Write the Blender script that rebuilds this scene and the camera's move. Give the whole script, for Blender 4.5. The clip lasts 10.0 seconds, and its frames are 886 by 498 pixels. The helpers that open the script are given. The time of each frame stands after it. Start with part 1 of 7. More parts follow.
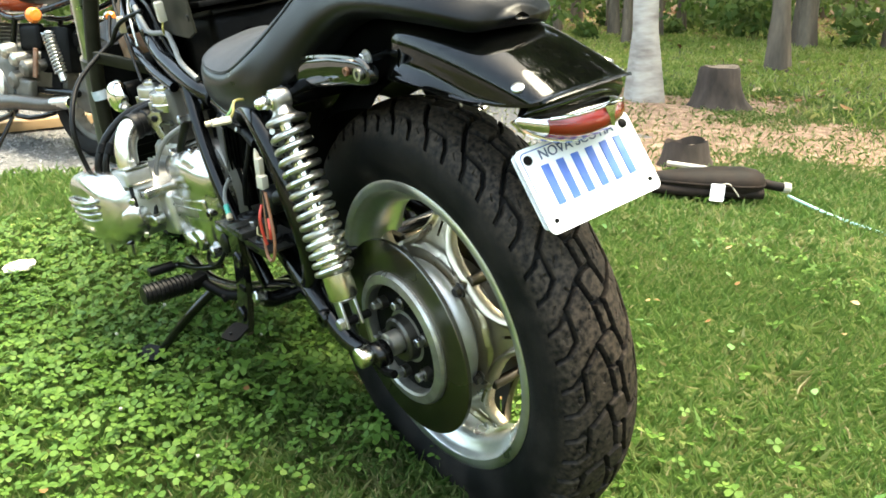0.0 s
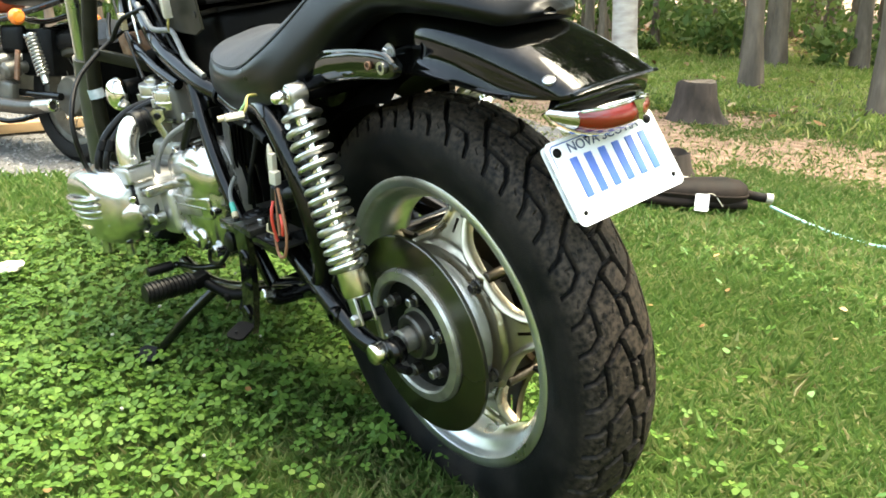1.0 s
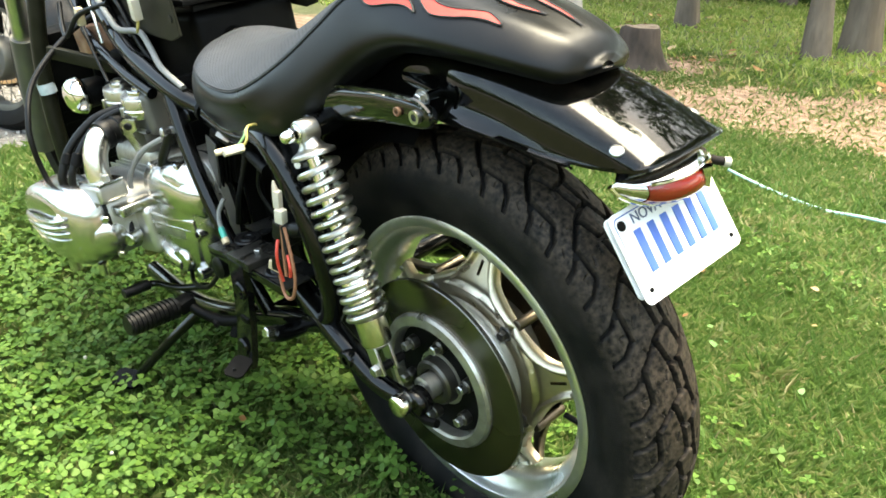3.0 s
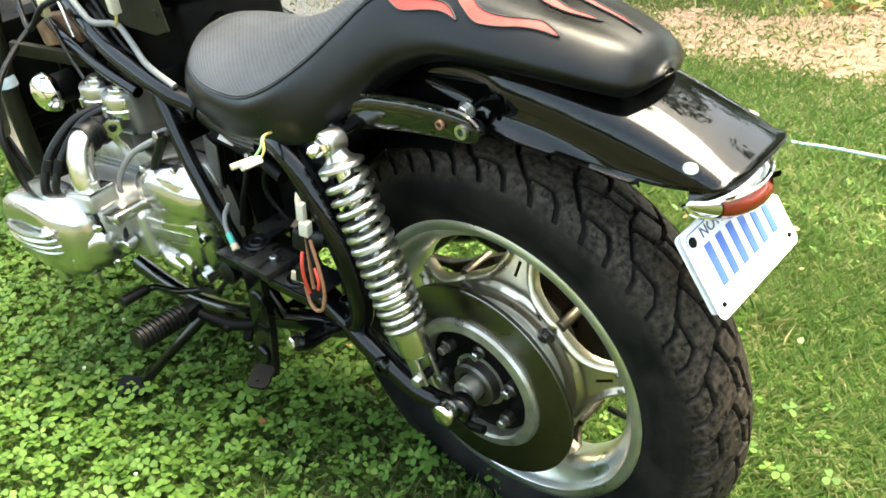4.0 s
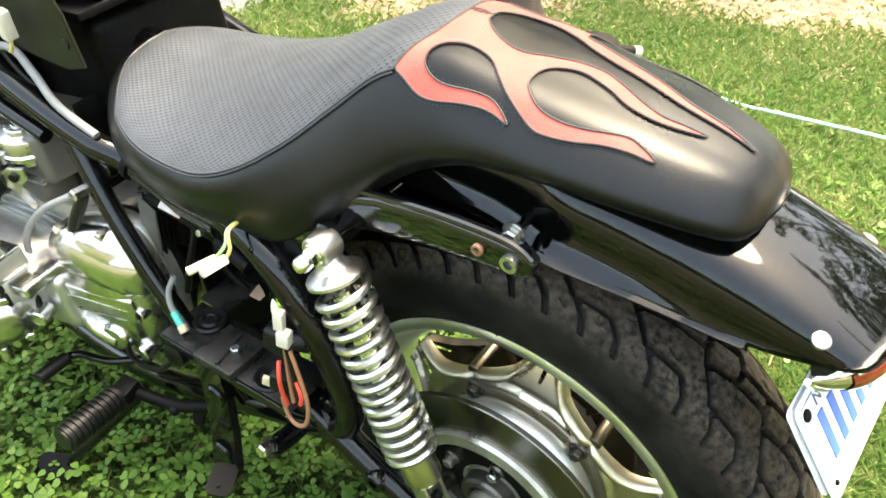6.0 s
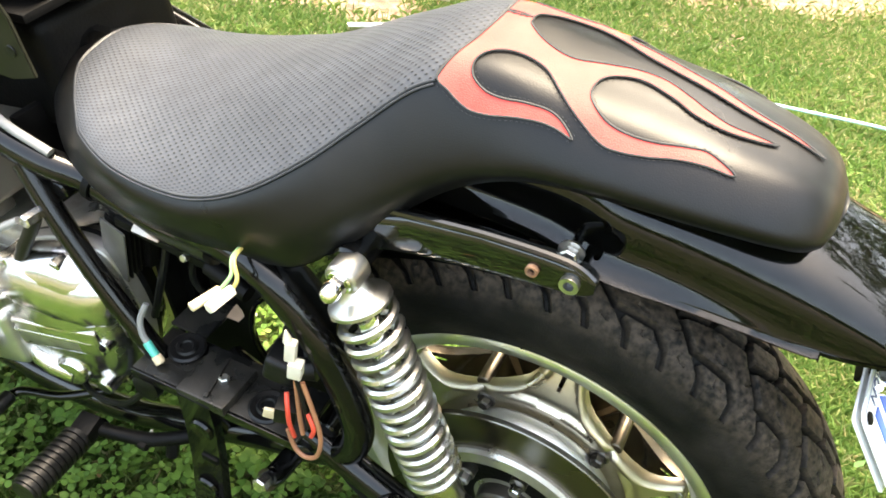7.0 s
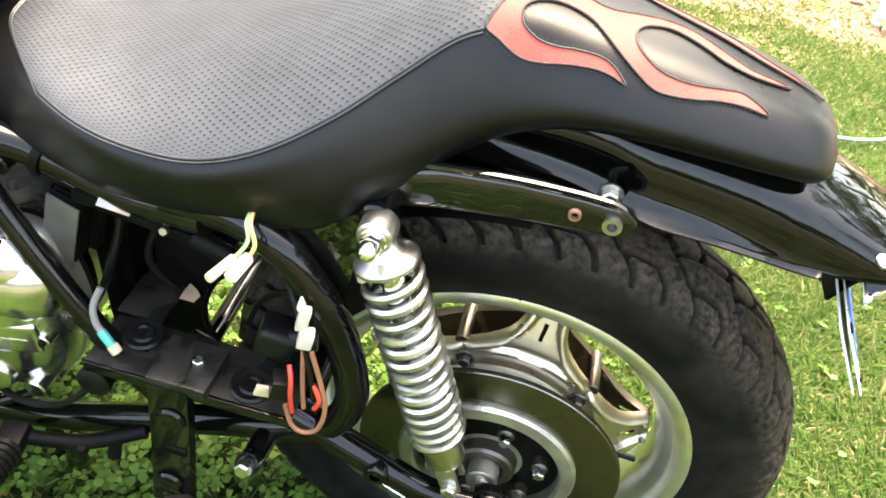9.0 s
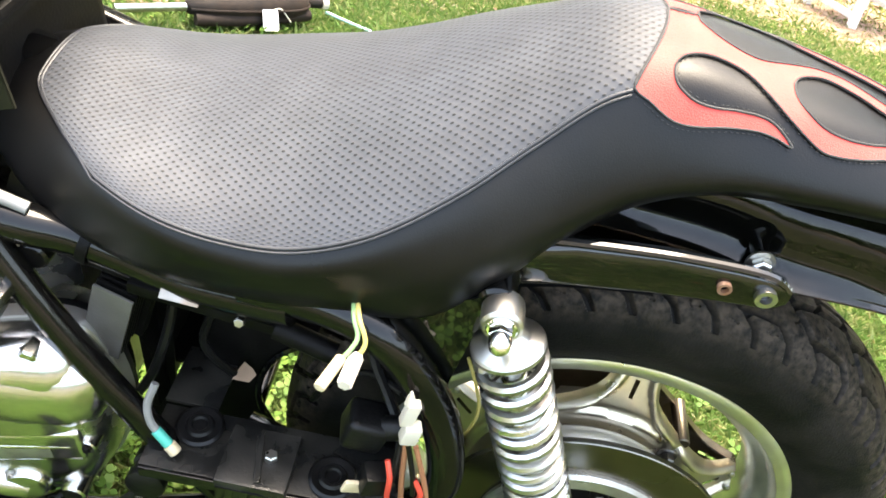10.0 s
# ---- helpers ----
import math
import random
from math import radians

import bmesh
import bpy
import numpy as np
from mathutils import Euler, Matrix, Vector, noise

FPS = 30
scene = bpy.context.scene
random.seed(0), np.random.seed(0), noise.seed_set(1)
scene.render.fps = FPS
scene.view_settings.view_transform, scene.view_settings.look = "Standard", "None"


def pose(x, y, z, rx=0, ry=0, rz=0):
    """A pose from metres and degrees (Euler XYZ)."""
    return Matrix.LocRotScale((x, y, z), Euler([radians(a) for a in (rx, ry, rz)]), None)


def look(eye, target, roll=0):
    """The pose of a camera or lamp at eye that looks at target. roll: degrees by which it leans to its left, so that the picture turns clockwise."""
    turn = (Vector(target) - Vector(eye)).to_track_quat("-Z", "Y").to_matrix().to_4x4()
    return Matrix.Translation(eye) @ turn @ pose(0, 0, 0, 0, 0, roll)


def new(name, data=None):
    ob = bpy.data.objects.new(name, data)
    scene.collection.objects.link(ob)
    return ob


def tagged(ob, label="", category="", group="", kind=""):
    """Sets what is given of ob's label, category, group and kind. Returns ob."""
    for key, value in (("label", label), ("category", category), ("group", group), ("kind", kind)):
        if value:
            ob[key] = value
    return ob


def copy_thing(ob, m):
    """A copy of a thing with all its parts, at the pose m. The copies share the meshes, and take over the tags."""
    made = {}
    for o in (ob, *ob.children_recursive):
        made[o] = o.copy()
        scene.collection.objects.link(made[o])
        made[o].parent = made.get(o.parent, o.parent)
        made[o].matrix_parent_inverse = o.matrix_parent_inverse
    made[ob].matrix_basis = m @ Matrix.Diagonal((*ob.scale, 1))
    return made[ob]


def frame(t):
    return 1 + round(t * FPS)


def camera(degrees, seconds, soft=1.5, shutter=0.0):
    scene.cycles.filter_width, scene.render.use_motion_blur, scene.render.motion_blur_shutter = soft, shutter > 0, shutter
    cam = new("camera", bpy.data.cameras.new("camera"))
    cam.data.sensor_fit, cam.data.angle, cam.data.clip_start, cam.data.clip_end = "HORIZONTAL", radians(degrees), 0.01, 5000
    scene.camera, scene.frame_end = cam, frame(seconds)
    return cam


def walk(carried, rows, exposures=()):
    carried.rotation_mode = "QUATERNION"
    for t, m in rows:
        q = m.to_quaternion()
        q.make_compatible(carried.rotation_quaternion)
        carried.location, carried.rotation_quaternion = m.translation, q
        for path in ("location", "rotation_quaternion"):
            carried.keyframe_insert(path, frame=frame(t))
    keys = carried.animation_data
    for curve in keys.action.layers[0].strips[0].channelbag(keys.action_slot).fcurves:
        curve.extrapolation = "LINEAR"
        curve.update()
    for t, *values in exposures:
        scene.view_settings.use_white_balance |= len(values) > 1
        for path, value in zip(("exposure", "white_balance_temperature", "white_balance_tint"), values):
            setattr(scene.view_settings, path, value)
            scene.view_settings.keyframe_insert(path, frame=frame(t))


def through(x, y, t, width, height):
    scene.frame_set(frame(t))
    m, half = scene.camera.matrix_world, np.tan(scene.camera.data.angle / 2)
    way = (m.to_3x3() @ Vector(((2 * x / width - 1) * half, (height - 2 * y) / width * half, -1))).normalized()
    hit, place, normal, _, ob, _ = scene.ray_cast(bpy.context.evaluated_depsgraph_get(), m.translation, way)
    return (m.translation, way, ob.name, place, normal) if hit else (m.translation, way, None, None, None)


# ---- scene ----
cam = camera(57.65, 10.0, soft=1.7)
# seconds, place in metres, turn in degrees
PATH = [
    (0.0, 0.8958, -0.6339, 0.7376, 72.02, 2.52, 53.54),
    (0.5, 0.8799, -0.6612, 0.7318, 72.11, 1.95, 52.70),
    (1.0, 0.8648, -0.6856, 0.7180, 72.91, 1.52, 51.74),
    (1.5, 0.8411, -0.7089, 0.7065, 72.31, 0.08, 51.67),
    (2.0, 0.8040, -0.6992, 0.7538, 69.29, 0.13, 50.88),
    (2.5, 0.7611, -0.6960, 0.7964, 68.88, 0.06, 49.23),
    (4.0, 0.5639, -0.7335, 0.9183, 62.35, 2.46, 41.12),
    (4.5, 0.5040, -0.7071, 0.9351, 59.69, 2.27, 39.69),
    (5.0, 0.4112, -0.6598, 0.9413, 58.96, 1.94, 37.98),
    (5.5, 0.3658, -0.6227, 0.9472, 58.34, 0.83, 36.45),
    (6.0, 0.3109, -0.5956, 1.0043, 56.07, -0.11, 34.94),
    (7.5, 0.1067, -0.6284, 1.0089, 53.72, -3.75, 20.44),
    (8.0, 0.0601, -0.6551, 1.0032, 54.34, -5.53, 15.25),
    (8.5, 0.0229, -0.6810, 0.9879, 54.49, -6.61, 13.10),
    (9.0, -0.0081, -0.6894, 0.9691, 54.62, -8.21, 11.95),
    (9.5, -0.0965, -0.6533, 0.9654, 54.82, -7.64, 9.36),
    (10.0, -0.1694, -0.6095, 0.9653, 54.25, -8.51, 6.01),
]
walk(cam, [(t, pose(x, y, z, rx, ry, rz)) for t, x, y, z, rx, ry, rz in PATH], [(0.0, 3.25, 8500, -2), (2.5, 3.28, 8600, -1), (4.5, 3.55, 8700, -1), (6.0, 3.75, 9050, 4), (7.5, 3.86, 9100, 8), (9.0, 3.88, 9000, 9), (10.0, 3.77, 8500, 9)])

# ---------------------------------------------------------------- light
world = bpy.data.worlds.new("sky")
scene.world = world
world.use_nodes = True
wn = world.node_tree.nodes
wl = world.node_tree.links
sky = wn.new("ShaderNodeTexSky")
sky.sky_type = "NISHITA"
sky.sun_disc = False
SUN_EL, SUN_AZ = 74.0, 70.0      # degrees above the lawn; azimuth of the sun counted from +x towards +y
sky.sun_elevation = radians(SUN_EL)
sky.sun_rotation = radians(90.0 - SUN_AZ)
sky.air_density, sky.dust_density, sky.ozone_density = 1.0, 3.0, 1.0
wl.new(sky.outputs[0], wn["Background"].inputs[0])
wn["Background"].inputs[1].default_value = 0.15
sun = new("sun", bpy.data.lights.new("sun", "SUN"))
sun.data.energy = 1.3
sun.data.angle = radians(40.0)
sun.data.color = (0.97, 0.98, 1.0)
sun.matrix_world = look((8 * math.cos(radians(SUN_AZ)), 8 * math.sin(radians(SUN_AZ)), 8 * math.tan(radians(SUN_EL))), (0, 0, 0))

# ---------------------------------------------------------------- the lay of the land
SLOPE_X, SLOPE_Y = -0.053, -0.072   # the lawn falls away gently


def ground_z(x, y):
    """Height of the soil: an even fall near the motorcycle that levels out far off, with shallow hollows."""
    fx, fy = 14 * math.tanh(x / 14), 9 * math.tanh(y / 9)
    far = min(1.0, max(0.0, math.hypot(x, y) - 1.5) / 4)
    bump = 0.05 * far * noise.noise((x * 0.35, y * 0.35, 3.1))
    return SLOPE_X * fx + SLOPE_Y * fy + bump


# ---------------------------------------------------------------- mesh helpers
def shade(me, smooth):
    for p in me.polygons:
        p.use_smooth = smooth


def part(name, bm, material, parent=None, label="", smooth=True, angle=40):
    """Link a bmesh as one mesh object under a thing or a part."""
    bmesh.ops.recalc_face_normals(bm, faces=bm.faces)
    me = bpy.data.meshes.new(name)
    bm.to_mesh(me)
    bm.free()
    me.materials.append(material)
    shade(me, smooth)
    if smooth and angle < 180:
        me.set_sharp_from_angle(angle=radians(angle))
    ob = new(name, me)
    ob.parent = parent
    if label:
        ob["label"] = label
    return ob


def raw(name, verts, faces, material, parent=None, smooth=True, uvs=None):
    """A mesh object from computed vertices and faces."""
    me = bpy.data.meshes.new(name)
    me.from_pydata([tuple(v) for v in verts], [], faces)
    if uvs is not None:
        layer = me.uv_layers.new(name="UVMap")
        for loop in me.loops:
            layer.data[loop.index].uv = uvs[loop.vertex_index]
    me.materials.append(material)
    shade(me, smooth)
    me.update()
    ob = new(name, me)
    ob.parent = parent
    return ob


def thing(name, m, label, category, group="", kind=""):
    ob = new(name)
    ob.matrix_basis = m
    ob.empty_display_size = 0.05
    return tagged(ob, label, category, group, kind)


def spline(points, steps=8, closed=False):
    """Points of a smooth curve through the given ones."""
    P = [Vector(p) for p in points]
    n = len(P)
    out = []
    for i in range(n if closed else n - 1):
        if closed:
            a, b, c, d = P[i - 1], P[i], P[(i + 1) % n], P[(i + 2) % n]
        else:
            a, b, c, d = P[max(i - 1, 0)], P[i], P[i + 1], P[min(i + 2, n - 1)]
        for k in range(steps):
            t = k / steps
            out.append(0.5 * ((2 * b) + (c - a) * t + (2 * a - 5 * b + 4 * c - d) * t * t + (3 * b - a - 3 * c + d) * t ** 3))
    if not closed:
        out.append(P[-1])
    return out


def add_tube(bm, points, radius, sides=10, closed=False, caps=True):
    """A round tube along points; radius is a number or a function of the way along (0 to 1)."""
    P = [Vector(p) for p in points]
    n = len(P)
    rings = []
    up = None
    for i in range(n):
        if closed:
            t = P[(i + 1) % n] - P[i - 1]
        else:
            t = P[min(i + 1, n - 1)] - P[max(i - 1, 0)]
        t.normalize()
        if up is None:
            up = t.orthogonal().normalized()
        up = (up - t * up.dot(t)).normalized()
        side = t.cross(up)
        r = radius(i / max(n - 1, 1)) if callable(radius) else radius
        rings.append([bm.verts.new(P[i] + (up * math.cos(a) + side * math.sin(a)) * r)
                      for a in (2 * math.pi * k / sides for k in range(sides))])
    for i in range(n if closed else n - 1):
        a, b = rings[i], rings[(i + 1) % n]
        for k in range(sides):
            bm.faces.new((a[k], a[(k + 1) % sides], b[(k + 1) % sides], b[k]))
    if caps and not closed:
        bm.faces.new(rings[0][::-1])
        bm.faces.new(rings[-1])
    return bm


def tube(points, radius, sides=10, closed=False):
    return add_tube(bmesh.new(), points, radius, sides, closed)


def add_lathe(bm, profile, centre, axis, sides=32, closed=False):
    """Turn a profile of (radius, along) round an axis through centre."""
    axis = Vector(axis).normalized()
    u = axis.orthogonal().normalized()
    v = axis.cross(u)
    c = Vector(centre)
    rings = []
    for r, h in profile:
        if r < 1e-6:
            rings.append([bm.verts.new(c + axis * h)])
        else:
            rings.append([bm.verts.new(c + axis * h + (u * math.cos(a) + v * math.sin(a)) * r)
                          for a in (2 * math.pi * k / sides for k in range(sides))])
    pairs = list(zip(rings, rings[1:]))
    if closed:
        pairs.append((rings[-1], rings[0]))
    for a, b in pairs:
        for k in range(sides):
            l = (k + 1) % sides
            if len(a) == 1 and len(b) > 1:
                bm.faces.new((a[0], b[l], b[k]))
            elif len(b) == 1 and len(a) > 1:
                bm.faces.new((a[k], a[l], b[0]))
            elif len(a) > 1:
                bm.faces.new((a[k], a[l], b[l], b[k]))
    return bm


def lathe(profile, centre, axis, sides=32, closed=False):
    return add_lathe(bmesh.new(), profile, centre, axis, sides, closed)


def rod(a, b, r, sides=16, chamfer=0.15):
    """A solid round bar from a to b with chamfered ends."""
    a, b = Vector(a), Vector(b)
    return add_rod(bmesh.new(), a, b, r, sides, chamfer)


def add_rod(bm, a, b, r, sides=16, chamfer=0.15):
    a, b = Vector(a), Vector(b)
    l = (b - a).length
    c = min(chamfer * r, l * 0.3)
    return add_lathe(bm, [(0, 0), (r - c, 0), (r, c), (r, l - c), (r - c, l), (0, l)], a, b - a, sides)


def hexbolt(a, b, r):
    return rod(a, b, r, 6, 0.2)


def add_box(bm, centre, size, turn=(0, 0, 0), bevel=0.0, segments=2):
    m = pose(*centre, *turn) @ Matrix.Diagonal((*size, 1))
    made = bmesh.ops.create_cube(bm, size=1.0, matrix=m)
    if bevel > 0:
        edges = list({e for v in made["verts"] for e in v.link_edges})
        bmesh.ops.bevel(bm, geom=edges, offset=bevel, segments=segments, profile=0.6, affect="EDGES")
    return bm


def box(centre, size, turn=(0, 0, 0), bevel=0.002, segments=2):
    return add_box(bmesh.new(), centre, size, turn, bevel, segments)


def plate_from(outline, thickness, frame_m, bevel=0.0):
    """A flat plate: a 2D outline extruded by its thickness, set down by frame_m (outline in its x and y)."""
    bm = bmesh.new()
    vs = [bm.verts.new((x, y, 0)) for x, y in outline]
    f = bm.faces.new(vs)
    ext = bmesh.ops.extrude_face_region(bm, geom=[f])
    for g in ext["geom"]:
        if isinstance(g, bmesh.types.BMVert):
            g.co.z += thickness
    if bevel > 0:
        rim = [e for e in bm.edges if abs(e.verts[0].co.z - e.verts[1].co.z) < 1e-7]
        bmesh.ops.bevel(bm, geom=rim, offset=bevel, segments=2, affect="EDGES")
    bm.transform(frame_m)
    return bm


def loft(sections, closed=False, caps=True):
    """A skin over rings of equal length."""
    bm = bmesh.new()
    rings = [[bm.verts.new(p) for p in s] for s in sections]
    n = len(rings[0])
    for a, b in zip(rings, rings[1:]):
        for k in range(n if closed else n - 1):
            l = (k + 1) % n
            bm.faces.new((a[k], a[l], b[l], b[k]))
    if closed and caps:
        bm.faces.new(rings[0][::-1])
        bm.faces.new(rings[-1])
    return bm


# ---------------------------------------------------------------- materials
def material(name, colour, rough=0.5, metal=0.0, vary=0.15, scale=40.0, bump=0.0, bump_scale=300.0, coat=0.0,
             second=None, second_scale=6.0, second_amount=0.5, rough_vary=0.1, spec=0.5, stretch=(1, 1, 1)):
    """A surface with fine grain, large soft patches in a second colour and uneven gloss."""
    m = bpy.data.materials.new(name)
    m.use_nodes = True
    n, l = m.node_tree.nodes, m.node_tree.links
    b = n["Principled BSDF"]
    tc = n.new("ShaderNodeTexCoord")
    mp = n.new("ShaderNodeMapping")
    mp.inputs["Scale"].default_value = stretch
    l.new(tc.outputs["Object"], mp.inputs[0])
    fine = n.new("ShaderNodeTexNoise")
    fine.inputs["Scale"].default_value = scale
    fine.inputs["Detail"].default_value = 5
    l.new(mp.outputs[0], fine.inputs["Vector"])
    big = n.new("ShaderNodeTexNoise")
    big.inputs["Scale"].default_value = second_scale
    big.inputs["Detail"].default_value = 4
    l.new(mp.outputs[0], big.inputs["Vector"])
    mix = n.new("ShaderNodeMix")
    mix.data_type = "RGBA"
    mix.inputs["A"].default_value = (*colour, 1)
    mix.inputs["B"].default_value = (*(second or tuple(c * 0.7 for c in colour)), 1)
    ramp = n.new("ShaderNodeMapRange")
    ramp.inputs["From Min"].default_value, ramp.inputs["From Max"].default_value = 0.42, 0.68
    ramp.inputs["To Max"].default_value = second_amount
    l.new(big.outputs["Fac"], ramp.inputs["Value"])
    l.new(ramp.outputs[0], mix.inputs["Factor"])
    val = n.new("ShaderNodeMapRange")
    val.inputs["From Min"].default_value, val.inputs["From Max"].default_value = 0.25, 0.75
    val.inputs["To Min"].default_value, val.inputs["To Max"].default_value = 1 - vary, 1 + vary
    l.new(fine.outputs["Fac"], val.inputs["Value"])
    hsv = n.new("ShaderNodeHueSaturation")
    l.new(mix.outputs["Result"], hsv.inputs["Color"])
    l.new(val.outputs[0], hsv.inputs["Value"])
    l.new(hsv.outputs[0], b.inputs["Base Color"])
    rr = n.new("ShaderNodeMapRange")
    rr.inputs["From Min"].default_value, rr.inputs["From Max"].default_value = 0.3, 0.7
    rr.inputs["To Min"].default_value, rr.inputs["To Max"].default_value = max(0.0, rough - rough_vary), min(1.0, rough + rough_vary)
    l.new(big.outputs["Fac"], rr.inputs["Value"])
    l.new(rr.outputs[0], b.inputs["Roughness"])
    b.inputs["Metallic"].default_value = metal
    b.inputs["Coat Weight"].default_value = coat
    b.inputs["Coat Roughness"].default_value = 0.03
    b.inputs["Specular IOR Level"].default_value = spec
    if bump > 0:
        bn = n.new("ShaderNodeTexNoise")
        bn.inputs["Scale"].default_value = bump_scale
        bn.inputs["Detail"].default_value = 3
        l.new(mp.outputs[0], bn.inputs["Vector"])
        bp = n.new("ShaderNodeBump")
        bp.inputs["Strength"].default_value = bump
        bp.inputs["Distance"].default_value = 0.002
        l.new(bn.outputs["Fac"], bp.inputs["Height"])
        l.new(bp.outputs[0], b.inputs["Normal"])
    return m


black_paint = material("black_paint", (0.002, 0.0022, 0.002), 0.05, coat=1.0, spec=0.08, vary=0.1, rough_vary=0.03, second=(0.004, 0.004, 0.0035))
frame_black = material("frame_black", (0.002, 0.002, 0.002), 0.16, coat=0.35, spec=0.12, bump=0.05, bump_scale=120, second=(0.005, 0.0045, 0.004), second_scale=18)
dull_black = material("dull_black", (0.0014, 0.0014, 0.0014), 0.5, spec=0.08, bump=0.2, second=(0.006, 0.0055, 0.005), second_scale=20)
vinyl = material("vinyl", (0.0022, 0.0022, 0.0023), 0.36, spec=0.22, bump=0.10, bump_scale=900, vary=0.2, second=(0.006, 0.0055, 0.005), second_scale=9)
rubber = material("rubber", (0.003, 0.003, 0.003), 0.55, spec=0.15, vary=0.3, scale=120, bump=0.3, bump_scale=500, second=(0.012, 0.010, 0.009), second_scale=18, second_amount=0.6)
rubber_part = material("rubber_part", (0.0025, 0.0025, 0.0025), 0.40, spec=0.2, bump=0.2, second=(0.005, 0.005, 0.005), second_scale=30)
chrome = material("chrome", (0.78, 0.77, 0.74), 0.09, 1.0, vary=0.04, rough_vary=0.05, second=(0.62, 0.59, 0.52), second_scale=25)
worn_chrome = material("worn_chrome", (0.52, 0.515, 0.50), 0.31, 1.0, vary=0.1, rough_vary=0.08, second=(0.34, 0.32, 0.27), second_scale=16)
gold_chrome = material("gold_chrome", (0.64, 0.61, 0.50), 0.28, 1.0, vary=0.08, rough_vary=0.08, second=(0.5, 0.46, 0.3))
alloy = material("alloy", (0.74, 0.74, 0.71), 0.36, 1.0, vary=0.08, rough_vary=0.12, bump=0.06, second=(0.42, 0.41, 0.36), second_scale=12)
dirty_alloy = material("dirty_alloy", (0.4, 0.39, 0.35), 0.4, 0.9, vary=0.2, rough_vary=0.15, bump=0.1, second=(0.2, 0.18, 0.15), second_scale=22, second_amount=0.8)
cast_alloy = material("cast_alloy", (0.50, 0.49, 0.47), 0.42, 0.95, vary=0.12, rough_vary=0.12, bump=0.12, bump_scale=250, second=(0.42, 0.4, 0.34), second_scale=15)
steel = material("steel", (0.45, 0.45, 0.43), 0.35, 1.0, vary=0.15, rough_vary=0.15, second=(0.28, 0.26, 0.22), second_scale=40)
disc_steel = material("disc_steel", (0.17, 0.155, 0.13), 0.26, 1.0, vary=0.1, rough_vary=0.08, second=(0.11, 0.10, 0.08), second_scale=5)
dark_steel = material("dark_steel", (0.10, 0.092, 0.08), 0.38, 0.9, vary=0.2, rough_vary=0.1, second=(0.05, 0.045, 0.04), second_scale=40)
# spoke alloy for the far side, its shade put into a darker colour
spoke_shaded = material("spoke_shaded", (0.13, 0.105, 0.075), 0.36, 1.0, vary=0.15, rough_vary=0.1, second=(0.06, 0.05, 0.04), second_scale=18)
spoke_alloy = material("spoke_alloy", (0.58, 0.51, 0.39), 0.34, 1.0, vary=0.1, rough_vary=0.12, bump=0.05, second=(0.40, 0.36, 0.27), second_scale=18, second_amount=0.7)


def tread_rubber():
    """Black rubber, dusty on the running surface where it has met the road."""
    m = material("tread_rubber", (0.003, 0.003, 0.003), 0.6, spec=0.12, vary=0.3, scale=120, bump=0.3, bump_scale=500, second=(0.022, 0.018, 0.015), second_scale=18)
    n, l = m.node_tree.nodes, m.node_tree.links
    b = n["Principled BSDF"]
    tc = n.new("ShaderNodeTexCoord")
    flat = n.new("ShaderNodeVectorMath")
    flat.operation = "MULTIPLY"
    flat.inputs[1].default_value = (1, 0, 1)
    l.new(tc.outputs["Object"], flat.inputs[0])
    ln = n.new("ShaderNodeVectorMath")
    ln.operation = "LENGTH"
    l.new(flat.outputs[0], ln.inputs[0])
    worn = n.new("ShaderNodeMapRange")
    worn.inputs["From Min"].default_value, worn.inputs["From Max"].default_value = 0.278, 0.304
    l.new(ln.outputs["Value"], worn.inputs["Value"])
    spots = n.new("ShaderNodeTexNoise")
    spots.inputs["Scale"].default_value, spots.inputs["Detail"].default_value = 150, 8
    l.new(tc.outputs["Object"], spots.inputs["Vector"])
    sr = n.new("ShaderNodeMapRange")
    sr.inputs["From Min"].default_value, sr.inputs["From Max"].default_value = 0.34, 0.66
    l.new(spots.outputs["Fac"], sr.inputs["Value"])
    mul = n.new("ShaderNodeMath")
    mul.operation = "MULTIPLY"
    l.new(worn.outputs[0], mul.inputs[0])
    l.new(sr.outputs[0], mul.inputs[1])
    lands = n.new("ShaderNodeAttribute")   # dust lies on the blocks; grooves stay black in colour to deepen their shade
    lands.attribute_name = "dust_and_groove_shade"
    on = n.new("ShaderNodeMath")
    on.operation = "MULTIPLY"
    l.new(mul.outputs[0], on.inputs[0])
    l.new(lands.outputs["Fac"], on.inputs[1])
    mul = on
    mx = n.new("ShaderNodeMix")
    mx.data_type = "RGBA"
    mx.inputs["B"].default_value = (0.052, 0.039, 0.029, 1)
    l.new(mul.outputs[0], mx.inputs["Factor"])
    l.new(b.inputs["Base Color"].links[0].from_socket, mx.inputs["A"])
    l.new(mx.outputs["Result"], b.inputs["Base Color"])
    return m


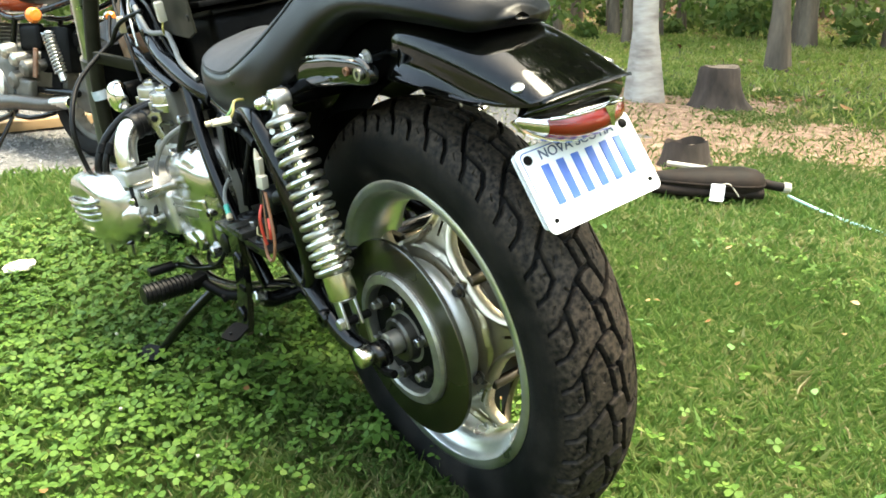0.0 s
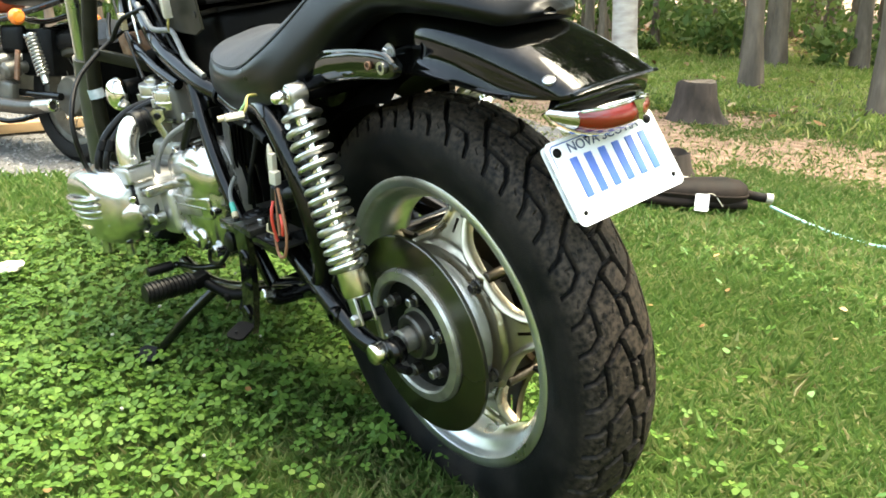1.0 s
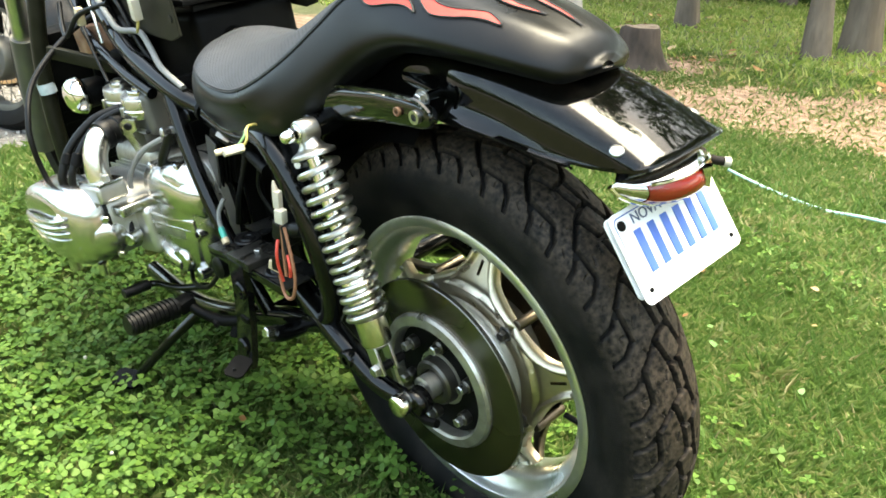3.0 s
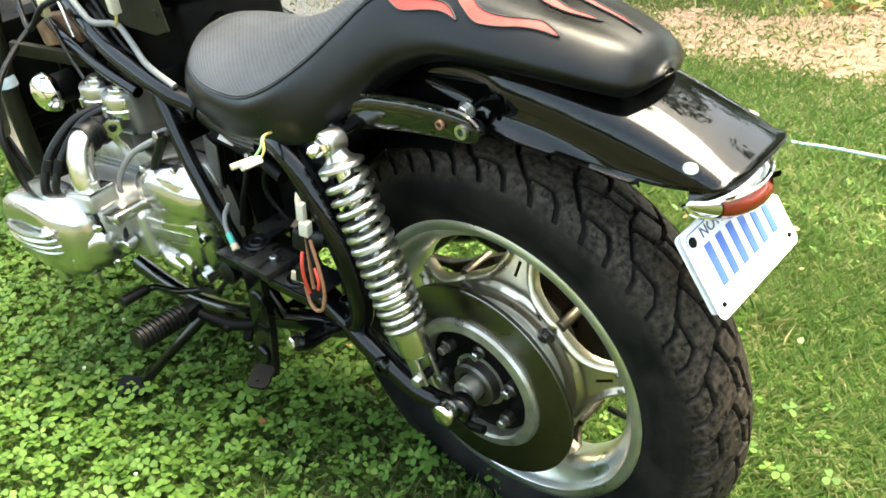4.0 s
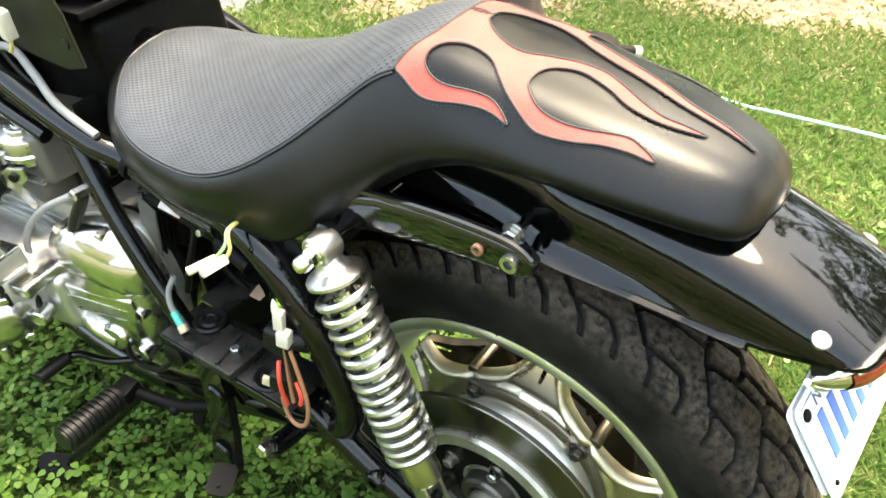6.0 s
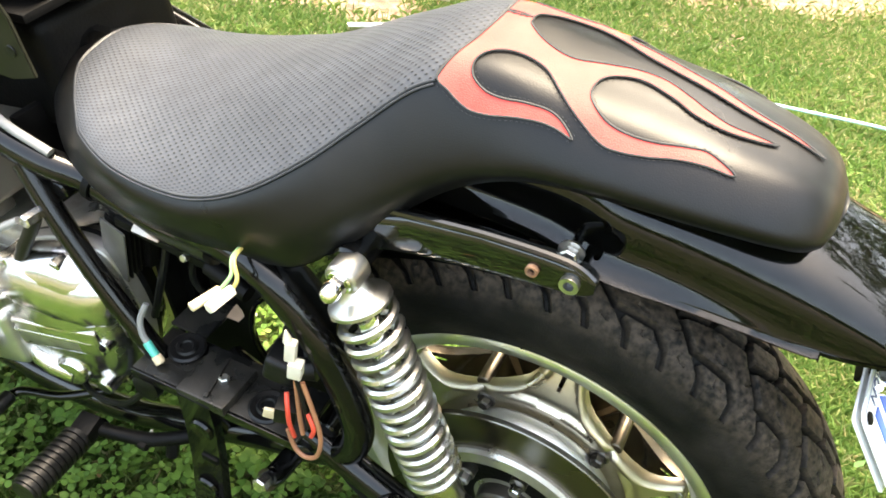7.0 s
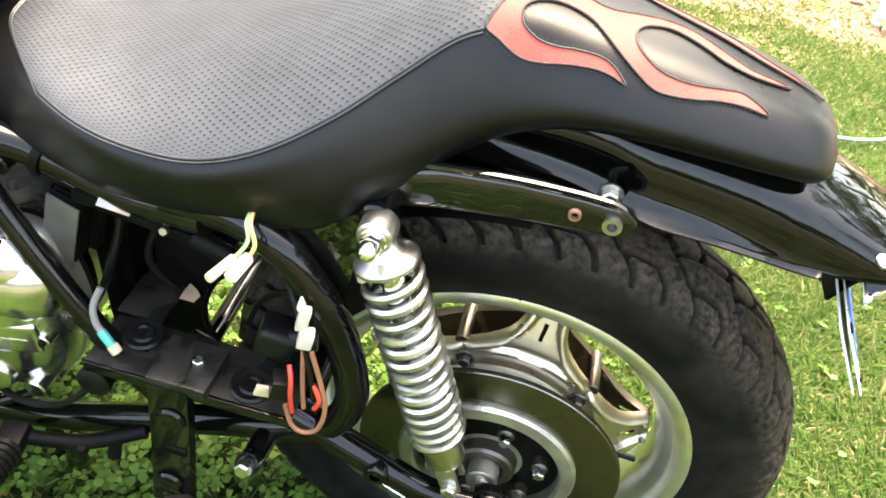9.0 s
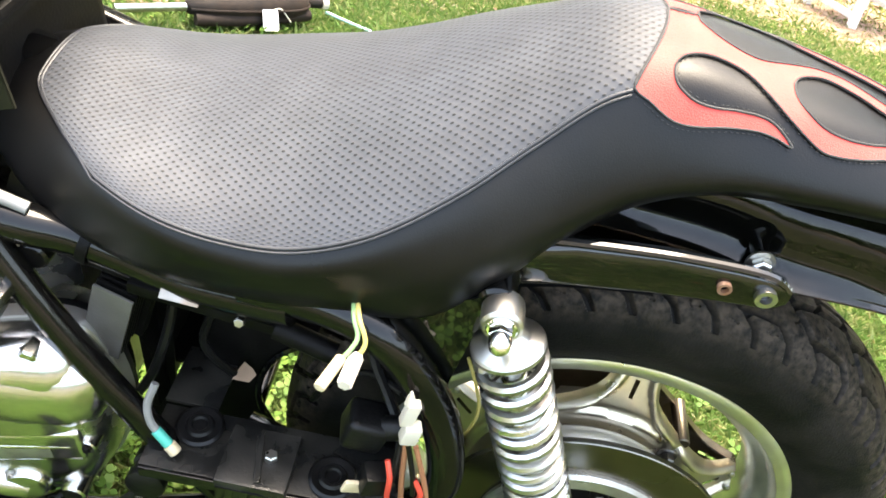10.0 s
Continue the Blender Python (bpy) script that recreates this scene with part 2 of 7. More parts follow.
tread = tread_rubber()
white_plastic = material("white_plastic", (0.48, 0.44, 0.37), 0.45, vary=0.1, second=(0.5, 0.42, 0.3), second_scale=60)
tan_plastic = material("tan_plastic", (0.5, 0.42, 0.28), 0.5, vary=0.15, second=(0.35, 0.25, 0.15), second_scale=60)
red_wire = material("red_wire", (0.55, 0.05, 0.03), 0.45, vary=0.1)
brown_wire = material("brown_wire", (0.24, 0.10, 0.05), 0.5, vary=0.15)
yellow_wire = material("yellow_wire", (0.44, 0.36, 0.11), 0.5, vary=0.1)
green_wire = material("green_wire", (0.18, 0.32, 0.14), 0.5, vary=0.1)
grey_sheath = material("grey_sheath", (0.17, 0.17, 0.165), 0.5, vary=0.15)
teal = material("teal", (0.03, 0.32, 0.26), 0.4, vary=0.1)
grey_cast = material("grey_cast", (0.085, 0.08, 0.072), 0.5, 0.3, vary=0.15, bump=0.15, second=(0.07, 0.066, 0.058), second_scale=25)
torn_paper = material("torn_paper", (0.20, 0.125, 0.08), 0.8, vary=0.2, second=(0.26, 0.18, 0.12), second_scale=60)
bare_plate = material("bare_plate", (0.30, 0.265, 0.23), 0.45, 0.5, vary=0.3, second=(0.35, 0.2, 0.12), second_scale=45, second_amount=0.9)
pale_label = material("pale_label", (0.35, 0.42, 0.46), 0.5, vary=0.1, second=(0.7, 0.72, 0.74), second_scale=40)
rust = material("rust", (0.16, 0.07, 0.035), 0.7, 0.2, vary=0.3, bump=0.3, second=(0.3, 0.22, 0.16), second_scale=60)
tray_black = material("tray_black", (0.006, 0.006, 0.0056), 0.28, spec=0.3, bump=0.15, vary=0.3, second=(0.022, 0.020, 0.017), second_scale=25, second_amount=0.8)
dull_alloy = material("dull_alloy", (0.12, 0.115, 0.10), 0.5, 0.6, vary=0.2, bump=0.1, second=(0.06, 0.055, 0.045), second_scale=20)

# ---------------------------------------------------------------- the motorcycle
# Its own axes: x aft, y to its right, z up, with the rear axle at the origin. It leans on its side stand.
bike = thing("motorcycle", pose(0.015, 0.0204, 0.2839, 7.23, 3.026, -0.109),
             "stripped black motorcycle leaning on its side stand on grass", "motorcycle")
WY = -0.010   # the wheel's middle plane


# -------- rear wheel
def tyre_mesh():
    """The tyre: a round profile swept about the axle, with zigzag grooves cut into its tread."""
    half = spline([(0.0, 0.3235), (0.020, 0.3205), (0.041, 0.3115), (0.0565, 0.2955), (0.0645, 0.270), (0.0625, 0.246), (0.055, 0.228), (0.0475, 0.2165)], 40)
    prof = [(p.x, p.y) for p in half]
    arc = [0.0]
    for a, b in zip(prof, prof[1:]):
        arc.append(arc[-1] + math.hypot(b[0] - a[0], b[1] - a[1]))
    total = arc[-1]
    us = [k * 0.0012 for k in range(int(0.074 / 0.0012))]
    us += [us[-1] + (total - us[-1]) * k / 12 for k in range(1, 13)]
    cross = [-u for u in us[:0:-1]] + us
    N, S = 26, 64
    per = 2 * math.pi * 0.3235 / N
    # stair-stepped grooves that climb inwards from each shoulder to a zigzag beside the middle
    steps = [
        [(0.0, -0.070), (0.09, -0.054), (0.28, -0.042), (0.80, -0.042), (1.15, -0.018)],
        [(0.15, -0.018), (0.25, -0.006), (0.72, -0.009), (1.15, -0.018)],
        [(0.25, -0.006), (0.28, 0.009)],
        [(0.48, -0.070), (0.57, -0.055), (0.74, -0.044)],
    ]
    fine = [[(0.28, -0.052), (0.38, -0.053), (0.40, -0.048)], [(0.45, -0.034), (0.58, -0.031)], [(0.02, -0.030), (0.10, -0.034)], [(0.55, -0.020), (0.68, -0.017)], [(0.80, -0.056), (0.90, -0.052)]]
    lines = []
    for group, w, d in ((steps, 0.0033, 0.0080), (fine, 0.0012, 0.0020)):
        for pl in group:
            lines.append(([(s * per, u) for s, u in pl], w, d))
            lines.append(([(-s * per, -u) for s, u in pl], w, d))

    def cut(s, u):
        deep = 0.0
        for pl, w, d in lines:
            for (s0, u0), (s1, u1) in zip(pl, pl[1:]):
                for shift in (-2 * per, -per, 0, per, 2 * per):
                    a0, a1 = s0 + shift, s1 + shift
                    if s < min(a0, a1) - 0.004 or s > max(a0, a1) + 0.004 or u < min(u0, u1) - 0.004 or u > max(u0, u1) + 0.004:
                        continue
                    dx, dy = a1 - a0, u1 - u0
                    t = max(0, min(1, ((s - a0) * dx + (u - u0) * dy) / (dx * dx + dy * dy)))
                    dist = math.hypot(s - a0 - t * dx, u - u0 - t * dy)
                    deep = max(deep, d * max(0.0, min(1.0, (w * 1.1 - dist) / (w * 0.4))))
        return deep

    table = np.array([[cut(per * i / S, u) if abs(u) < 0.072 else 0.0 for u in cross] for i in range(S)])
    ys = np.interp(np.abs(cross), arc, [p[0] for p in prof]) * np.sign(cross)
    rs = np.interp(np.abs(cross), arc, [p[1] for p in prof])
    m, n = len(cross), N * S
    a = 2 * np.pi * np.arange(n) / n
    r = rs[None, :] - np.tile(table, (N, 1))
    verts = np.stack([r * np.cos(a)[:, None], np.broadcast_to(WY + ys, (n, m)), r * np.sin(a)[:, None]], 2).reshape(-1, 3).tolist()
    faces = [(i * m + k, i * m + k + 1, ((i + 1) % n) * m + k + 1, ((i + 1) % n) * m + k) for i in range(n) for k in range(m - 1)]
    return verts, faces, (1.0 - np.tile(table, (N, 1)) / 0.0075).ravel()


rim_half = [(0.2195, -0.0475), (0.2200, -0.0510), (0.2170, -0.0525), (0.2120, -0.0522), (0.2058, -0.0508), (0.2042, -0.0488), (0.2028, -0.0430), (0.1990, -0.0365), (0.1910, -0.0310), (0.1850, -0.0250), (0.1815, -0.0150)]
rim_profile = rim_half + [(r, -h) for r, h in rim_half[::-1]] + [(0.2135, 0.044), (0.2045, 0.036), (0.194, 0.024), (0.188, 0.0), (0.194, -0.024), (0.2045, -0.036), (0.2135, -0.044)]
wheel = part("rear_wheel", lathe(rim_profile, (0, WY, 0), (0, 1, 0), 128, closed=True), alloy, bike, "aluminium rear wheel with five stamped spokes", angle=35)
tv, tf, land = tyre_mesh()
tyre = raw("tyre", tv, tf, tread, wheel)
dust_and_groove_shade = tyre.data.attributes.new("dust_and_groove_shade", "FLOAT", "POINT")
dust_and_groove_shade.data.foreach_set("value", np.clip(land, 0, 1).astype(np.float32))
tyre.data.set_sharp_from_angle(angle=radians(28))
tyre["label"] = "worn dusty black tyre with zigzag tread"

SPOKE_ANGLES = [83 - 72 * k for k in range(5)]


BAY = [(0.0, 0.1745), (7.0, 0.1745), (7.8, 0.166), (9.0, 0.157), (11.0, 0.148), (14.0, 0.1405), (18.0, 0.1355), (24.0, 0.131), (30.0, 0.1288), (36.0, 0.128)]


def ease(e0, e1, x):
    t = max(0.0, min(1.0, (x - e0) / (e1 - e0)))
    return t * t * (3 - 2 * t)


def spoke_bm(angle, side):
    """One arm of the stamped star: rounded raised edges round a sunk panel with a slot, bays falling to the hub."""
    bm = bmesh.new()
    bx, by = [p[0] for p in BAY], [p[1] for p in BAY]
    fine = [0.9, 1.8, 2.7, 3.6, 4.5, 5.4, 6.2, 7.0, 7.4, 7.8, 8.4, 9.0, 10.0, 11.0, 12.5, 14.0, 16.0, 18.0, 21.0, 24.0, 27.0, 30.0, 33.0, 36.0]
    F = [-f for f in fine[::-1]] + [0.0] + fine
    S = [k / 30 for k in range(28)] + [0.93, 0.955, 0.975, 0.99, 1.0]
    grid = []
    for f in F:
        rb = float(np.interp(abs(f), bx, by))
        row = []
        for t in S:
            r = 0.080 + (rb - 0.080) * t
            # nearest way to the outer edge, across the arm or along it
            half = float(np.interp(r, by[::-1], bx[::-1])) if r > 0.128 else 36.0
            edge = min((rb - r) if abs(f) > 7 else 1.0, radians(max(0.0, half - abs(f))) * r)
            depth = float(np.interp(r, [0.080, 0.118, 0.128, 0.1745], [0.031, 0.034, 0.033, 0.010]))
            depth -= 0.0065 * ease(0.0085, 0.0125, edge) * ease(0.119, 0.123, r)
            depth -= 0.0045 * max(0.0, 1 - edge / 0.0045) ** 2
            depth += 0.0015 * math.exp(-((edge - 0.006) / 0.003) ** 2)
            th = radians(angle + f)
            row.append(bm.verts.new((r * math.cos(th), WY + side * depth, r * math.sin(th))))
        grid.append(row)
    for i in range(len(F) - 1):
        for k in range(len(S) - 1):
            if abs(F[i] + F[i + 1]) < 2.0 and 0.62 < S[k] < 0.83:
                continue
            bm.faces.new((grid[i][k], grid[i + 1][k], grid[i + 1][k + 1], grid[i][k + 1]))
    # turned-down edge round the bays
    back = [bm.verts.new(v[-1].co - Vector((0, side * 0.010, 0))) for v in grid]
    for i in range(len(F) - 1):
        bm.faces.new((grid[i][-1], grid[i + 1][-1], back[i + 1], back[i]))
    return bm


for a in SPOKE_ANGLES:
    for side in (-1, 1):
        part("spoke", spoke_bm(a, side), spoke_alloy if side < 0 else spoke_shaded, wheel, angle=50)
    # rivets that hold the arm's tip to the rim
    for da in (-4.2, 4.2):
        th = radians(a + da)
        part("rivet", lathe([(0.0042, 0.0), (0.0038, 0.0016), (0.002, 0.0026), (0.0, 0.003)], (0.1695 * math.cos(th), WY - 0.0135, 0.1695 * math.sin(th)), (0, -1, 0), 12), steel, wheel)
    # bolts that clamp the stampings between two arms, with a spacer behind
    th = radians(a - 36)
    c, d = math.cos(th), math.sin(th)
    part("spoke_bolt", hexbolt((0.111 * c, WY - 0.034, 0.111 * d), (0.111 * c, WY - 0.045, 0.111 * d), 0.0072), dark_steel, wheel)
    part("bolt_washer", rod((0.111 * c, WY - 0.030, 0.111 * d), (0.111 * c, WY - 0.0365, 0.111 * d), 0.0108, 18), dark_steel, wheel)
    part("spacer", rod((0.1285 * c, WY - 0.027, 0.1285 * d), (0.1285 * c, WY + 0.027, 0.1285 * d), 0.0078, 14), spoke_shaded, wheel)
part("hub", lathe([(0.0, -0.06), (0.055, -0.062), (0.099, -0.058), (0.104, -0.052), (0.104, -0.038), (0.096, -0.030), (0.06, -0.02), (0.06, 0.03), (0.1, 0.036), (0.1, 0.06), (0.0, 0.07)], (0, WY, 0), (0, 1, 0), 64), cast_alloy, wheel, "cast aluminium wheel hub")
part("valve_stem", rod((0.150 * math.cos(-0.16), WY - 0.005, 0.176 * math.sin(-0.16)), (0.178 * math.cos(-0.16), WY - 0.005, 0.178 * math.sin(-0.16)), 0.004), rubber_part, wheel)

# -------- brake disc with its carrier
DY = -0.095
disc = part("brake_disc", lathe([(0.097, -0.0035), (0.1455, -0.0035), (0.1465, -0.0025), (0.1465, 0.0025), (0.1455, 0.0035), (0.097, 0.0035)], (0, DY, 0), (0, 1, 0), 128, closed=True), disc_steel, bike, "scored steel rear brake disc", angle=30)
part("carrier", lathe([(0.0, -0.004), (0.080, 0.010), (0.082, -0.010), (0.085, -0.013), (0.097, -0.011), (0.100, -0.007), (0.100, 0.004), (0.0, 0.03)], (0, DY, 0), (0, 1, 0), 96), dirty_alloy, disc, "weathered aluminium disc carrier", angle=30)
part("dust_plate", lathe([(0.0, 0.002), (0.0805, 0.004), (0.0805, 0.008), (0.0, 0.008)], (0, DY, 0), (0, 1, 0), 64), dull_black, disc)
for k in range(6):
    th = radians(20 + 60 * k)
    c = (0.061 * math.cos(th), 0.061 * math.sin(th))
    part("disc_bolt", hexbolt((c[0], DY - 0.005, c[1]), (c[0], DY - 0.019, c[1]), 0.0068), steel, disc)
    part("stud_washer", rod((c[0], DY + 0.005, c[1]), (c[0], DY - 0.009, c[1]), 0.0095), dark_steel, disc)
part("hub_ring", lathe([(0.020, 0.004), (0.020, -0.012), (0.023, -0.014), (0.030, -0.014), (0.033, -0.011), (0.035, 0.004)], (0, DY, 0), (0, 1, 0), 48), dark_steel, disc, angle=30)
axle = part("rear_axle", rod((0, DY + 0.03, 0), (0, -0.162, 0), 0.0095, 20), steel, bike, "bare steel rear axle")
part("spacer_collar", lathe([(0.010, 0), (0.0175, 0), (0.0175, -0.020), (0.015, -0.022), (0.010, -0.022)], (0, DY - 0.010, 0), (0, 1, 0), 24), dirty_alloy, axle)
part("end_cap", lathe([(0.0, -0.020), (0.012, -0.0195), (0.0148, -0.017), (0.0155, -0.014), (0.0155, 0.0), (0.012, 0.004), (0.0, 0.004)], (0.004, -0.158, 0.003), (0, 1, 0), 28), chrome, axle, "chrome axle end cap")

# -------- swingarm
arm = spline([(-0.34, -0.120, 0.075), (-0.27, -0.130, 0.062), (-0.19, -0.142, 0.040), (-0.11, -0.150, 0.014), (-0.055, -0.152, -0.004), (-0.01, -0.150, -0.004), (0.012, -0.148, 0.0)], 8)
swing = part("swingarm", tube(arm, lambda t: 0.0215 - 0.010 * t, 14), frame_black, bike, "black tubular swingarm")
part("swingarm_right", tube([(p.x, -p.y, p.z) for p in arm], lambda t: 0.0215 - 0.004 * t, 14), frame_black, swing)
part("boss", lathe([(0.006, -0.019), (0.012, -0.019), (0.014, -0.016), (0.014, 0.0)], (-0.11, -0.150, 0.016), (0, 1, 0), 20), frame_black, swing)
part("axle_clamp", loft([[(0.012 + math.cos(a) * r, y, math.sin(a) * r) for a in (2 * math.pi * k / 24 for k in range(24))] for y, r in ((-0.135, 0.018), (-0.137, 0.0195), (-0.155, 0.0195), (-0.157, 0.018))], True), frame_black, swing)
part("adjuster", tube([(0.012, -0.152, -0.010), (0.035, -0.152, -0.016), (0.052, -0.150, -0.012)], 0.006, 8), dull_black, swing)


# -------- shock absorbers
def shock(side, label):
    A, B = Vector((-0.150, side * 0.146, 0.334)), Vector((-0.033, side * 0.157, 0.041))
    d = (B - A)
    L = d.length
    d.normalize()
    u = d.orthogonal().normalized()
    v = d.cross(u)
    body = part("shock_absorber", lathe([(0.0, 0.60 * L), (0.0195, 0.60 * L), (0.021, 0.61 * L), (0.021, 0.75 * L), (0.0205, 0.765 * L), (0.0205, 0.885 * L), (0.018, 0.90 * L), (0.0, 0.905 * L)], A, d, 32), gold_chrome, bike, label)
    part("damper_rod", rod(A + d * 0.06 * L, A + d * 0.62 * L, 0.011, 20), chrome, body)
    part("top_cap", lathe([(0.0, 0.060 * L), (0.013, 0.060 * L), (0.016, 0.066 * L), (0.021, 0.074 * L), (0.0270, 0.084 * L), (0.0285, 0.090 * L), (0.0285, 0.101 * L), (0.027, 0.104 * L), (0.0, 0.104 * L)], A, d, 36), worn_chrome, body, angle=18)
    part("lower_seat", lathe([(0.019, 0.755 * L), (0.0275, 0.757 * L), (0.0275, 0.768 * L), (0.022, 0.785 * L), (0.020, 0.785 * L)], A, d, 36), worn_chrome, body)
    # spring: open coils above, closer ones below
    pts = []
    turns = 14.0
    for k in range(int(turns * 20) + 1):
        t = k / (turns * 20)
        h = (0.104 + 0.653 * (t * 1.16 - 0.16 * t * t)) * L + 0.004
        a = 2 * math.pi * turns * t
        pts.append(A + d * h + (u * math.cos(a) + v * math.sin(a)) * 0.0246)
    part("spring", tube(pts, 0.0047, 8), worn_chrome, body, "bright steel coil spring")
    # eye with rubber bush, washer, nut
    eye = [(0.0088, -0.0125), (0.0132, -0.013), (0.0152, -0.0110), (0.0158, -0.006), (0.0158, 0.006), (0.0152, 0.0110), (0.0132, 0.013), (0.0088, 0.0125)]
    part("top_eye", lathe(eye, A, (0, 1, 0), 32, True), worn_chrome, body, angle=18)
    part("neck", lathe([(0.012, 0.0), (0.0125, 0.035 * L), (0.0145, 0.055 * L), (0.018, 0.068 * L)], A, d, 24), worn_chrome, body)
    o = Vector((0, side, 0))
    part("bush", rod(A - o * 0.012, A + o * 0.012, 0.0092, 20), rubber_part, body)
    part("washer", rod(A + o * 0.012, A + o * 0.0155, 0.0115, 24), chrome, body)
    part("top_nut", hexbolt(A + o * 0.015, A + o * 0.024, 0.0095), chrome, body)
    part("acorn_cap", lathe([(0.0085, 0.0), (0.0085, 0.005), (0.007, 0.010), (0.004, 0.0125), (0.0, 0.0135)], A + o * 0.023, o, 20), chrome, body)
    part("mount_stud", rod(A - o * 0.045, A + o * 0.012, 0.009, 16), frame_black, body)
    # lower fork
    for s in (-1, 1):
        bm = bmesh.new()
        add_box(bm, B - d * 0.012 + o * (0.011 * s), (0.020, 0.005, 0.042), (0, -math.degrees(math.atan2(-d.x, -d.z)) * -1, 0), 0.0015)
        part("fork_leg", bm, worn_chrome, body)
    part("fork_bridge", lathe([(0.0, 0.885 * L), (0.0165, 0.885 * L), (0.0165, 0.905 * L), (0.012, 0.915 * L), (0.0, 0.915 * L)], A, d, 24), worn_chrome, body)
    part("lower_bolt", hexbolt(B + o * 0.012, B + o * 0.021, 0.0085), worn_chrome, body)
    part("lower_pin", rod(B - o * 0.03, B + o * 0.014, 0.006, 14), dull_black, body)
    return body


shock(-1, "chrome rear shock absorber with an open coil spring")
shock(1, "chrome rear shock absorber with an open coil spring")


# -------- rear frame rails under the fender
def rail(side):
    secs = []
    for x, zc, h, w in ((-0.19, 0.352, 0.032, 0.026), (-0.15, 0.356, 0.040, 0.024), (-0.11, 0.366, 0.041, 0.019), (-0.05, 0.375, 0.038, 0.017),
                        (0.0, 0.379, 0.033, 0.016), (0.026, 0.380, 0.030, 0.016), (0.038, 0.380, 0.024, 0.015), (0.044, 0.380, 0.013, 0.013)):
        ring = []
        for k in range(20):
            a = 2 * math.pi * k / 20
            c, s = math.cos(a), math.sin(a)
            ring.append((x, side * 0.108 + 0.5 * w * math.copysign(abs(c) ** 0.5, c), zc + 0.5 * h * math.copysign(abs(s) ** 0.5, s)))
        secs.append(ring)
    r = part("fender_rail", loft(secs, True), black_paint, bike, "glossy black rear frame rail", angle=60)
    part("top_flange", tube(spline([(-0.16, side * 0.112, 0.379), (-0.10, side * 0.113, 0.3885), (-0.04, side * 0.112, 0.3945), (0.02, side * 0.112, 0.396), (0.042, side * 0.112, 0.386)], 6), 0.0035, 8), black_paint, r)
    part("bushing", lathe([(0.0042, -0.003), (0.0068, -0.003), (0.0078, -0.001), (0.0078, 0.004), (0.0042, 0.004)], (0.026, side * 0.117, 0.381), (0, -1, 0), 20, True), worn_chrome, r)
    part("bushing", lathe([(0.0032, -0.002), (0.0045, -0.002), (0.0052, -0.001), (0.0052, 0.003), (0.0032, 0.003)], (-0.004, side * 0.117, 0.381), (0, -1, 0), 16, True), rust, r)
    return r


rail(-1)
rail(1)

# -------- rear fender
FENDER_HALF = spline([(0, 1, 0), (0.26, 0.988, 0), (0.50, 0.945, 0), (0.68, 0.86, 0), (0.80, 0.73, 0), (0.862, 0.57, 0), (0.885, 0.42, 0), (0.897, 0.29, 0), (0.925, 0.17, 0), (0.985, 0.075, 0), (1.065, 0.0, 0)], 6)
FENDER_V = np.linspace(0, 1, len(FENDER_HALF))


def smooth_line(x, xs, ys):
    """A smooth curve through stations (x, y), level slopes averaged at each."""
    i = max(0, min(len(xs) - 2, int(np.searchsorted(xs, x)) - 1))
    x0, x1 = xs[i], xs[i + 1]
    t = min(1.0, max(0.0, (x - x0) / (x1 - x0)))
    j, k = max(i - 1, 0), min(i + 2, len(xs) - 1)
    m0 = (ys[i + 1] - ys[j]) / (xs[i + 1] - xs[j]) * (x1 - x0)
    m1 = (ys[k] - ys[i]) / (xs[k] - xs[i]) * (x1 - x0)
    return (2 * t ** 3 - 3 * t * t + 1) * ys[i] + (t ** 3 - 2 * t * t + t) * m0 + (-2 * t ** 3 + 3 * t * t) * ys[i + 1] + (t ** 3 - t * t) * m1


def fender_point(s, v):
    """s along the fender (0 to 1), v across it from -1 (left edge) to 1; the skirt flares out and the tail is round."""
    x = -0.20 + (0.200 + 0.087 * max(0.0, 1 - abs(v) ** 2.4) ** 0.75 + 0.20) * s
    xc = -0.20 + 0.487 * s
    zc = smooth_line(xc, [-0.20, -0.10, 0.0, 0.06, 0.12, 0.18, 0.24, 0.292], [0.405, 0.430, 0.442, 0.441, 0.433, 0.418, 0.396, 0.372])
    ze = smooth_line(x, [-0.20, -0.05, 0.03, 0.075, 0.11, 0.15, 0.18, 0.21, 0.24, 0.292], [0.382, 0.380, 0.377, 0.376, 0.373, 0.367, 0.363, 0.361, 0.3605, 0.361])
    # narrow between the frame rails, then swelling out behind them
    w = smooth_line(x, [-0.20, -0.05, -0.015, 0.012, 0.034, 0.060, 0.15, 0.24, 0.292], [0.068, 0.0685, 0.0705, 0.0765, 0.0845, 0.088, 0.0865, 0.080, 0.074])
    fy = np.interp(abs(v), FENDER_V, [p.x for p in FENDER_HALF])
    if fy > 0.897:   # the skirt's flare dies away towards the tail
        fy = 0.897 + (fy - 0.897) * smooth_line(xc, [-0.20, 0.04, 0.12, 0.20, 0.24, 0.292], [1.0, 1.0, 0.95, 0.5, 0.3, 0.25])
    fz = np.interp(abs(v), FENDER_V, [p.y for p in FENDER_HALF])
    return Vector((x, math.copysign(w * fy, v), ze + (zc - ze) * fz))


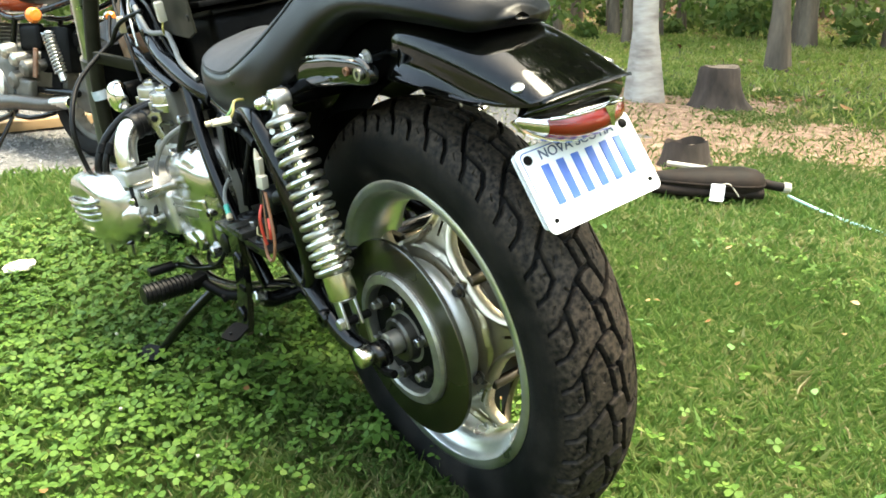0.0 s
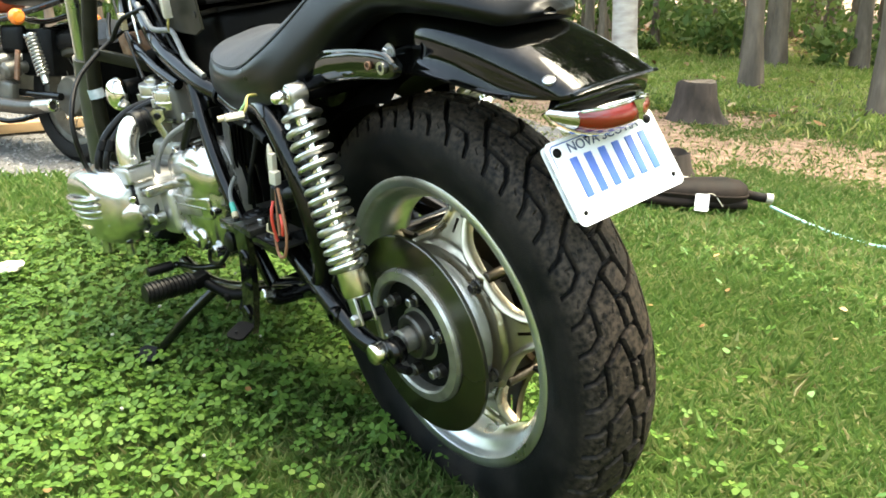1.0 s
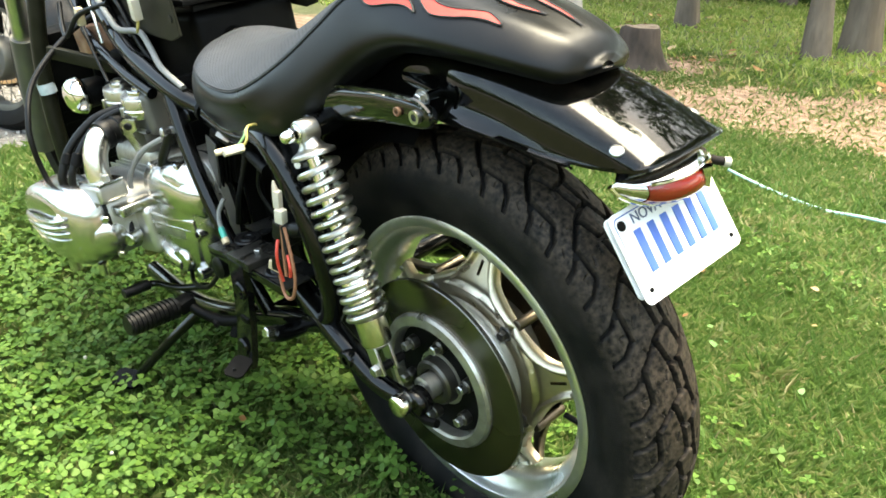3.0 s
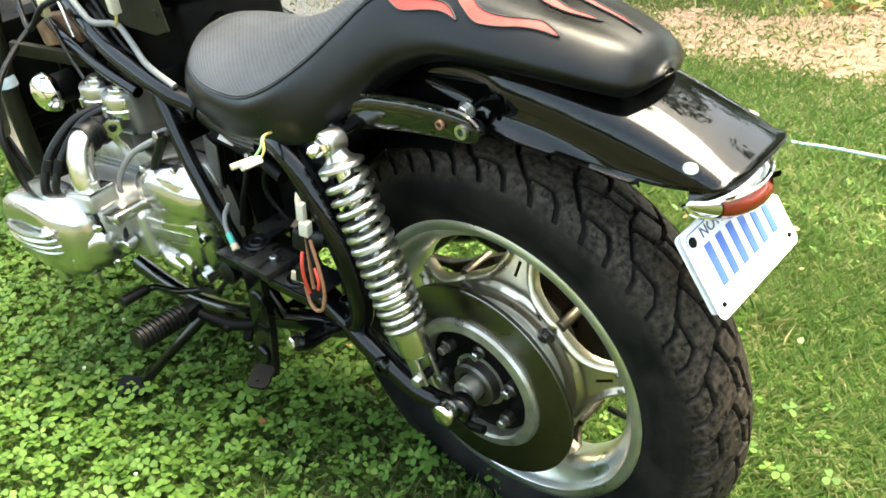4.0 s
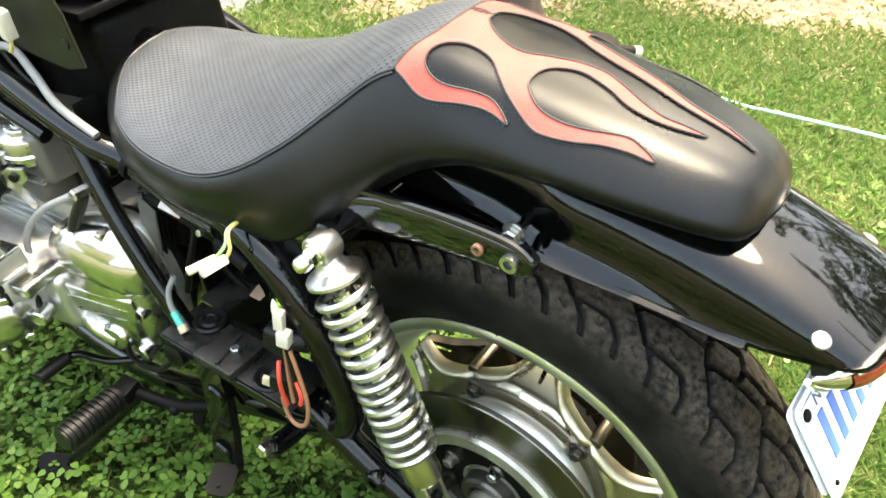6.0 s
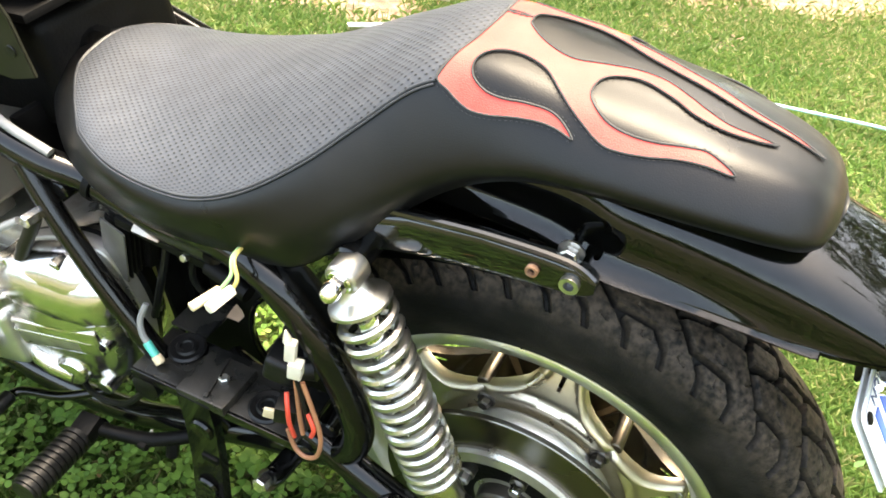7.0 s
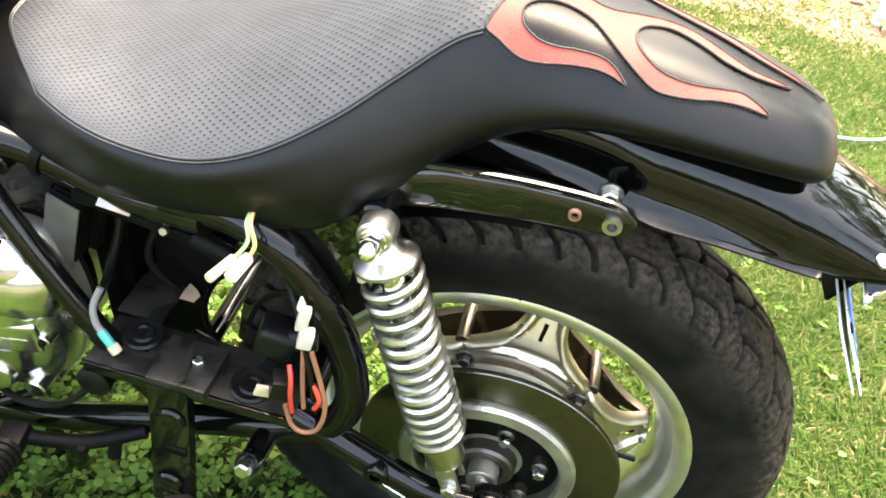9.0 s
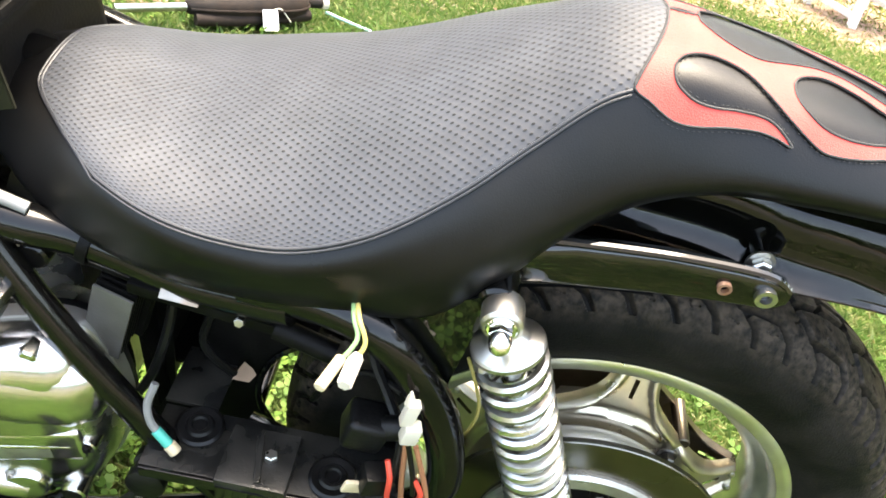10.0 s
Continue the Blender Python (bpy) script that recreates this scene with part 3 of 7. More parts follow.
def fender_bm():
    ss = list(np.linspace(0, 1, 90))
    vs = list(np.linspace(-1, 1, 81))
    rows = []
    for s in ss:
        row = [fender_point(s, v) for v in vs]
        # rolled lip along both edges
        row = [row[0] + Vector((0, 0.002, -0.006)), row[0] + Vector((0, -0.003, -0.005)), row[0] + Vector((0, -0.0045, -0.002))] + row + [row[-1] + Vector((0, 0.0045, -0.002)), row[-1] + Vector((0, 0.003, -0.005)), row[-1] + Vector((0, -0.002, -0.006))]
        rows.append(row)
    # turned-up rear edge
    last = rows[-1]
    rows.append([p + Vector((0.004, 0, 0.0015)) for p in last])
    rows.append([p + Vector((0.0055, 0, -0.0015)) for p in last])
    bm = loft(rows)
    bmesh.ops.solidify(bm, geom=bm.faces[:], thickness=0.0025)
    return bm


fender = part("rear_fender", fender_bm(), black_paint, bike, "glossy black steel rear fender", angle=70)
for s in (-1, 1):
    p = fender_point(0.935, s * 0.42)
    part("fender_bolt", lathe([(0.0072, -0.002), (0.0072, 0.0004), (0.0060, 0.0016), (0.0, 0.0024)], p, (0.30, 0.35 * s, 1), 20), worn_chrome, fender)
    # welded lug that bolts to the rail
    secs = []
    for y, r, z in ((0.066, 0.0052, 0.3954), (0.078, 0.0052, 0.3954), (0.090, 0.0052, 0.3954), (0.098, 0.0052, 0.3954), (0.100, 0.0050, 0.3954)):
        secs.append([(0.0185 + r * math.cos(2 * math.pi * k / 20) * 0.8, s * y, z + r * math.sin(2 * math.pi * k / 20)) for k in range(20)])
    part("lug", loft(secs, True), black_paint, fender)
    part("lug_bolt", hexbolt((0.0185, s * 0.100, 0.3954), (0.0185, s * 0.108, 0.3954), 0.0072), worn_chrome, fender)
    part("lug_washer", lathe([(0.0048, 0.0), (0.0105, 0.0), (0.0105, 0.0018), (0.0048, 0.0018)], (0.0185, s * 0.0985, 0.3954), (0, s, 0), 22, True), worn_chrome, fender)
# inner guard between wheel and frame
secs = []
for k in range(22):
    a = radians(95 + 28 * k / 21)
    secs.append([(0.352 * math.cos(a), -0.005 + 0.072 * t, 0.352 * math.sin(a) - 0.03 * abs(t) ** 3 * math.sin(a)) for t in np.linspace(-1, 1, 13)])
gb = loft(secs)
bmesh.ops.solidify(gb, geom=gb.faces[:], thickness=0.002)
part("inner_guard", gb, dull_black, bike)

# -------- seat
SX = [-0.585, -0.570, -0.545, -0.50, -0.45, -0.40, -0.35, -0.30, -0.25, -0.20, -0.16, -0.12, -0.08, -0.03, 0.03, 0.08, 0.12, 0.15, 0.170, 0.1805, 0.188]
# half width and height of: lower edge, flank, seam; height of the crown
SEAT = {
    "wb": [0.012, 0.045, 0.070, 0.100, 0.120, 0.135, 0.143, 0.148, 0.150, 0.148, 0.130, 0.108, 0.092, 0.086, 0.084, 0.080, 0.074, 0.066, 0.055, 0.041, 0.008],
    "zb": [0.330, 0.310, 0.298, 0.286, 0.280, 0.280, 0.286, 0.294, 0.305, 0.318, 0.346, 0.382, 0.412, 0.433, 0.439, 0.438, 0.435, 0.431, 0.427, 0.4285, 0.4335],
    "wm": [0.016, 0.053, 0.082, 0.116, 0.140, 0.153, 0.159, 0.161, 0.158, 0.149, 0.134, 0.118, 0.106, 0.101, 0.098, 0.093, 0.086, 0.077, 0.064, 0.048, 0.010],
    "zm": [0.340, 0.328, 0.320, 0.313, 0.311, 0.313, 0.318, 0.328, 0.344, 0.364, 0.390, 0.418, 0.441, 0.456, 0.460, 0.458, 0.454, 0.449, 0.443, 0.438, 0.4365],
    "ws": [0.010, 0.034, 0.056, 0.092, 0.128, 0.148, 0.153, 0.152, 0.144, 0.123, 0.101, 0.082, 0.074, 0.072, 0.070, 0.066, 0.060, 0.052, 0.043, 0.033, 0.007],
    "zs": [0.348, 0.349, 0.353, 0.361, 0.361, 0.355, 0.352, 0.358, 0.380, 0.415, 0.451, 0.486, 0.499, 0.498, 0.492, 0.485, 0.478, 0.470, 0.460, 0.449, 0.4385],
    "zc": [0.350, 0.360, 0.370, 0.380, 0.379, 0.384, 0.398, 0.415, 0.439, 0.467, 0.489, 0.510, 0.516, 0.511, 0.503, 0.494, 0.484, 0.475, 0.465, 0.453, 0.440],
    # the foam of the right half has sagged: how far its seam lies lower, and how much narrower it is
    "sag": [0.0, 0.0, 0.0, 0.012, 0.023, 0.016, 0.005, 0.0, 0.0, 0.0, 0.005, 0.011, 0.012, 0.012, 0.012, 0.011, 0.010, 0.009, 0.007, 0.005, 0.002],
    "pinch": [0.0, 0.02, 0.05, 0.10, 0.10, 0.08, 0.03, 0.0, 0.0, 0.0, 0.04, 0.09, 0.12, 0.13, 0.13, 0.13, 0.13, 0.12, 0.10, 0.08, 0.05],
}


def smooth_at(x, ys):
    """Smooth curve through the stations."""
    i = max(0, min(len(SX) - 2, int(np.searchsorted(SX, x)) - 1))
    x0, x1 = SX[i], SX[i + 1]
    t = (x - x0) / (x1 - x0)
    m0 = (ys[i + 1] - ys[max(i - 1, 0)]) / (SX[i + 1] - SX[max(i - 1, 0)]) * (x1 - x0)
    m1 = (ys[min(i + 2, len(SX) - 1)] - ys[i]) / (SX[min(i + 2, len(SX) - 1)] - SX[i]) * (x1 - x0)
    return (2 * t ** 3 - 3 * t * t + 1) * ys[i] + (t ** 3 - 2 * t * t + t) * m0 + (-2 * t ** 3 + 3 * t * t) * ys[i + 1] + (t ** 3 - t * t) * m1


def seat_section(x, n=16):
    """Left half of a cross-section: lower edge, flank, seam, crown. Points by an even parameter 0 to 3."""
    g = {k: smooth_at(x, v) for k, v in SEAT.items() if k not in ("sag", "pinch")}
    # under-edge, lower edge, flank, seam, crown and its mirror for an even top
    P = [Vector((0, -(g["wb"] - 0.012), g["zb"] - 0.002)), Vector((0, -g["wb"], g["zb"])), Vector((0, -g["wm"], g["zm"])), Vector((0, -g["ws"], g["zs"])),
         Vector((0, -g["ws"] * 0.5, g["zs"] + 0.76 * (g["zc"] - g["zs"]))), Vector((0, 0, g["zc"])), Vector((0, g["ws"] * 0.5, g["zs"] + 0.76 * (g["zc"] - g["zs"])))]
    return P


def seat_point(x, q):
    """q: 0 lower edge, 1 flank, 2 seam, 3 half way up the top, 4 crown; above 4 the right side mirrors it."""
    flip = q > 4
    if flip:
        q = 8 - q
    P = seat_section(x)
    i = min(3, int(q))
    t = q - i
    a, b, c, d = P[i], P[i + 1], P[i + 2], P[i + 3] if i + 3 < len(P) else P[i + 2]
    p = 0.5 * ((2 * b) + (c - a) * t + (2 * a - 5 * b + 4 * c - d) * t * t + (3 * b - a - 3 * c + d) * t ** 3)
    if not flip:
        return Vector((x, p.y, p.z))
    f = max(0.0, min(1.0, -p.y / max(0.004, smooth_at(x, SEAT["ws"])))) ** 1.3
    return Vector((x, -p.y * (1 - smooth_at(x, SEAT["pinch"]) * f), p.z - smooth_at(x, SEAT["sag"]) * f))


def seat_normal(x, q):
    e = 0.004
    a = seat_point(min(x + e, SX[-1]), q) - seat_point(max(x - e, SX[0]), q)
    b = seat_point(x, q + 0.03) - seat_point(x, q - 0.03)
    n = b.cross(a)
    if n.length < 1e-9:
        return Vector((0, 0, 1))
    n.normalize()
    return n if n.z > -0.2 else -n


SEAM_X = -0.108   # the cross seam between the rider's pad and the pillion pad, further aft over the crown


def seam_x(q):
    return SEAM_X + 0.020 * math.sin(math.pi / 2 * max(0.0, 2 - abs(q - 4)) / 2)



def seat_patch(x0, x1, q0, q1, nx, nq, lift=0.0):
    """A grid of the seat's skin as vertices, faces and surface lengths."""
    verts, uvs = [], []
    for i in range(nx + 1):
        xs = [x0(q0 + (q1 - q0) * k / nq) if callable(x0) else x0 for k in range(nq + 1)]
        ends = [x1(q0 + (q1 - q0) * k / nq) if callable(x1) else x1 for k in range(nq + 1)]
        xs = [a + (e - a) * i / nx for a, e in zip(xs, ends)]
        row = [seat_point(xs[k], q0 + (q1 - q0) * k / nq) for k in range(nq + 1)]
        mid = nq // 2
        lens = [0.0]
        for a, b in zip(row, row[1:]):
            lens.append(lens[-1] + (b - a).length)
        for k, p in enumerate(row):
            q = q0 + (q1 - q0) * k / nq
            verts.append(p + (seat_normal(xs[k], q) * lift if lift else Vector()))
            uvs.append((xs[k], lens[k] - lens[mid]))
    m = nq + 1
    faces = [(i * m + k, i * m + k + 1, (i + 1) * m + k + 1, (i + 1) * m + k) for i in range(nx) for k in range(nq)]
    return verts, faces, uvs


# the skin of the whole seat
sv, sf, su = seat_patch(SX[0], SX[-1], 0.0, 8.0, 150, 96)
m = 97
n = 151
sf.append(tuple(range(0, m)))
sf.append(tuple(range((n - 1) * m, n * m))[::-1])
sf += [(i * m, (i + 1) * m, (i + 1) * m + m - 1, i * m + m - 1) for i in range(n - 1)]
seat = raw("seat", sv, sf, vinyl, bike)
seat["label"] = "black vinyl seat with a perforated pad and red flames"


def perforated():
    """Black vinyl pressed into small diamonds with a pit at each crossing."""
    mt = material("perforated_vinyl", (0.034, 0.038, 0.045), 0.54, spec=0.27, bump=0.0, vary=0.15)
    n, l = mt.node_tree.nodes, mt.node_tree.links
    b = n["Principled BSDF"]
    uv = n.new("ShaderNodeUVMap")
    sep = n.new("ShaderNodeSeparateXYZ")
    l.new(uv.outputs[0], sep.inputs[0])

    def math_node(op, a, b2=None, c=None):
        k = n.new("ShaderNodeMath")
        k.operation = op
        for i, val in enumerate((a, b2, c)):
            if val is None:
                continue
            if isinstance(val, (int, float)):
                k.inputs[i].default_value = val
            else:
                l.new(val, k.inputs[i])
        return k.outputs[0]

    pitch, rows = 0.0086, 0.0033
    fx = math_node("COSINE", math_node("MULTIPLY", sep.outputs[0], 2 * math.pi / pitch))
    fy = math_node("COSINE", math_node("MULTIPLY", sep.outputs[1], math.pi / rows))
    wave = math_node("MULTIPLY", fx, fy)      # 1 at each pit, -1 in the middle of each diamond
    hole = n.new("ShaderNodeMapRange")
    hole.interpolation_type = "SMOOTHSTEP"
    hole.inputs["From Min"].default_value, hole.inputs["From Max"].default_value = 0.90, 0.42
    l.new(wave, hole.inputs["Value"])
    swell = math_node("SUBTRACT", hole.outputs[0], math_node("MULTIPLY", wave, 0.35))
    bp = n.new("ShaderNodeBump")
    bp.inputs["Strength"].default_value = 0.35
    bp.inputs["Distance"].default_value = 0.0008
    l.new(swell, bp.inputs["Height"])
    l.new(bp.outputs[0], b.inputs["Normal"])
    mul = n.new("ShaderNodeMix")
    mul.data_type = "RGBA"
    mul.blend_type = "MULTIPLY"
    mul.inputs["Factor"].default_value = 1.0
    # shade inside the pits is put into the colour, beside the bump
    dark = n.new("ShaderNodeMapRange")
    dark.inputs["To Min"].default_value = 0.08
    l.new(hole.outputs[0], dark.inputs["Value"])
    old = b.inputs["Base Color"].links[0].from_socket
    l.new(old, mul.inputs["A"])
    l.new(dark.outputs[0], mul.inputs["B"])
    l.new(mul.outputs["Result"], b.inputs["Base Color"])
    return mt


perf = perforated()
welt_vinyl = material("welt_vinyl", (0.022, 0.024, 0.028), 0.38, spec=0.35, vary=0.15, bump=0.1, bump_scale=700)
pad_end = SEAM_X


def pad_front(q):
    """The pad's rounded front edge."""
    d = max(0.0, abs(q - 4) - 0.8) / 1.2
    return -0.526 + 0.080 * d ** 4


pv, pf, pu = seat_patch(pad_front, seam_x, 2.0, 6.0, 110, 72, 0.0016)
pad = raw("perforated_pad", pv, pf, perf, seat, uvs=pu)
pad["label"] = "perforated black vinyl rider pad"
# double welting round the pad
for out, rad in ((0.0, 0.0014), (0.055, 0.0011)):
    qs = [2.0 - out + (4.0 + 2 * out) * k / 40 for k in range(41)]
    x_start = pad_front(2.0)
    side_l = [(x_start + (pad_end - x_start) * k / 70, 2.0 - out) for k in range(70, 0, -1)]
    path = side_l + [(pad_front(min(6.0, max(2.0, q))) - out * 0.06, q) for q in qs] + [(x, 8 - q) for x, q in side_l[::-1]]
    part("welt", tube([seat_point(x, q) + seat_normal(x, q) * 0.0010 for x, q in path], rad, 8), welt_vinyl, seat)
cross_seam = [seat_point(seam_x(2.0 + 4.0 * k / 30), 2.0 + 4.0 * k / 30) + Vector((0, 0, 0.0012)) for k in range(31)]

# -------- flames let into the pillion pad, in surface coordinates (x, q)
red_vinyl = material("red_vinyl", (0.50, 0.060, 0.052), 0.5, spec=0.08, bump=0.3, bump_scale=900, vary=0.12, second=(0.56, 0.085, 0.072), second_scale=12)
thread = material("thread", (0.02, 0.02, 0.02), 0.8, bump=0.3)
thread_grey = material("thread_grey", (0.008, 0.008, 0.008), 0.8, bump=0.3)


def flame_piece(outline, name, mat, lift, holes=()):
    """An inlay that follows the seat's skin: the outline is filled with a fine mesh."""
    from mathutils import geometry
    pts = [p.xy for p in spline([(a, b * 0.05, 0) for a, b in outline], 5, True)]
    verts = list(pts)
    edges = [(i, (i + 1) % len(pts)) for i in range(len(pts))]
    xs, ys = [p.x for p in pts], [p.y for p in pts]
    x = min(xs)
    while x < max(xs):
        y = min(ys)
        while y < max(ys):
            verts.append(Vector((x, y)))
            y += 0.006
        x += 0.006
    v2, e2, f2, *_ = geometry.delaunay_2d_cdt(verts, edges, [list(range(len(pts)))], 1, 1e-6)
    out = [seat_point(p.x, p.y / 0.05) + seat_normal(p.x, p.y / 0.05) * lift for p in v2]
    ob = raw(name, out, [tuple(f) for f in f2], mat, seat)
    ring = [seat_point(p.x, p.y / 0.05) + seat_normal(p.x, p.y / 0.05) * (lift + 0.0003) for p in pts]
    part("seam", tube(ring, 0.0009, 6, True), thread, seat)
    # a row of stitches just inside the edge
    sb = bmesh.new()
    run, last = 0.0, ring[0]
    area = sum(a.x * b.y - b.x * a.y for a, b in zip(pts, pts[1:] + pts[:1]))
    for k in range(len(pts)):
        a, b = pts[k], pts[(k + 1) % len(pts)]
        run += (ring[k] - last).length
        last = ring[k]
        if run < 0.0032 or (b - a).length < 1e-6:
            continue
        run = 0.0
        nrm = Vector((-(b - a).y, (b - a).x)).normalized() * (0.0022 if area < 0 else -0.0022)
        p, q = a + nrm, a.lerp(b, 0.0) + nrm + (b - a).normalized() * 0.0017
        ends = [seat_point(c.x, max(0.2, min(7.8, c.y / 0.05))) + seat_normal(c.x, c.y / 0.05) * (lift + 0.0002) for c in (p, q)]
        add_tube(sb, ends, 0.00032, 5)
    part("stitching", sb, thread_grey, seat)
    return ob


# the red ground with its tongues: left half, and a right half whose inner tongue runs longer
tongues = [(-0.1075, 2.06), (-0.095, 1.84), (-0.078, 1.66), (-0.061, 1.62), (-0.041, 1.66), (-0.023, 1.68), (-0.010, 1.65), (0.001, 1.59),
           (-0.0105, 1.78), (-0.022, 1.86), (-0.039, 1.86), (-0.055, 1.83), (-0.070, 1.88), (-0.082, 2.07), (-0.084, 2.38), (-0.075, 2.66), (-0.058, 2.78),
           (-0.037, 2.65), (-0.020, 2.26), (-0.005, 1.96), (0.018, 1.67), (0.033, 1.63), (0.052, 1.69), (0.070, 1.80), (0.089, 1.86), (0.109, 1.86),
           (0.089, 2.14), (0.074, 2.09), (0.055, 1.96), (0.036, 1.92), (0.018, 2.01), (0.003, 2.32), (0.0, 2.67)]
inner_left = [(0.004, 3.0), (0.015, 3.23), (0.030, 3.34), (0.053, 3.19), (0.071, 2.97), (0.093, 2.90), (0.113, 3.03), (0.128, 3.22), (0.114, 3.22), (0.095, 3.15),
              (0.078, 3.28), (0.059, 3.51), (0.041, 3.67), (0.020, 3.61), (0.0, 3.41), (-0.024, 3.20), (-0.048, 3.39), (-0.064, 3.74), (-0.0675, 4.0)]
inner_right = [(0.004, 5.0), (0.015, 4.85), (0.045, 4.55), (0.075, 4.32), (0.105, 4.05), (0.135, 3.95), (0.160, 3.72), (0.130, 3.78), (0.100, 3.82), (0.070, 3.98),
               (0.042, 4.12), (0.020, 4.30), (0.0, 4.59), (-0.024, 4.80), (-0.048, 4.61), (-0.064, 4.26), (-0.0675, 4.0)]
flame_piece(tongues + inner_left + [(seam_x(4.0) + 0.0005, 4.0), (seam_x(3.5) + 0.0005, 3.5), (seam_x(3.0) + 0.0005, 3.0), (seam_x(2.5) + 0.0005, 2.5)], "flame", red_vinyl, 0.0012)
flame_piece([(x, 8 - q) for x, q in tongues] + inner_right + [(seam_x(4.0) + 0.0005, 4.0), (seam_x(4.5) + 0.0005, 4.5), (seam_x(5.0) + 0.0005, 5.0), (seam_x(5.5) + 0.0005, 5.5)], "flame", red_vinyl, 0.0012)
part("cross_seam", tube(cross_seam, 0.0014, 6), thread, seat)

# -------- tail light: a chrome cat's-eye with a red lens
def eye_grid(lo, hi, scale, na=30, nb=12, push=0.0, t0=-1.0, t1=1.0):
    """A slice of the eye-shaped bulge between two heights (-1 below, 1 above)."""
    rows = []
    for i in range(na + 1):
        t = t0 + (t1 - t0) * i / na
        h = 0.0208 * (1 - t * t) ** 0.6
        out = 0.031 * (1 - t * t) ** 0.7
        row = []
        for k in range(nb + 1):
            b = lo + (hi - lo) * k / nb
            bx = out * math.sqrt(max(0.0, 1 - b * b * 0.92)) * scale
            row.append((0.250 + 0.016 * (1 - t * t) + bx + push, 0.001 + 0.078 * t, 0.3390 - 0.0095 * t ** 3 + b * h * scale - 0.12 * bx))
        rows.append(row)
    return rows


# chrome with the black fender's dark reflection put into its base colour
lamp_chrome_dimmed = material("lamp_chrome_dimmed", (0.52, 0.52, 0.51), 0.10, 1.0, vary=0.05, rough_vary=0.05, second=(0.40, 0.38, 0.34), second_scale=25)
red_lens = material("red_lens", (0.13, 0.006, 0.003), 0.12, vary=0.15, second=(0.2, 0.01, 0.006), second_scale=30, coat=0.6, bump=0.15, bump_scale=200)
light = part("tail_light", loft(eye_grid(-1.0, 1.0, 0.975, nb=20)), lamp_chrome_dimmed, bike, "chrome cat-eye tail light with a red lens", angle=80)
part("lens", loft([[p if 0 < i < 30 else p for p in row] for i, row in enumerate(eye_grid(-0.93, 0.60, 1.0, push=0.0012, t0=-0.70, t1=0.975))]), red_lens, light, "red plastic lens", angle=80)
low = eye_grid(-1.0, -0.86, 1.0, nb=2)
part("lower_rim", tube([r[0] for r in low], 0.0028, 8), chrome, light)
mid = eye_grid(0.62, 0.63, 1.0, nb=1, push=0.001, t0=-0.66, t1=0.985)
part("brow", tube([r[0] for r in mid], 0.0022, 8), chrome, light)
part("crest", loft([[(0.2965 + dx, 0.017 + dy * w, z - 0.002) for dx, dy in ((0.0, -1), (0.004, 0), (0.0, 1), (-0.006, 0))] for w, z in ((0.010, 0.352), (0.006, 0.345), (0.003, 0.337), (0.001, 0.330))], True), chrome, light)
# smooth black shroud between the lamp and the fender's lip
top_edge = eye_grid(0.99, 1.0, 0.985, na=28, nb=1, t0=-0.94, t1=0.94)
shroud = []
for i, row in enumerate(top_edge):
    t = -0.94 + 1.88 * i / 28
    q = Vector(row[1])
    up = Vector((0.262 + 0.020 * (1 - t * t), q.y * 0.93, max(q.z + 0.003, 0.3605 + 0.008 * (1 - t * t))))
    shroud.append([q + Vector((-0.002, 0, -0.001)), q.lerp(up, 0.35) + Vector((0.0025, 0, 0)), q.lerp(up, 0.7) + Vector((0.002, 0, 0)), up, Vector((0.248, q.y * 0.88, up.z)), Vector((0.248, q.y * 0.9, q.z - 0.002)), Vector((0.250, q.y * 0.96, q.z - 0.003))])
bb = loft(shroud, True)
part("shroud", bb, frame_black, light)

# -------- registration plate
plate_white = material("plate_white", (0.78, 0.79, 0.80), 0.35, vary=0.04, second=(0.7, 0.7, 0.68), second_scale=20, bump=0.04)
plate_blue = material("plate_blue", (0.045, 0.12, 0.42), 0.45, vary=0.12, second=(0.08, 0.17, 0.5), second_scale=60)
plate_dark = material("plate_dark", (0.06, 0.08, 0.16), 0.5, vary=0.1)
pale_ink = material("pale_ink", (0.55, 0.68, 0.62), 0.5, vary=0.1)
PW, PH = 0.168, 0.100   # before its scale of 0.95
plate_x = Vector((0.047, 0.998, 0.044)).normalized()
plate_z = plate_x.cross(Vector((-0.547, 0.066, 0.835))).normalized()
PM = Matrix.Translation((0.279, -0.0005, 0.2795)) @ Matrix((plate_x, plate_z.cross(plate_x), plate_z)).transposed().to_4x4() @ Matrix.Scale(0.95, 4)


def rounded(w, h, r, n=6):
    out = []
    for cx, cy, a0 in ((w / 2 - r, h / 2 - r, 0), (-w / 2 + r, h / 2 - r, 90), (-w / 2 + r, -h / 2 + r, 180), (w / 2 - r, -h / 2 + r, 270)):
        for k in range(n + 1):
            a = radians(a0 + 90 * k / n)
            out.append((cx + r * math.cos(a), cy + r * math.sin(a)))
    return out


plate = part("plate", plate_from(rounded(PW, PH, 0.009), 0.0016, PM, 0.0004), plate_white, bike, "white and blue registration plate", angle=40)


def on_plate(name, bm, mat):
    bm.transform(PM)
    return part(name, bm, mat, plate)


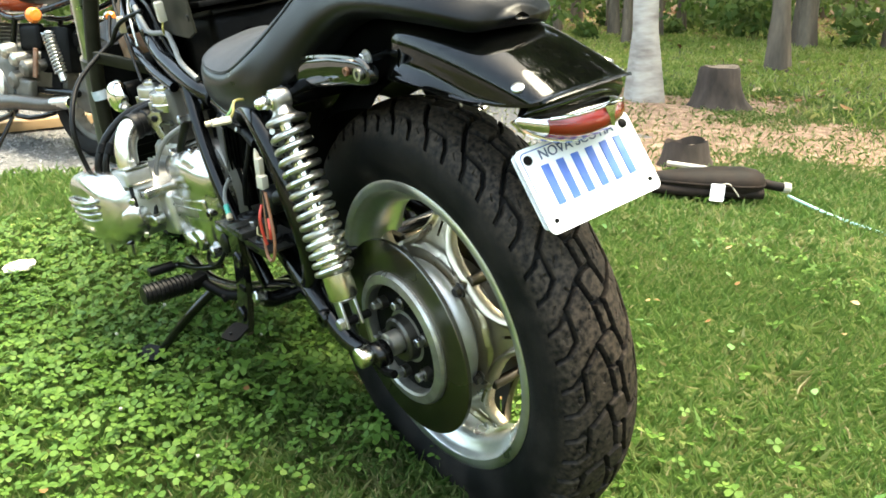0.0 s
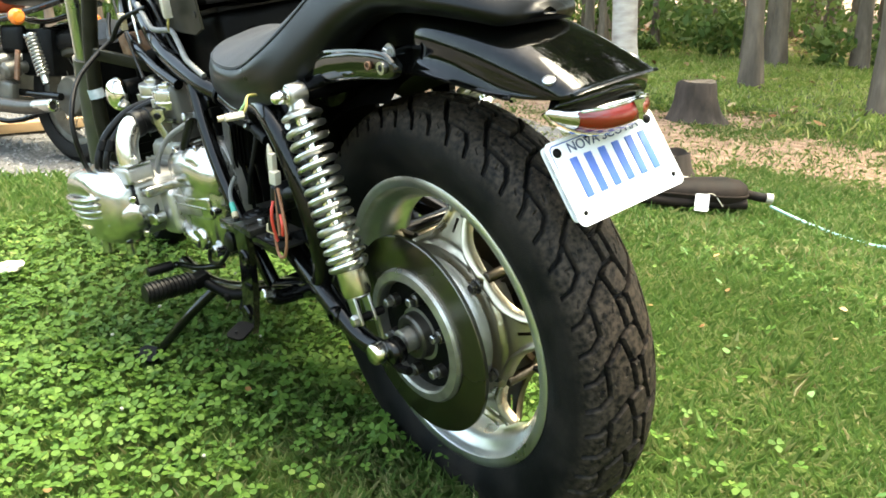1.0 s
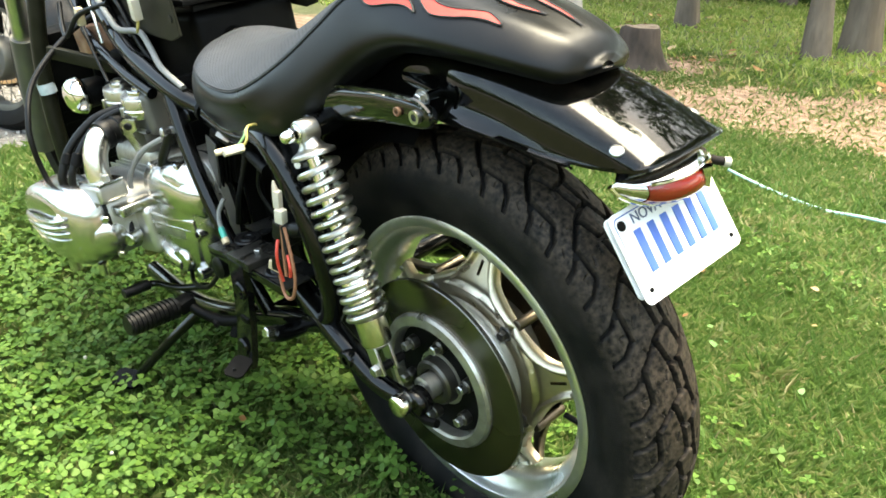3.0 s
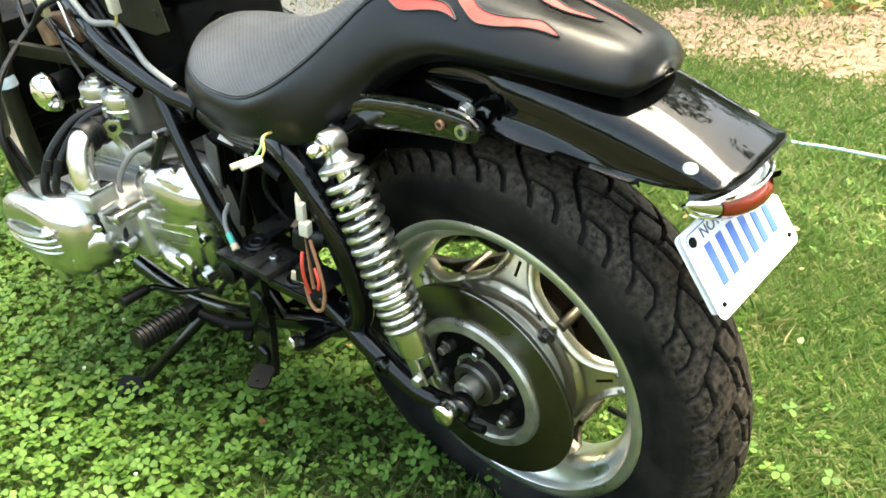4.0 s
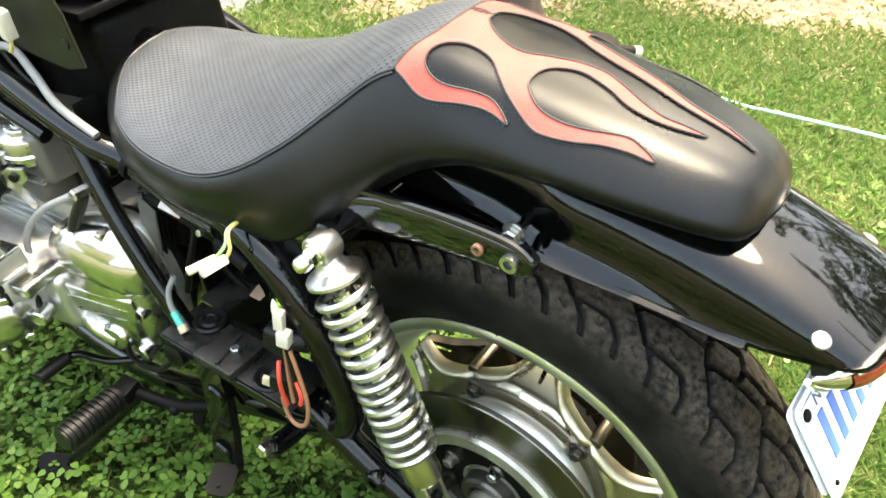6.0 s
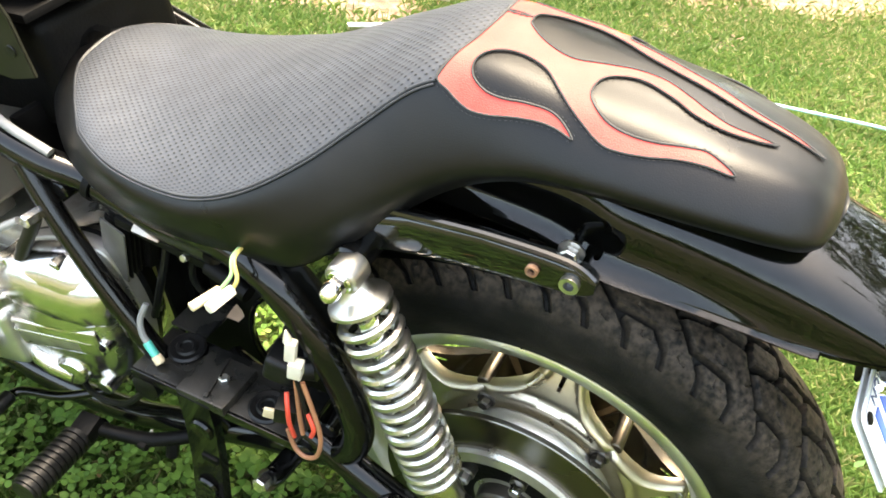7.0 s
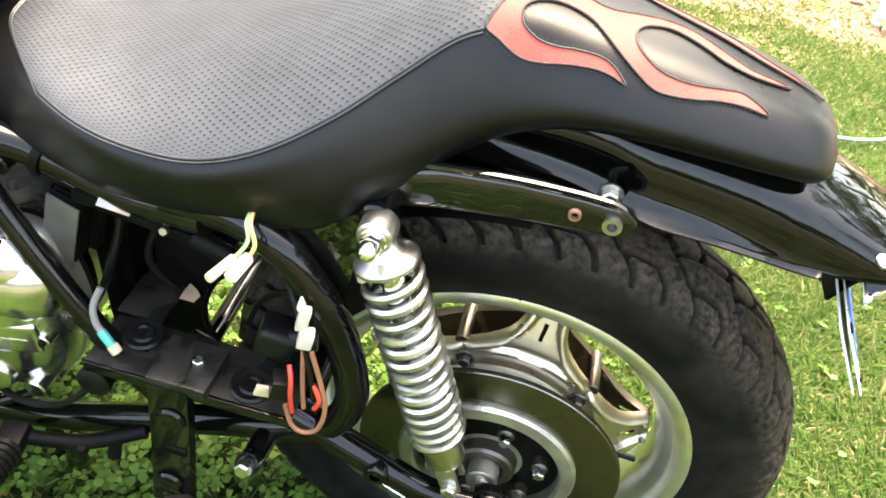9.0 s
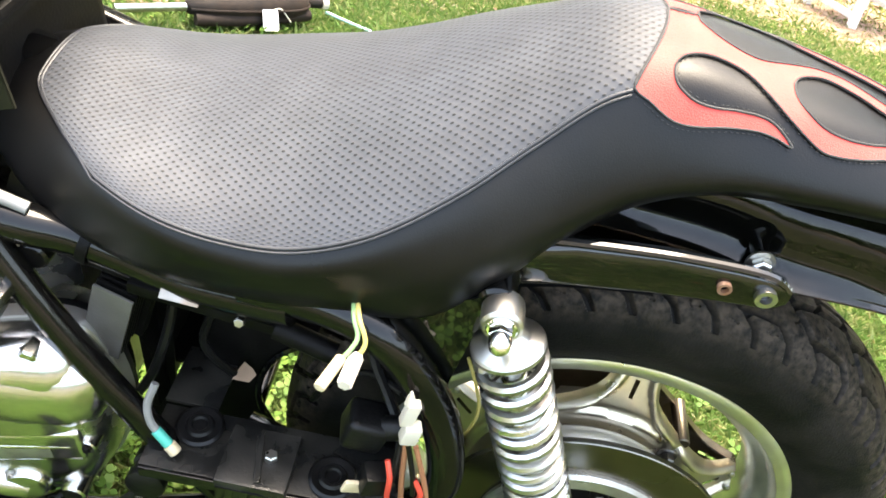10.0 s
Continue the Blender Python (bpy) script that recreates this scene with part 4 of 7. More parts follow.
ring_o = [Vector((x, y, 0.0019)) for x, y in rounded(PW - 0.009, PH - 0.009, 0.007)]
ring_i = [Vector((x, y, 0.0019)) for x, y in rounded(PW - 0.0115, PH - 0.0115, 0.006)]
bm = bmesh.new()
vo, vi = [bm.verts.new(p) for p in ring_o], [bm.verts.new(p) for p in ring_i]
for k in range(len(vo)):
    l = (k + 1) % len(vo)
    bm.faces.new((vo[k], vo[l], vi[l], vi[k]))
bmesh.ops.solidify(bm, geom=bm.faces[:], thickness=0.0006)
on_plate("border", bm, plate_blue)
for k in range(6):
    on_plate("bar", box((-0.0535 + 0.0214 * k, 0.002, 0.0022), (0.0105, 0.047, 0.0014), bevel=0.0006), plate_blue)
for k, w in enumerate((0.006, 0.010, 0.012)):
    on_plate("faint_bar", box((0.008 + 0.018 * k, -0.0315, 0.0018), (w, 0.0065, 0.0005), bevel=0), pale_ink)
for sx, sy, r in ((-1, 1, 0.0055), (1, 1, 0.0055), (-1, -1, 0.0026), (1, -1, 0.0026)):
    on_plate("plate_bolt", lathe([(r, 0.0), (r, 0.0022), (r * 0.8, 0.003), (0, 0.0034)], (sx * 0.071, sy * 0.036, 0.0008), (0, 0, 1), 18), dull_black)
curve = bpy.data.curves.new("heading", "FONT")
curve.body = "NOVA SCOTIA"
curve.size, curve.extrude, curve.align_x, curve.align_y = 0.0165, 0.0004, "CENTER", "CENTER"
curve.materials.append(plate_dark)
heading = new("heading", curve)
heading.parent = plate
heading.matrix_basis = PM @ pose(0, 0.0365, 0.0021)
# holder behind the plate
part("plate_holder", plate_from(rounded(PW * 0.96, PH * 0.9, 0.006), 0.002, PM @ pose(-0.004, 0.003, -0.0065)), plate_white, bike)
part("plate_bracket", box((0.256, 0.0, 0.312), (0.004, 0.05, 0.04), (0, 25, 0), 0.001), dull_black, bike)

# -------- frame tubes
def mirror(points):
    return [(p[0], -p[1], p[2]) for p in points]


FR = {
    "seat_rail": ([(-1.02, -0.060, 0.47), (-0.80, -0.110, 0.395), (-0.68, -0.130, 0.350), (-0.60, -0.134, 0.325), (-0.516, -0.132, 0.303), (-0.463, -0.120, 0.287), (-0.38, -0.125, 0.272), (-0.30, -0.138, 0.285)], 0.0165),
    "loop_tube": ([(-0.34, -0.130, 0.290), (-0.275, -0.140, 0.297), (-0.232, -0.148, 0.288), (-0.197, -0.150, 0.250), (-0.172, -0.150, 0.205), (-0.156, -0.148, 0.150), (-0.152, -0.145, 0.100), (-0.168, -0.142, 0.052), (-0.215, -0.142, 0.020), (-0.283, -0.143, -0.002), (-0.39, -0.150, -0.040), (-0.50, -0.158, -0.075), (-0.66, -0.150, -0.115), (-0.85, -0.13, -0.14)], 0.0170),
    "diagonal_tube": ([(-0.535, -0.140, 0.300), (-0.498, -0.150, 0.243), (-0.45, -0.158, 0.172), (-0.404, -0.160, 0.104), (-0.362, -0.155, 0.035), (-0.335, -0.150, -0.012)], 0.0125),
    "upper_cross_tube": ([(-1.10, -0.04, 0.46), (-0.88, -0.125, 0.372), (-0.70, -0.150, 0.325), (-0.58, -0.150, 0.298)], 0.009),
}
frame_part = None
for name, (pts, r) in FR.items():
    for side in (1, -1):
        q = spline(pts if side == 1 else mirror(pts), 8)
        ob = part(name if frame_part else "frame", tube(q, r, 14), frame_black, frame_part or bike)
        if frame_part is None:
            frame_part = ob
            ob["label"] = "black painted tubular steel frame"
part("backbone", tube(spline([(-1.15, 0, 0.50), (-0.85, 0, 0.44), (-0.60, 0, 0.36), (-0.30, 0, 0.29)], 6), 0.028, 14), frame_black, frame_part)
for x, z, r in ((-0.50, 0.275, 0.012), (-0.155, 0.335, 0.016), (-0.20, 0.060, 0.014), (-0.36, -0.03, 0.012)):
    part("cross_tube", rod((x, -0.14, z), (x, 0.14, z), r), frame_black, frame_part)
# gusset between loop and rail behind the shock mount
vs = [(-0.255, 0.300), (-0.205, 0.318), (-0.150, 0.350), (-0.165, 0.300), (-0.172, 0.235), (-0.198, 0.262), (-0.228, 0.290)]
part("gusset", plate_from([(x, z) for x, z in vs], 0.012, Matrix(((1, 0, 0, 0), (0, 0, -1, -0.128), (0, 1, 0, 0), (0, 0, 0, 1)))), black_paint, frame_part)
part("gusset", plate_from([(x, z) for x, z in vs], 0.012, Matrix(((1, 0, 0, 0), (0, 0, -1, 0.140), (0, 1, 0, 0), (0, 0, 0, 1)))), black_paint, frame_part)
part("clamp", lathe([(0.017, -0.004), (0.0195, -0.004), (0.0195, 0.004), (0.017, 0.004)], (-0.463, -0.120, 0.287), (0.12, 0.0, -0.03), 20, True), dull_black, frame_part)

# -------- battery tray with its hanging bracket
tray = part("battery_tray", box((-0.305, -0.155, 0.100), (0.215, 0.066, 0.004), (-2, -2, 0), 0.0012), tray_black, bike, "dusty black steel battery tray")
part("inner_flap", box((-0.388, -0.090, 0.103), (0.050, 0.066, 0.004), (-2, -2, 0), 0.001), tray_black, tray)
part("raised_step", box((-0.313, -0.166, 0.106), (0.062, 0.060, 0.014), (-2, -2, 0), 0.003), tray_black, tray)
part("step_rib", box((-0.313, -0.166, 0.1145), (0.006, 0.052, 0.003), (-2, -2, 12), 0.001), tray_black, tray)
part("back_wall", plate_from([(-0.455, -0.02), (-0.300, -0.02), (-0.322, 0.020), (-0.338, 0.055), (-0.341, 0.085), (-0.335, 0.115), (-0.322, 0.140), (-0.316, 0.150), (-0.318, 0.185), (-0.395, 0.185), (-0.395, 0.06), (-0.425, 0.06), (-0.425, 0.185), (-0.455, 0.185)], 0.003, Matrix(((1, 0, 0, 0), (0, 0, -1, -0.067), (0, 1, 0, 0), (0, 0, 0, 1)))), dull_black, tray)
part("wall_rim", tube(spline([(-0.300, -0.070, -0.02), (-0.322, -0.072, 0.020), (-0.338, -0.073, 0.055), (-0.341, -0.073, 0.085), (-0.335, -0.073, 0.115), (-0.322, -0.072, 0.140), (-0.300, -0.070, 0.160)], 5), 0.0035, 8), frame_black, tray)
part("torn_tape", plate_from([(-0.012, -0.008), (-0.006, 0.004), (-0.002, 0.010), (0.006, 0.004), (0.010, -0.002), (0.004, -0.010)], 0.0008, pose(-0.352, -0.080, 0.112, 55, 0, 10)), torn_paper, tray, "torn brown scrap of tape")
part("front_lip", box((-0.305, -0.190, 0.097), (0.212, 0.004, 0.014), (0, -2, 0), 0.001), frame_black, tray)
for x, y, z in ((-0.374, -0.142, 0.1025), (-0.247, -0.166, 0.1060)):
    w = part("rubber_grommet", lathe([(0.0, 0.003), (0.006, 0.003), (0.0075, 0.005), (0.011, 0.005), (0.013, 0.0025), (0.019, 0.0035), (0.0215, 0.0015), (0.0215, 0.0)], (x, y, z), (0, 0, 1), 28), rubber_part, tray)
part("tray_bolt", hexbolt((-0.303, -0.165, 0.113), (-0.303, -0.165, 0.121), 0.006), steel, tray)
hanger = part("bracket", loft([[(x + dx, y + dy, z) for dx, dy in ((-0.026, 0.0), (-0.024, -0.010), (0.018, -0.010), (0.020, 0.0))] for x, y, z in
                               ((-0.318, -0.187, 0.105), (-0.318, -0.188, 0.055), (-0.316, -0.195, 0.0), (-0.313, -0.205, -0.045), (-0.310, -0.212, -0.062))], True), frame_black, bike, "black steel hanging bracket", angle=30)
for z, y in ((0.058, -0.199), (-0.036, -0.214)):
    part("stamped_ring", lathe([(0.0, 0.0015), (0.008, 0.0015), (0.010, 0.003), (0.0135, 0.003), (0.0155, 0.0)], (-0.318, y, z), (0, -1, 0), 22), frame_black, hanger)
part("rib_plate", box((-0.312, -0.202, 0.012), (0.022, 0.008, 0.010), (0, 0, 0), 0.002), dull_black, hanger)
foot = part("foot_tab", plate_from(rounded(0.032, 0.042, 0.009), 0.004, pose(-0.298, -0.238, -0.052, 8, 8, 28)), dull_black, hanger)
part("tab_hole", rod((-0.294, -0.247, -0.0455), (-0.294, -0.247, -0.0475), 0.0025, 10), rubber_part, hanger)

# -------- footrest, gear pedal, side stand
peg = part("footrest", tube([(-0.487, -0.237, -0.024), (-0.484, -0.262, -0.021), (-0.480, -0.300, -0.016), (-0.478, -0.323, -0.013)], 0.0155, 18), rubber_part, bike, "ribbed black rubber footrest")
for k in range(11):
    t = 0.06 + 0.088 * k
    c = Vector((-0.487, -0.237, -0.024)).lerp(Vector((-0.478, -0.323, -0.013)), t)
    part("rib", lathe([(0.014, -0.0026), (0.0185, -0.002), (0.0185, 0.002), (0.014, 0.0026)], c, (-0.09, 0.86, -0.1), 20), rubber_part, peg)
part("hinge", box((-0.489, -0.222, -0.026), (0.028, 0.03, 0.022), (8, 0, 6), 0.004), dull_black, peg)
part("stay", tube(spline([(-0.489, -0.218, -0.028), (-0.46, -0.205, -0.042), (-0.42, -0.19, -0.046), (-0.37, -0.165, -0.035)], 5), 0.009, 10), dull_black, peg)
part("stay_bolt", hexbolt((-0.428, -0.188, -0.047), (-0.428, -0.206, -0.050), 0.008), dull_black, peg)
part("stay_bolt", hexbolt((-0.400, -0.180, -0.050), (-0.398, -0.190, -0.068), 0.008), dull_black, peg)
pedal = part("gear_pedal", tube(spline([(-0.50, -0.17, -0.02), (-0.55, -0.20, -0.03), (-0.605, -0.215, -0.036), (-0.612, -0.232, -0.034)], 5), 0.006, 10), frame_black, bike)
part("pedal_rubber", rod((-0.612, -0.228, -0.034), (-0.609, -0.276, -0.031), 0.0095, 16), rubber_part, pedal)
stand = part("side_stand", tube(spline([(-0.500, -0.195, -0.060), (-0.535, -0.245, -0.110), (-0.575, -0.285, -0.165), (-0.590, -0.298, -0.185)], 6), lambda t: 0.0095 - 0.002 * t, 12), frame_black, bike, "black steel side stand")
part("stand_foot", plate_from(rounded(0.060, 0.038, 0.012), 0.006, pose(-0.606, -0.312, -0.193, 11, 0, 25)), dull_black, stand)
part("stand_spring", tube([Vector((-0.52, -0.22, -0.075)).lerp(Vector((-0.556, -0.266, -0.136)), k / 160) + Vector((math.cos(k * 0.7) * 0.005, 0.012, math.sin(k * 0.7) * 0.005)) for k in range(161)], 0.0012, 5), dull_black, stand)
lug = part("lower_lug", tube(spline([(-0.235, -0.150, 0.010), (-0.237, -0.185, 0.012), (-0.238, -0.200, 0.020)], 4), 0.013, 12), frame_black, bike)
part("lug_bolt", hexbolt((-0.238, -0.198, 0.022), (-0.238, -0.214, 0.027), 0.009), worn_chrome, lug)
part("rubber_stop", lathe([(0.0, 0.0), (0.016, 0.0), (0.019, 0.003), (0.019, 0.012), (0.016, 0.014), (0.016, 0.022), (0.018, 0.024), (0.018, 0.034), (0.013, 0.037), (0.0, 0.037)], (-0.411, -0.150, 0.052), (0, -1, 0.1), 24), rubber_part, bike)

# -------- electrical odds and ends under the seat
RT = (0, 14, -6)
reg = part("regulator", box((-0.449, -0.100, 0.212), (0.046, 0.014, 0.084), RT, 0.002), dull_black, bike, "finned grey voltage regulator")
for k in range(5):
    part("fin", box((-0.4505 - 0.0006 * k, -0.108 - 0.0062 * k, 0.2105 - 0.0006 * k), (0.034, 0.0026, 0.082), RT, 0.0006), grey_cast if k == 4 else dull_black, reg)
part("regulator_bracket", tube([(-0.480, -0.118, 0.272), (-0.420, -0.122, 0.262)], 0.0085, 12), dull_black, reg)
part("bracket_tab", box((-0.440, -0.118, 0.276), (0.030, 0.012, 0.012), (0, 12, 0), 0.002), rubber_part, reg)
strap = part("fuse_strap", box((-0.355, -0.128, 0.257), (0.15, 0.024, 0.012), (0, 6, 0), 0.003), dull_black, bike)
part("bare_plate", box((-0.3875, -0.136, 0.2705), (0.030, 0.018, 0.002), (40, 10, 6), 0.0006), bare_plate, strap, "scratched bare metal plate")
part("wire_guide", tube([(-0.312, -0.140, 0.259), (-0.263, -0.146, 0.250)], 0.0095, 12), dull_black, strap)
part("screw", hexbolt((-0.340, -0.138, 0.257), (-0.340, -0.146, 0.260), 0.0042), steel, strap)
relay = part("starter_relay", box((-0.229, -0.150, 0.172), (0.036, 0.034, 0.034), (0, 14, 10), 0.007, 3), rubber_part, bike, "dark grey rubber-capped starter relay")
part("relay_boot", tube(spline([(-0.215, -0.152, 0.176), (-0.203, -0.153, 0.182), (-0.190, -0.150, 0.184)], 4), 0.011, 10), rubber_part, relay)
part("relay_cable", tube(spline([(-0.205, -0.13, 0.200), (-0.235, -0.11, 0.190), (-0.268, -0.095, 0.150), (-0.285, -0.085, 0.100)], 6), 0.0035, 8), rubber_part, relay)
fuse = part("fuse_block", box((-0.212, -0.178, 0.140), (0.022, 0.020, 0.024), (0, 10, 20), 0.002), rubber_part, bike)
part("brown_tab", box((-0.226, -0.182, 0.128), (0.022, 0.004, 0.014), (0, 15, 20), 0.001), tan_plastic, fuse)
block = part("wire_connector", box((-0.197, -0.176, 0.238), (0.0105, 0.009, 0.026), (0, 8, 15), 0.0015), white_plastic, bike, "off-white nylon wire connector")
part("connector_cap", lathe([(0.0045, 0.0), (0.0035, 0.006), (0.001, 0.014), (0.0, 0.014)], (-0.199, -0.176, 0.250), (-0.05, 0, 1), 10), white_plastic, block)
part("connector_half", box((-0.193, -0.178, 0.216), (0.0135, 0.0115, 0.020), (0, 8, 15), 0.0015), white_plastic, block)
for name, mat, pts in (("red_wire", red_wire, [(-0.205, -0.182, 0.178), (-0.200, -0.190, 0.165), (-0.199, -0.192, 0.145), (-0.197, -0.190, 0.120)]),
                       ("red_wire", red_wire, [(-0.180, -0.186, 0.165), (-0.172, -0.190, 0.150), (-0.176, -0.190, 0.135)]),
                       ("brown_wire", brown_wire, [(-0.204, -0.190, 0.128), (-0.196, -0.193, 0.105), (-0.183, -0.194, 0.099), (-0.169, -0.193, 0.112), (-0.167, -0.188, 0.146), (-0.186, -0.180, 0.202)]),
                       ("black_wire", rubber_part, [(-0.192, -0.180, 0.202), (-0.182, -0.186, 0.168), (-0.178, -0.188, 0.145)]),
                       ("brown_wire", brown_wire, [(-0.194, -0.179, 0.202), (-0.190, -0.186, 0.160), (-0.186, -0.190, 0.132)])):
    part(name, tube(spline(pts, 6), 0.0024, 8), mat, block)
bullets = part("bullet_connector", rod((-0.254, -0.188, 0.300), (-0.263, -0.216, 0.299), 0.0042, 12), tan_plastic, bike, "white bullet connectors on a yellow-green wire")
part("bullet_sleeve", rod((-0.244, -0.184, 0.301), (-0.247, -0.212, 0.302), 0.0055, 6), white_plastic, bullets)
part("yellow_wire", tube(spline([(-0.255, -0.140, 0.318), (-0.248, -0.170, 0.325), (-0.240, -0.180, 0.312), (-0.244, -0.186, 0.301)], 6), 0.0018, 8), yellow_wire, bullets)
part("green_wire", tube(spline([(-0.257, -0.140, 0.318), (-0.252, -0.168, 0.323), (-0.246, -0.180, 0.314), (-0.254, -0.190, 0.300)], 6), 0.0018, 8), green_wire, bullets)
lead = part("teal_lead", tube(spline([(-0.408, -0.150, 0.165), (-0.412, -0.160, 0.148), (-0.408, -0.166, 0.132), (-0.400, -0.168, 0.120)], 6), 0.0035, 8), grey_sheath, bike, "grey lead with a teal crimp")
part("crimp", rod((-0.403, -0.168, 0.124), (-0.391, -0.171, 0.111), 0.0048, 12), teal, lead)
part("terminal", rod((-0.391, -0.171, 0.111), (-0.384, -0.173, 0.104), 0.0058, 10), tan_plastic, lead)
for pts, r in (([(-0.60, -0.13, 0.02), (-0.52, -0.185, -0.005), (-0.455, -0.190, 0.005), (-0.415, -0.180, 0.045)], 0.004),
               ([(-0.36, -0.06, 0.30), (-0.37, -0.09, 0.23), (-0.385, -0.10, 0.17), (-0.36, -0.09, 0.12)], 0.004),
               ([(-0.25, -0.06, 0.28), (-0.24, -0.10, 0.22), (-0.215, -0.13, 0.19), (-0.20, -0.15, 0.18)], 0.005),
               ([(-0.43, -0.08, 0.28), (-0.41, -0.10, 0.22), (-0.42, -0.12, 0.15), (-0.44, -0.12, 0.10)], 0.0045),
               ([(-0.16, -0.12, 0.25), (-0.140, -0.125, 0.20), (-0.142, -0.125, 0.16), (-0.16, -0.12, 0.13)], 0.0016)):
    part("cable", tube(spline(pts, 7), r, 8), yellow_wire if r < 0.002 else rubber_part, bike)
# black inner panels between the frame sides
inner = part("battery_box", box((-0.385, 0.085, 0.180), (0.150, 0.010, 0.20), (0, -4, 0), 0.003), dull_black, bike, "black inner battery box panel")
part("box_floor", box((-0.42, -0.01, 0.085), (0.08, 0.11, 0.006), (0, -3, 0), 0.002), dull_black, inner)
part("box_front", box((-0.445, 0.0, 0.180), (0.008, 0.19, 0.27), (0, -4, 0), 0.002), dull_black, inner)
part("air_duct", tube(spline([(-0.46, 0.0, 0.25), (-0.52, 0.0, 0.27), (-0.60, 0.0, 0.27)], 5), 0.045, 20), rubber_part, inner)

# -------- engine: a flat four with its left cylinder bank towards the lens
polish = material("polish", (0.54, 0.535, 0.52), 0.23, 1.0, vary=0.06, rough_vary=0.09, bump=0.05, bump_scale=180, second=(0.46, 0.44, 0.40), second_scale=14, second_amount=0.7)
olive_paint = material("olive_paint", (0.010, 0.010, 0.006), 0.40, spec=0.12, vary=0.2, second=(0.014, 0.013, 0.008), second_scale=20)
engine = part("engine", box((-0.66, 0.0, 0.075), (0.34, 0.30, 0.21), (0, -8, 0), 0.03, 3), dirty_alloy, bike, "flat four engine of bare polished aluminium")


def cover_ring(y, grow, dx=0.0, dz=0.0):
    """An outline of the rear cover; its face stands further out towards the front."""
    base = [(-0.592, 0.170), (-0.540, 0.203), (-0.482, 0.208), (-0.456, 0.172), (-0.444, 0.100), (-0.456, 0.030), (-0.488, -0.006), (-0.540, -0.002), (-0.590, 0.040), (-0.605, 0.110)]
    cx, cz = -0.512, 0.103
    pts = spline([(cx + (x - cx) * grow + dx, 0, cz + (z - cz) * grow + dz) for x, z in base], 6, True)
    return [(p.x, y + (0.20 * (p.x + 0.455) if y < -0.1 else 0), p.z) for p in pts]


cover = part("rear_cover", loft([cover_ring(-0.09, 0.85), cover_ring(-0.135, 1.0), cover_ring(-0.150, 0.985), cover_ring(-0.160, 0.95), cover_ring(-0.169, 0.88, 0.002, 0.003),
                                 cover_ring(-0.176, 0.78, 0.004, 0.006), cover_ring(-0.181, 0.64, 0.006, 0.010), cover_ring(-0.184, 0.46, 0.008, 0.014), cover_ring(-0.186, 0.22, 0.010, 0.016)], True), polish, engine, "polished aluminium engine cover", angle=50)
part("cover_flange", loft([cover_ring(-0.120, 1.025), cover_ring(-0.128, 1.03), cover_ring(-0.134, 1.025)], True), cast_alloy, cover)
part("gasket_line", loft([cover_ring(-0.112, 1.01), cover_ring(-0.115, 1.012), cover_ring(-0.119, 1.01)], True), rubber_part, cover)
# a barrel swelling along the cover, and long cast ribs
secs = []
for x, r in ((-0.585, 0.012), (-0.575, 0.030), (-0.545, 0.040), (-0.50, 0.043), (-0.468, 0.040), (-0.452, 0.030), (-0.446, 0.014)):
    secs.append([(x, -0.158 + 0.20 * (x + 0.455) + r * 0.72 * math.sin(a), 0.152 - 0.09 * (x + 0.5) + r * math.cos(a)) for a in (2 * math.pi * k / 24 for k in range(24))])
part("barrel", loft(secs, True), polish, cover, angle=70)
part("long_rib", tube(spline([(-0.603, -0.178, 0.140), (-0.575, -0.193, 0.136), (-0.545, -0.194, 0.130)], 5), 0.006, 10), polish, cover)
panel = part("raised_panel", box((-0.514, -0.186, 0.098), (0.108, 0.024, 0.040), (0, -6, 11.5), 0.005, 3), polish, cover)
part("panel_recess", box((-0.524, -0.1975, 0.091), (0.080, 0.006, 0.020), (0, -6, 11.5), 0.002), dirty_alloy, cover)
part("panel_rib", tube([(-0.566, -0.205, 0.111), (-0.464, -0.184, 0.115)], 0.0042, 10), polish, cover)
part("panel_rib", tube([(-0.566, -0.207, 0.098), (-0.470, -0.187, 0.102)], 0.0030, 10), polish, cover)
part("lower_nose", lathe([(0.0, -0.006), (0.018, -0.004), (0.022, 0.002), (0.022, 0.06), (0.0, 0.06)], (-0.515, -0.196, 0.036), (-0.2, 1, 0), 24), polish, cover)
part("lower_barrel", tube(spline([(-0.585, -0.190, 0.052), (-0.545, -0.196, 0.040), (-0.515, -0.190, 0.030)], 5), 0.015, 14), polish, cover)
part("drain_nose", rod((-0.478, -0.190, 0.020), (-0.478, -0.14, 0.022), 0.012, 16), polish, cover)
for x, z, y in ((-0.459, 0.098, -0.180), (-0.559, 0.172, -0.186), (-0.543, 0.135, -0.190), (-0.474, 0.010, -0.160), (-0.585, 0.045, -0.180)):
    part("cover_screw", rod((x, y + 0.035, z), (x, y - 0.004, z), 0.0085, 14), polish, cover)
    part("socket_head", hexbolt((x, y - 0.004, z), (x, y - 0.007, z), 0.0048), dull_black, cover)
lever = part("arm", tube(spline([(-0.552, -0.178, 0.180), (-0.540, -0.176, 0.205), (-0.522, -0.168, 0.238), (-0.515, -0.165, 0.252)], 5), 0.0075, 10), olive_paint, cover)
part("arm_link", tube([(-0.548, -0.178, 0.188), (-0.500, -0.168, 0.200)], 0.006, 10), olive_paint, cover)
part("arm_bolt", hexbolt((-0.515, -0.158, 0.254), (-0.515, -0.178, 0.256), 0.0075), polish, cover)
part("arm_bolt", hexbolt((-0.497, -0.158, 0.201), (-0.497, -0.178, 0.201), 0.0075), polish, cover)
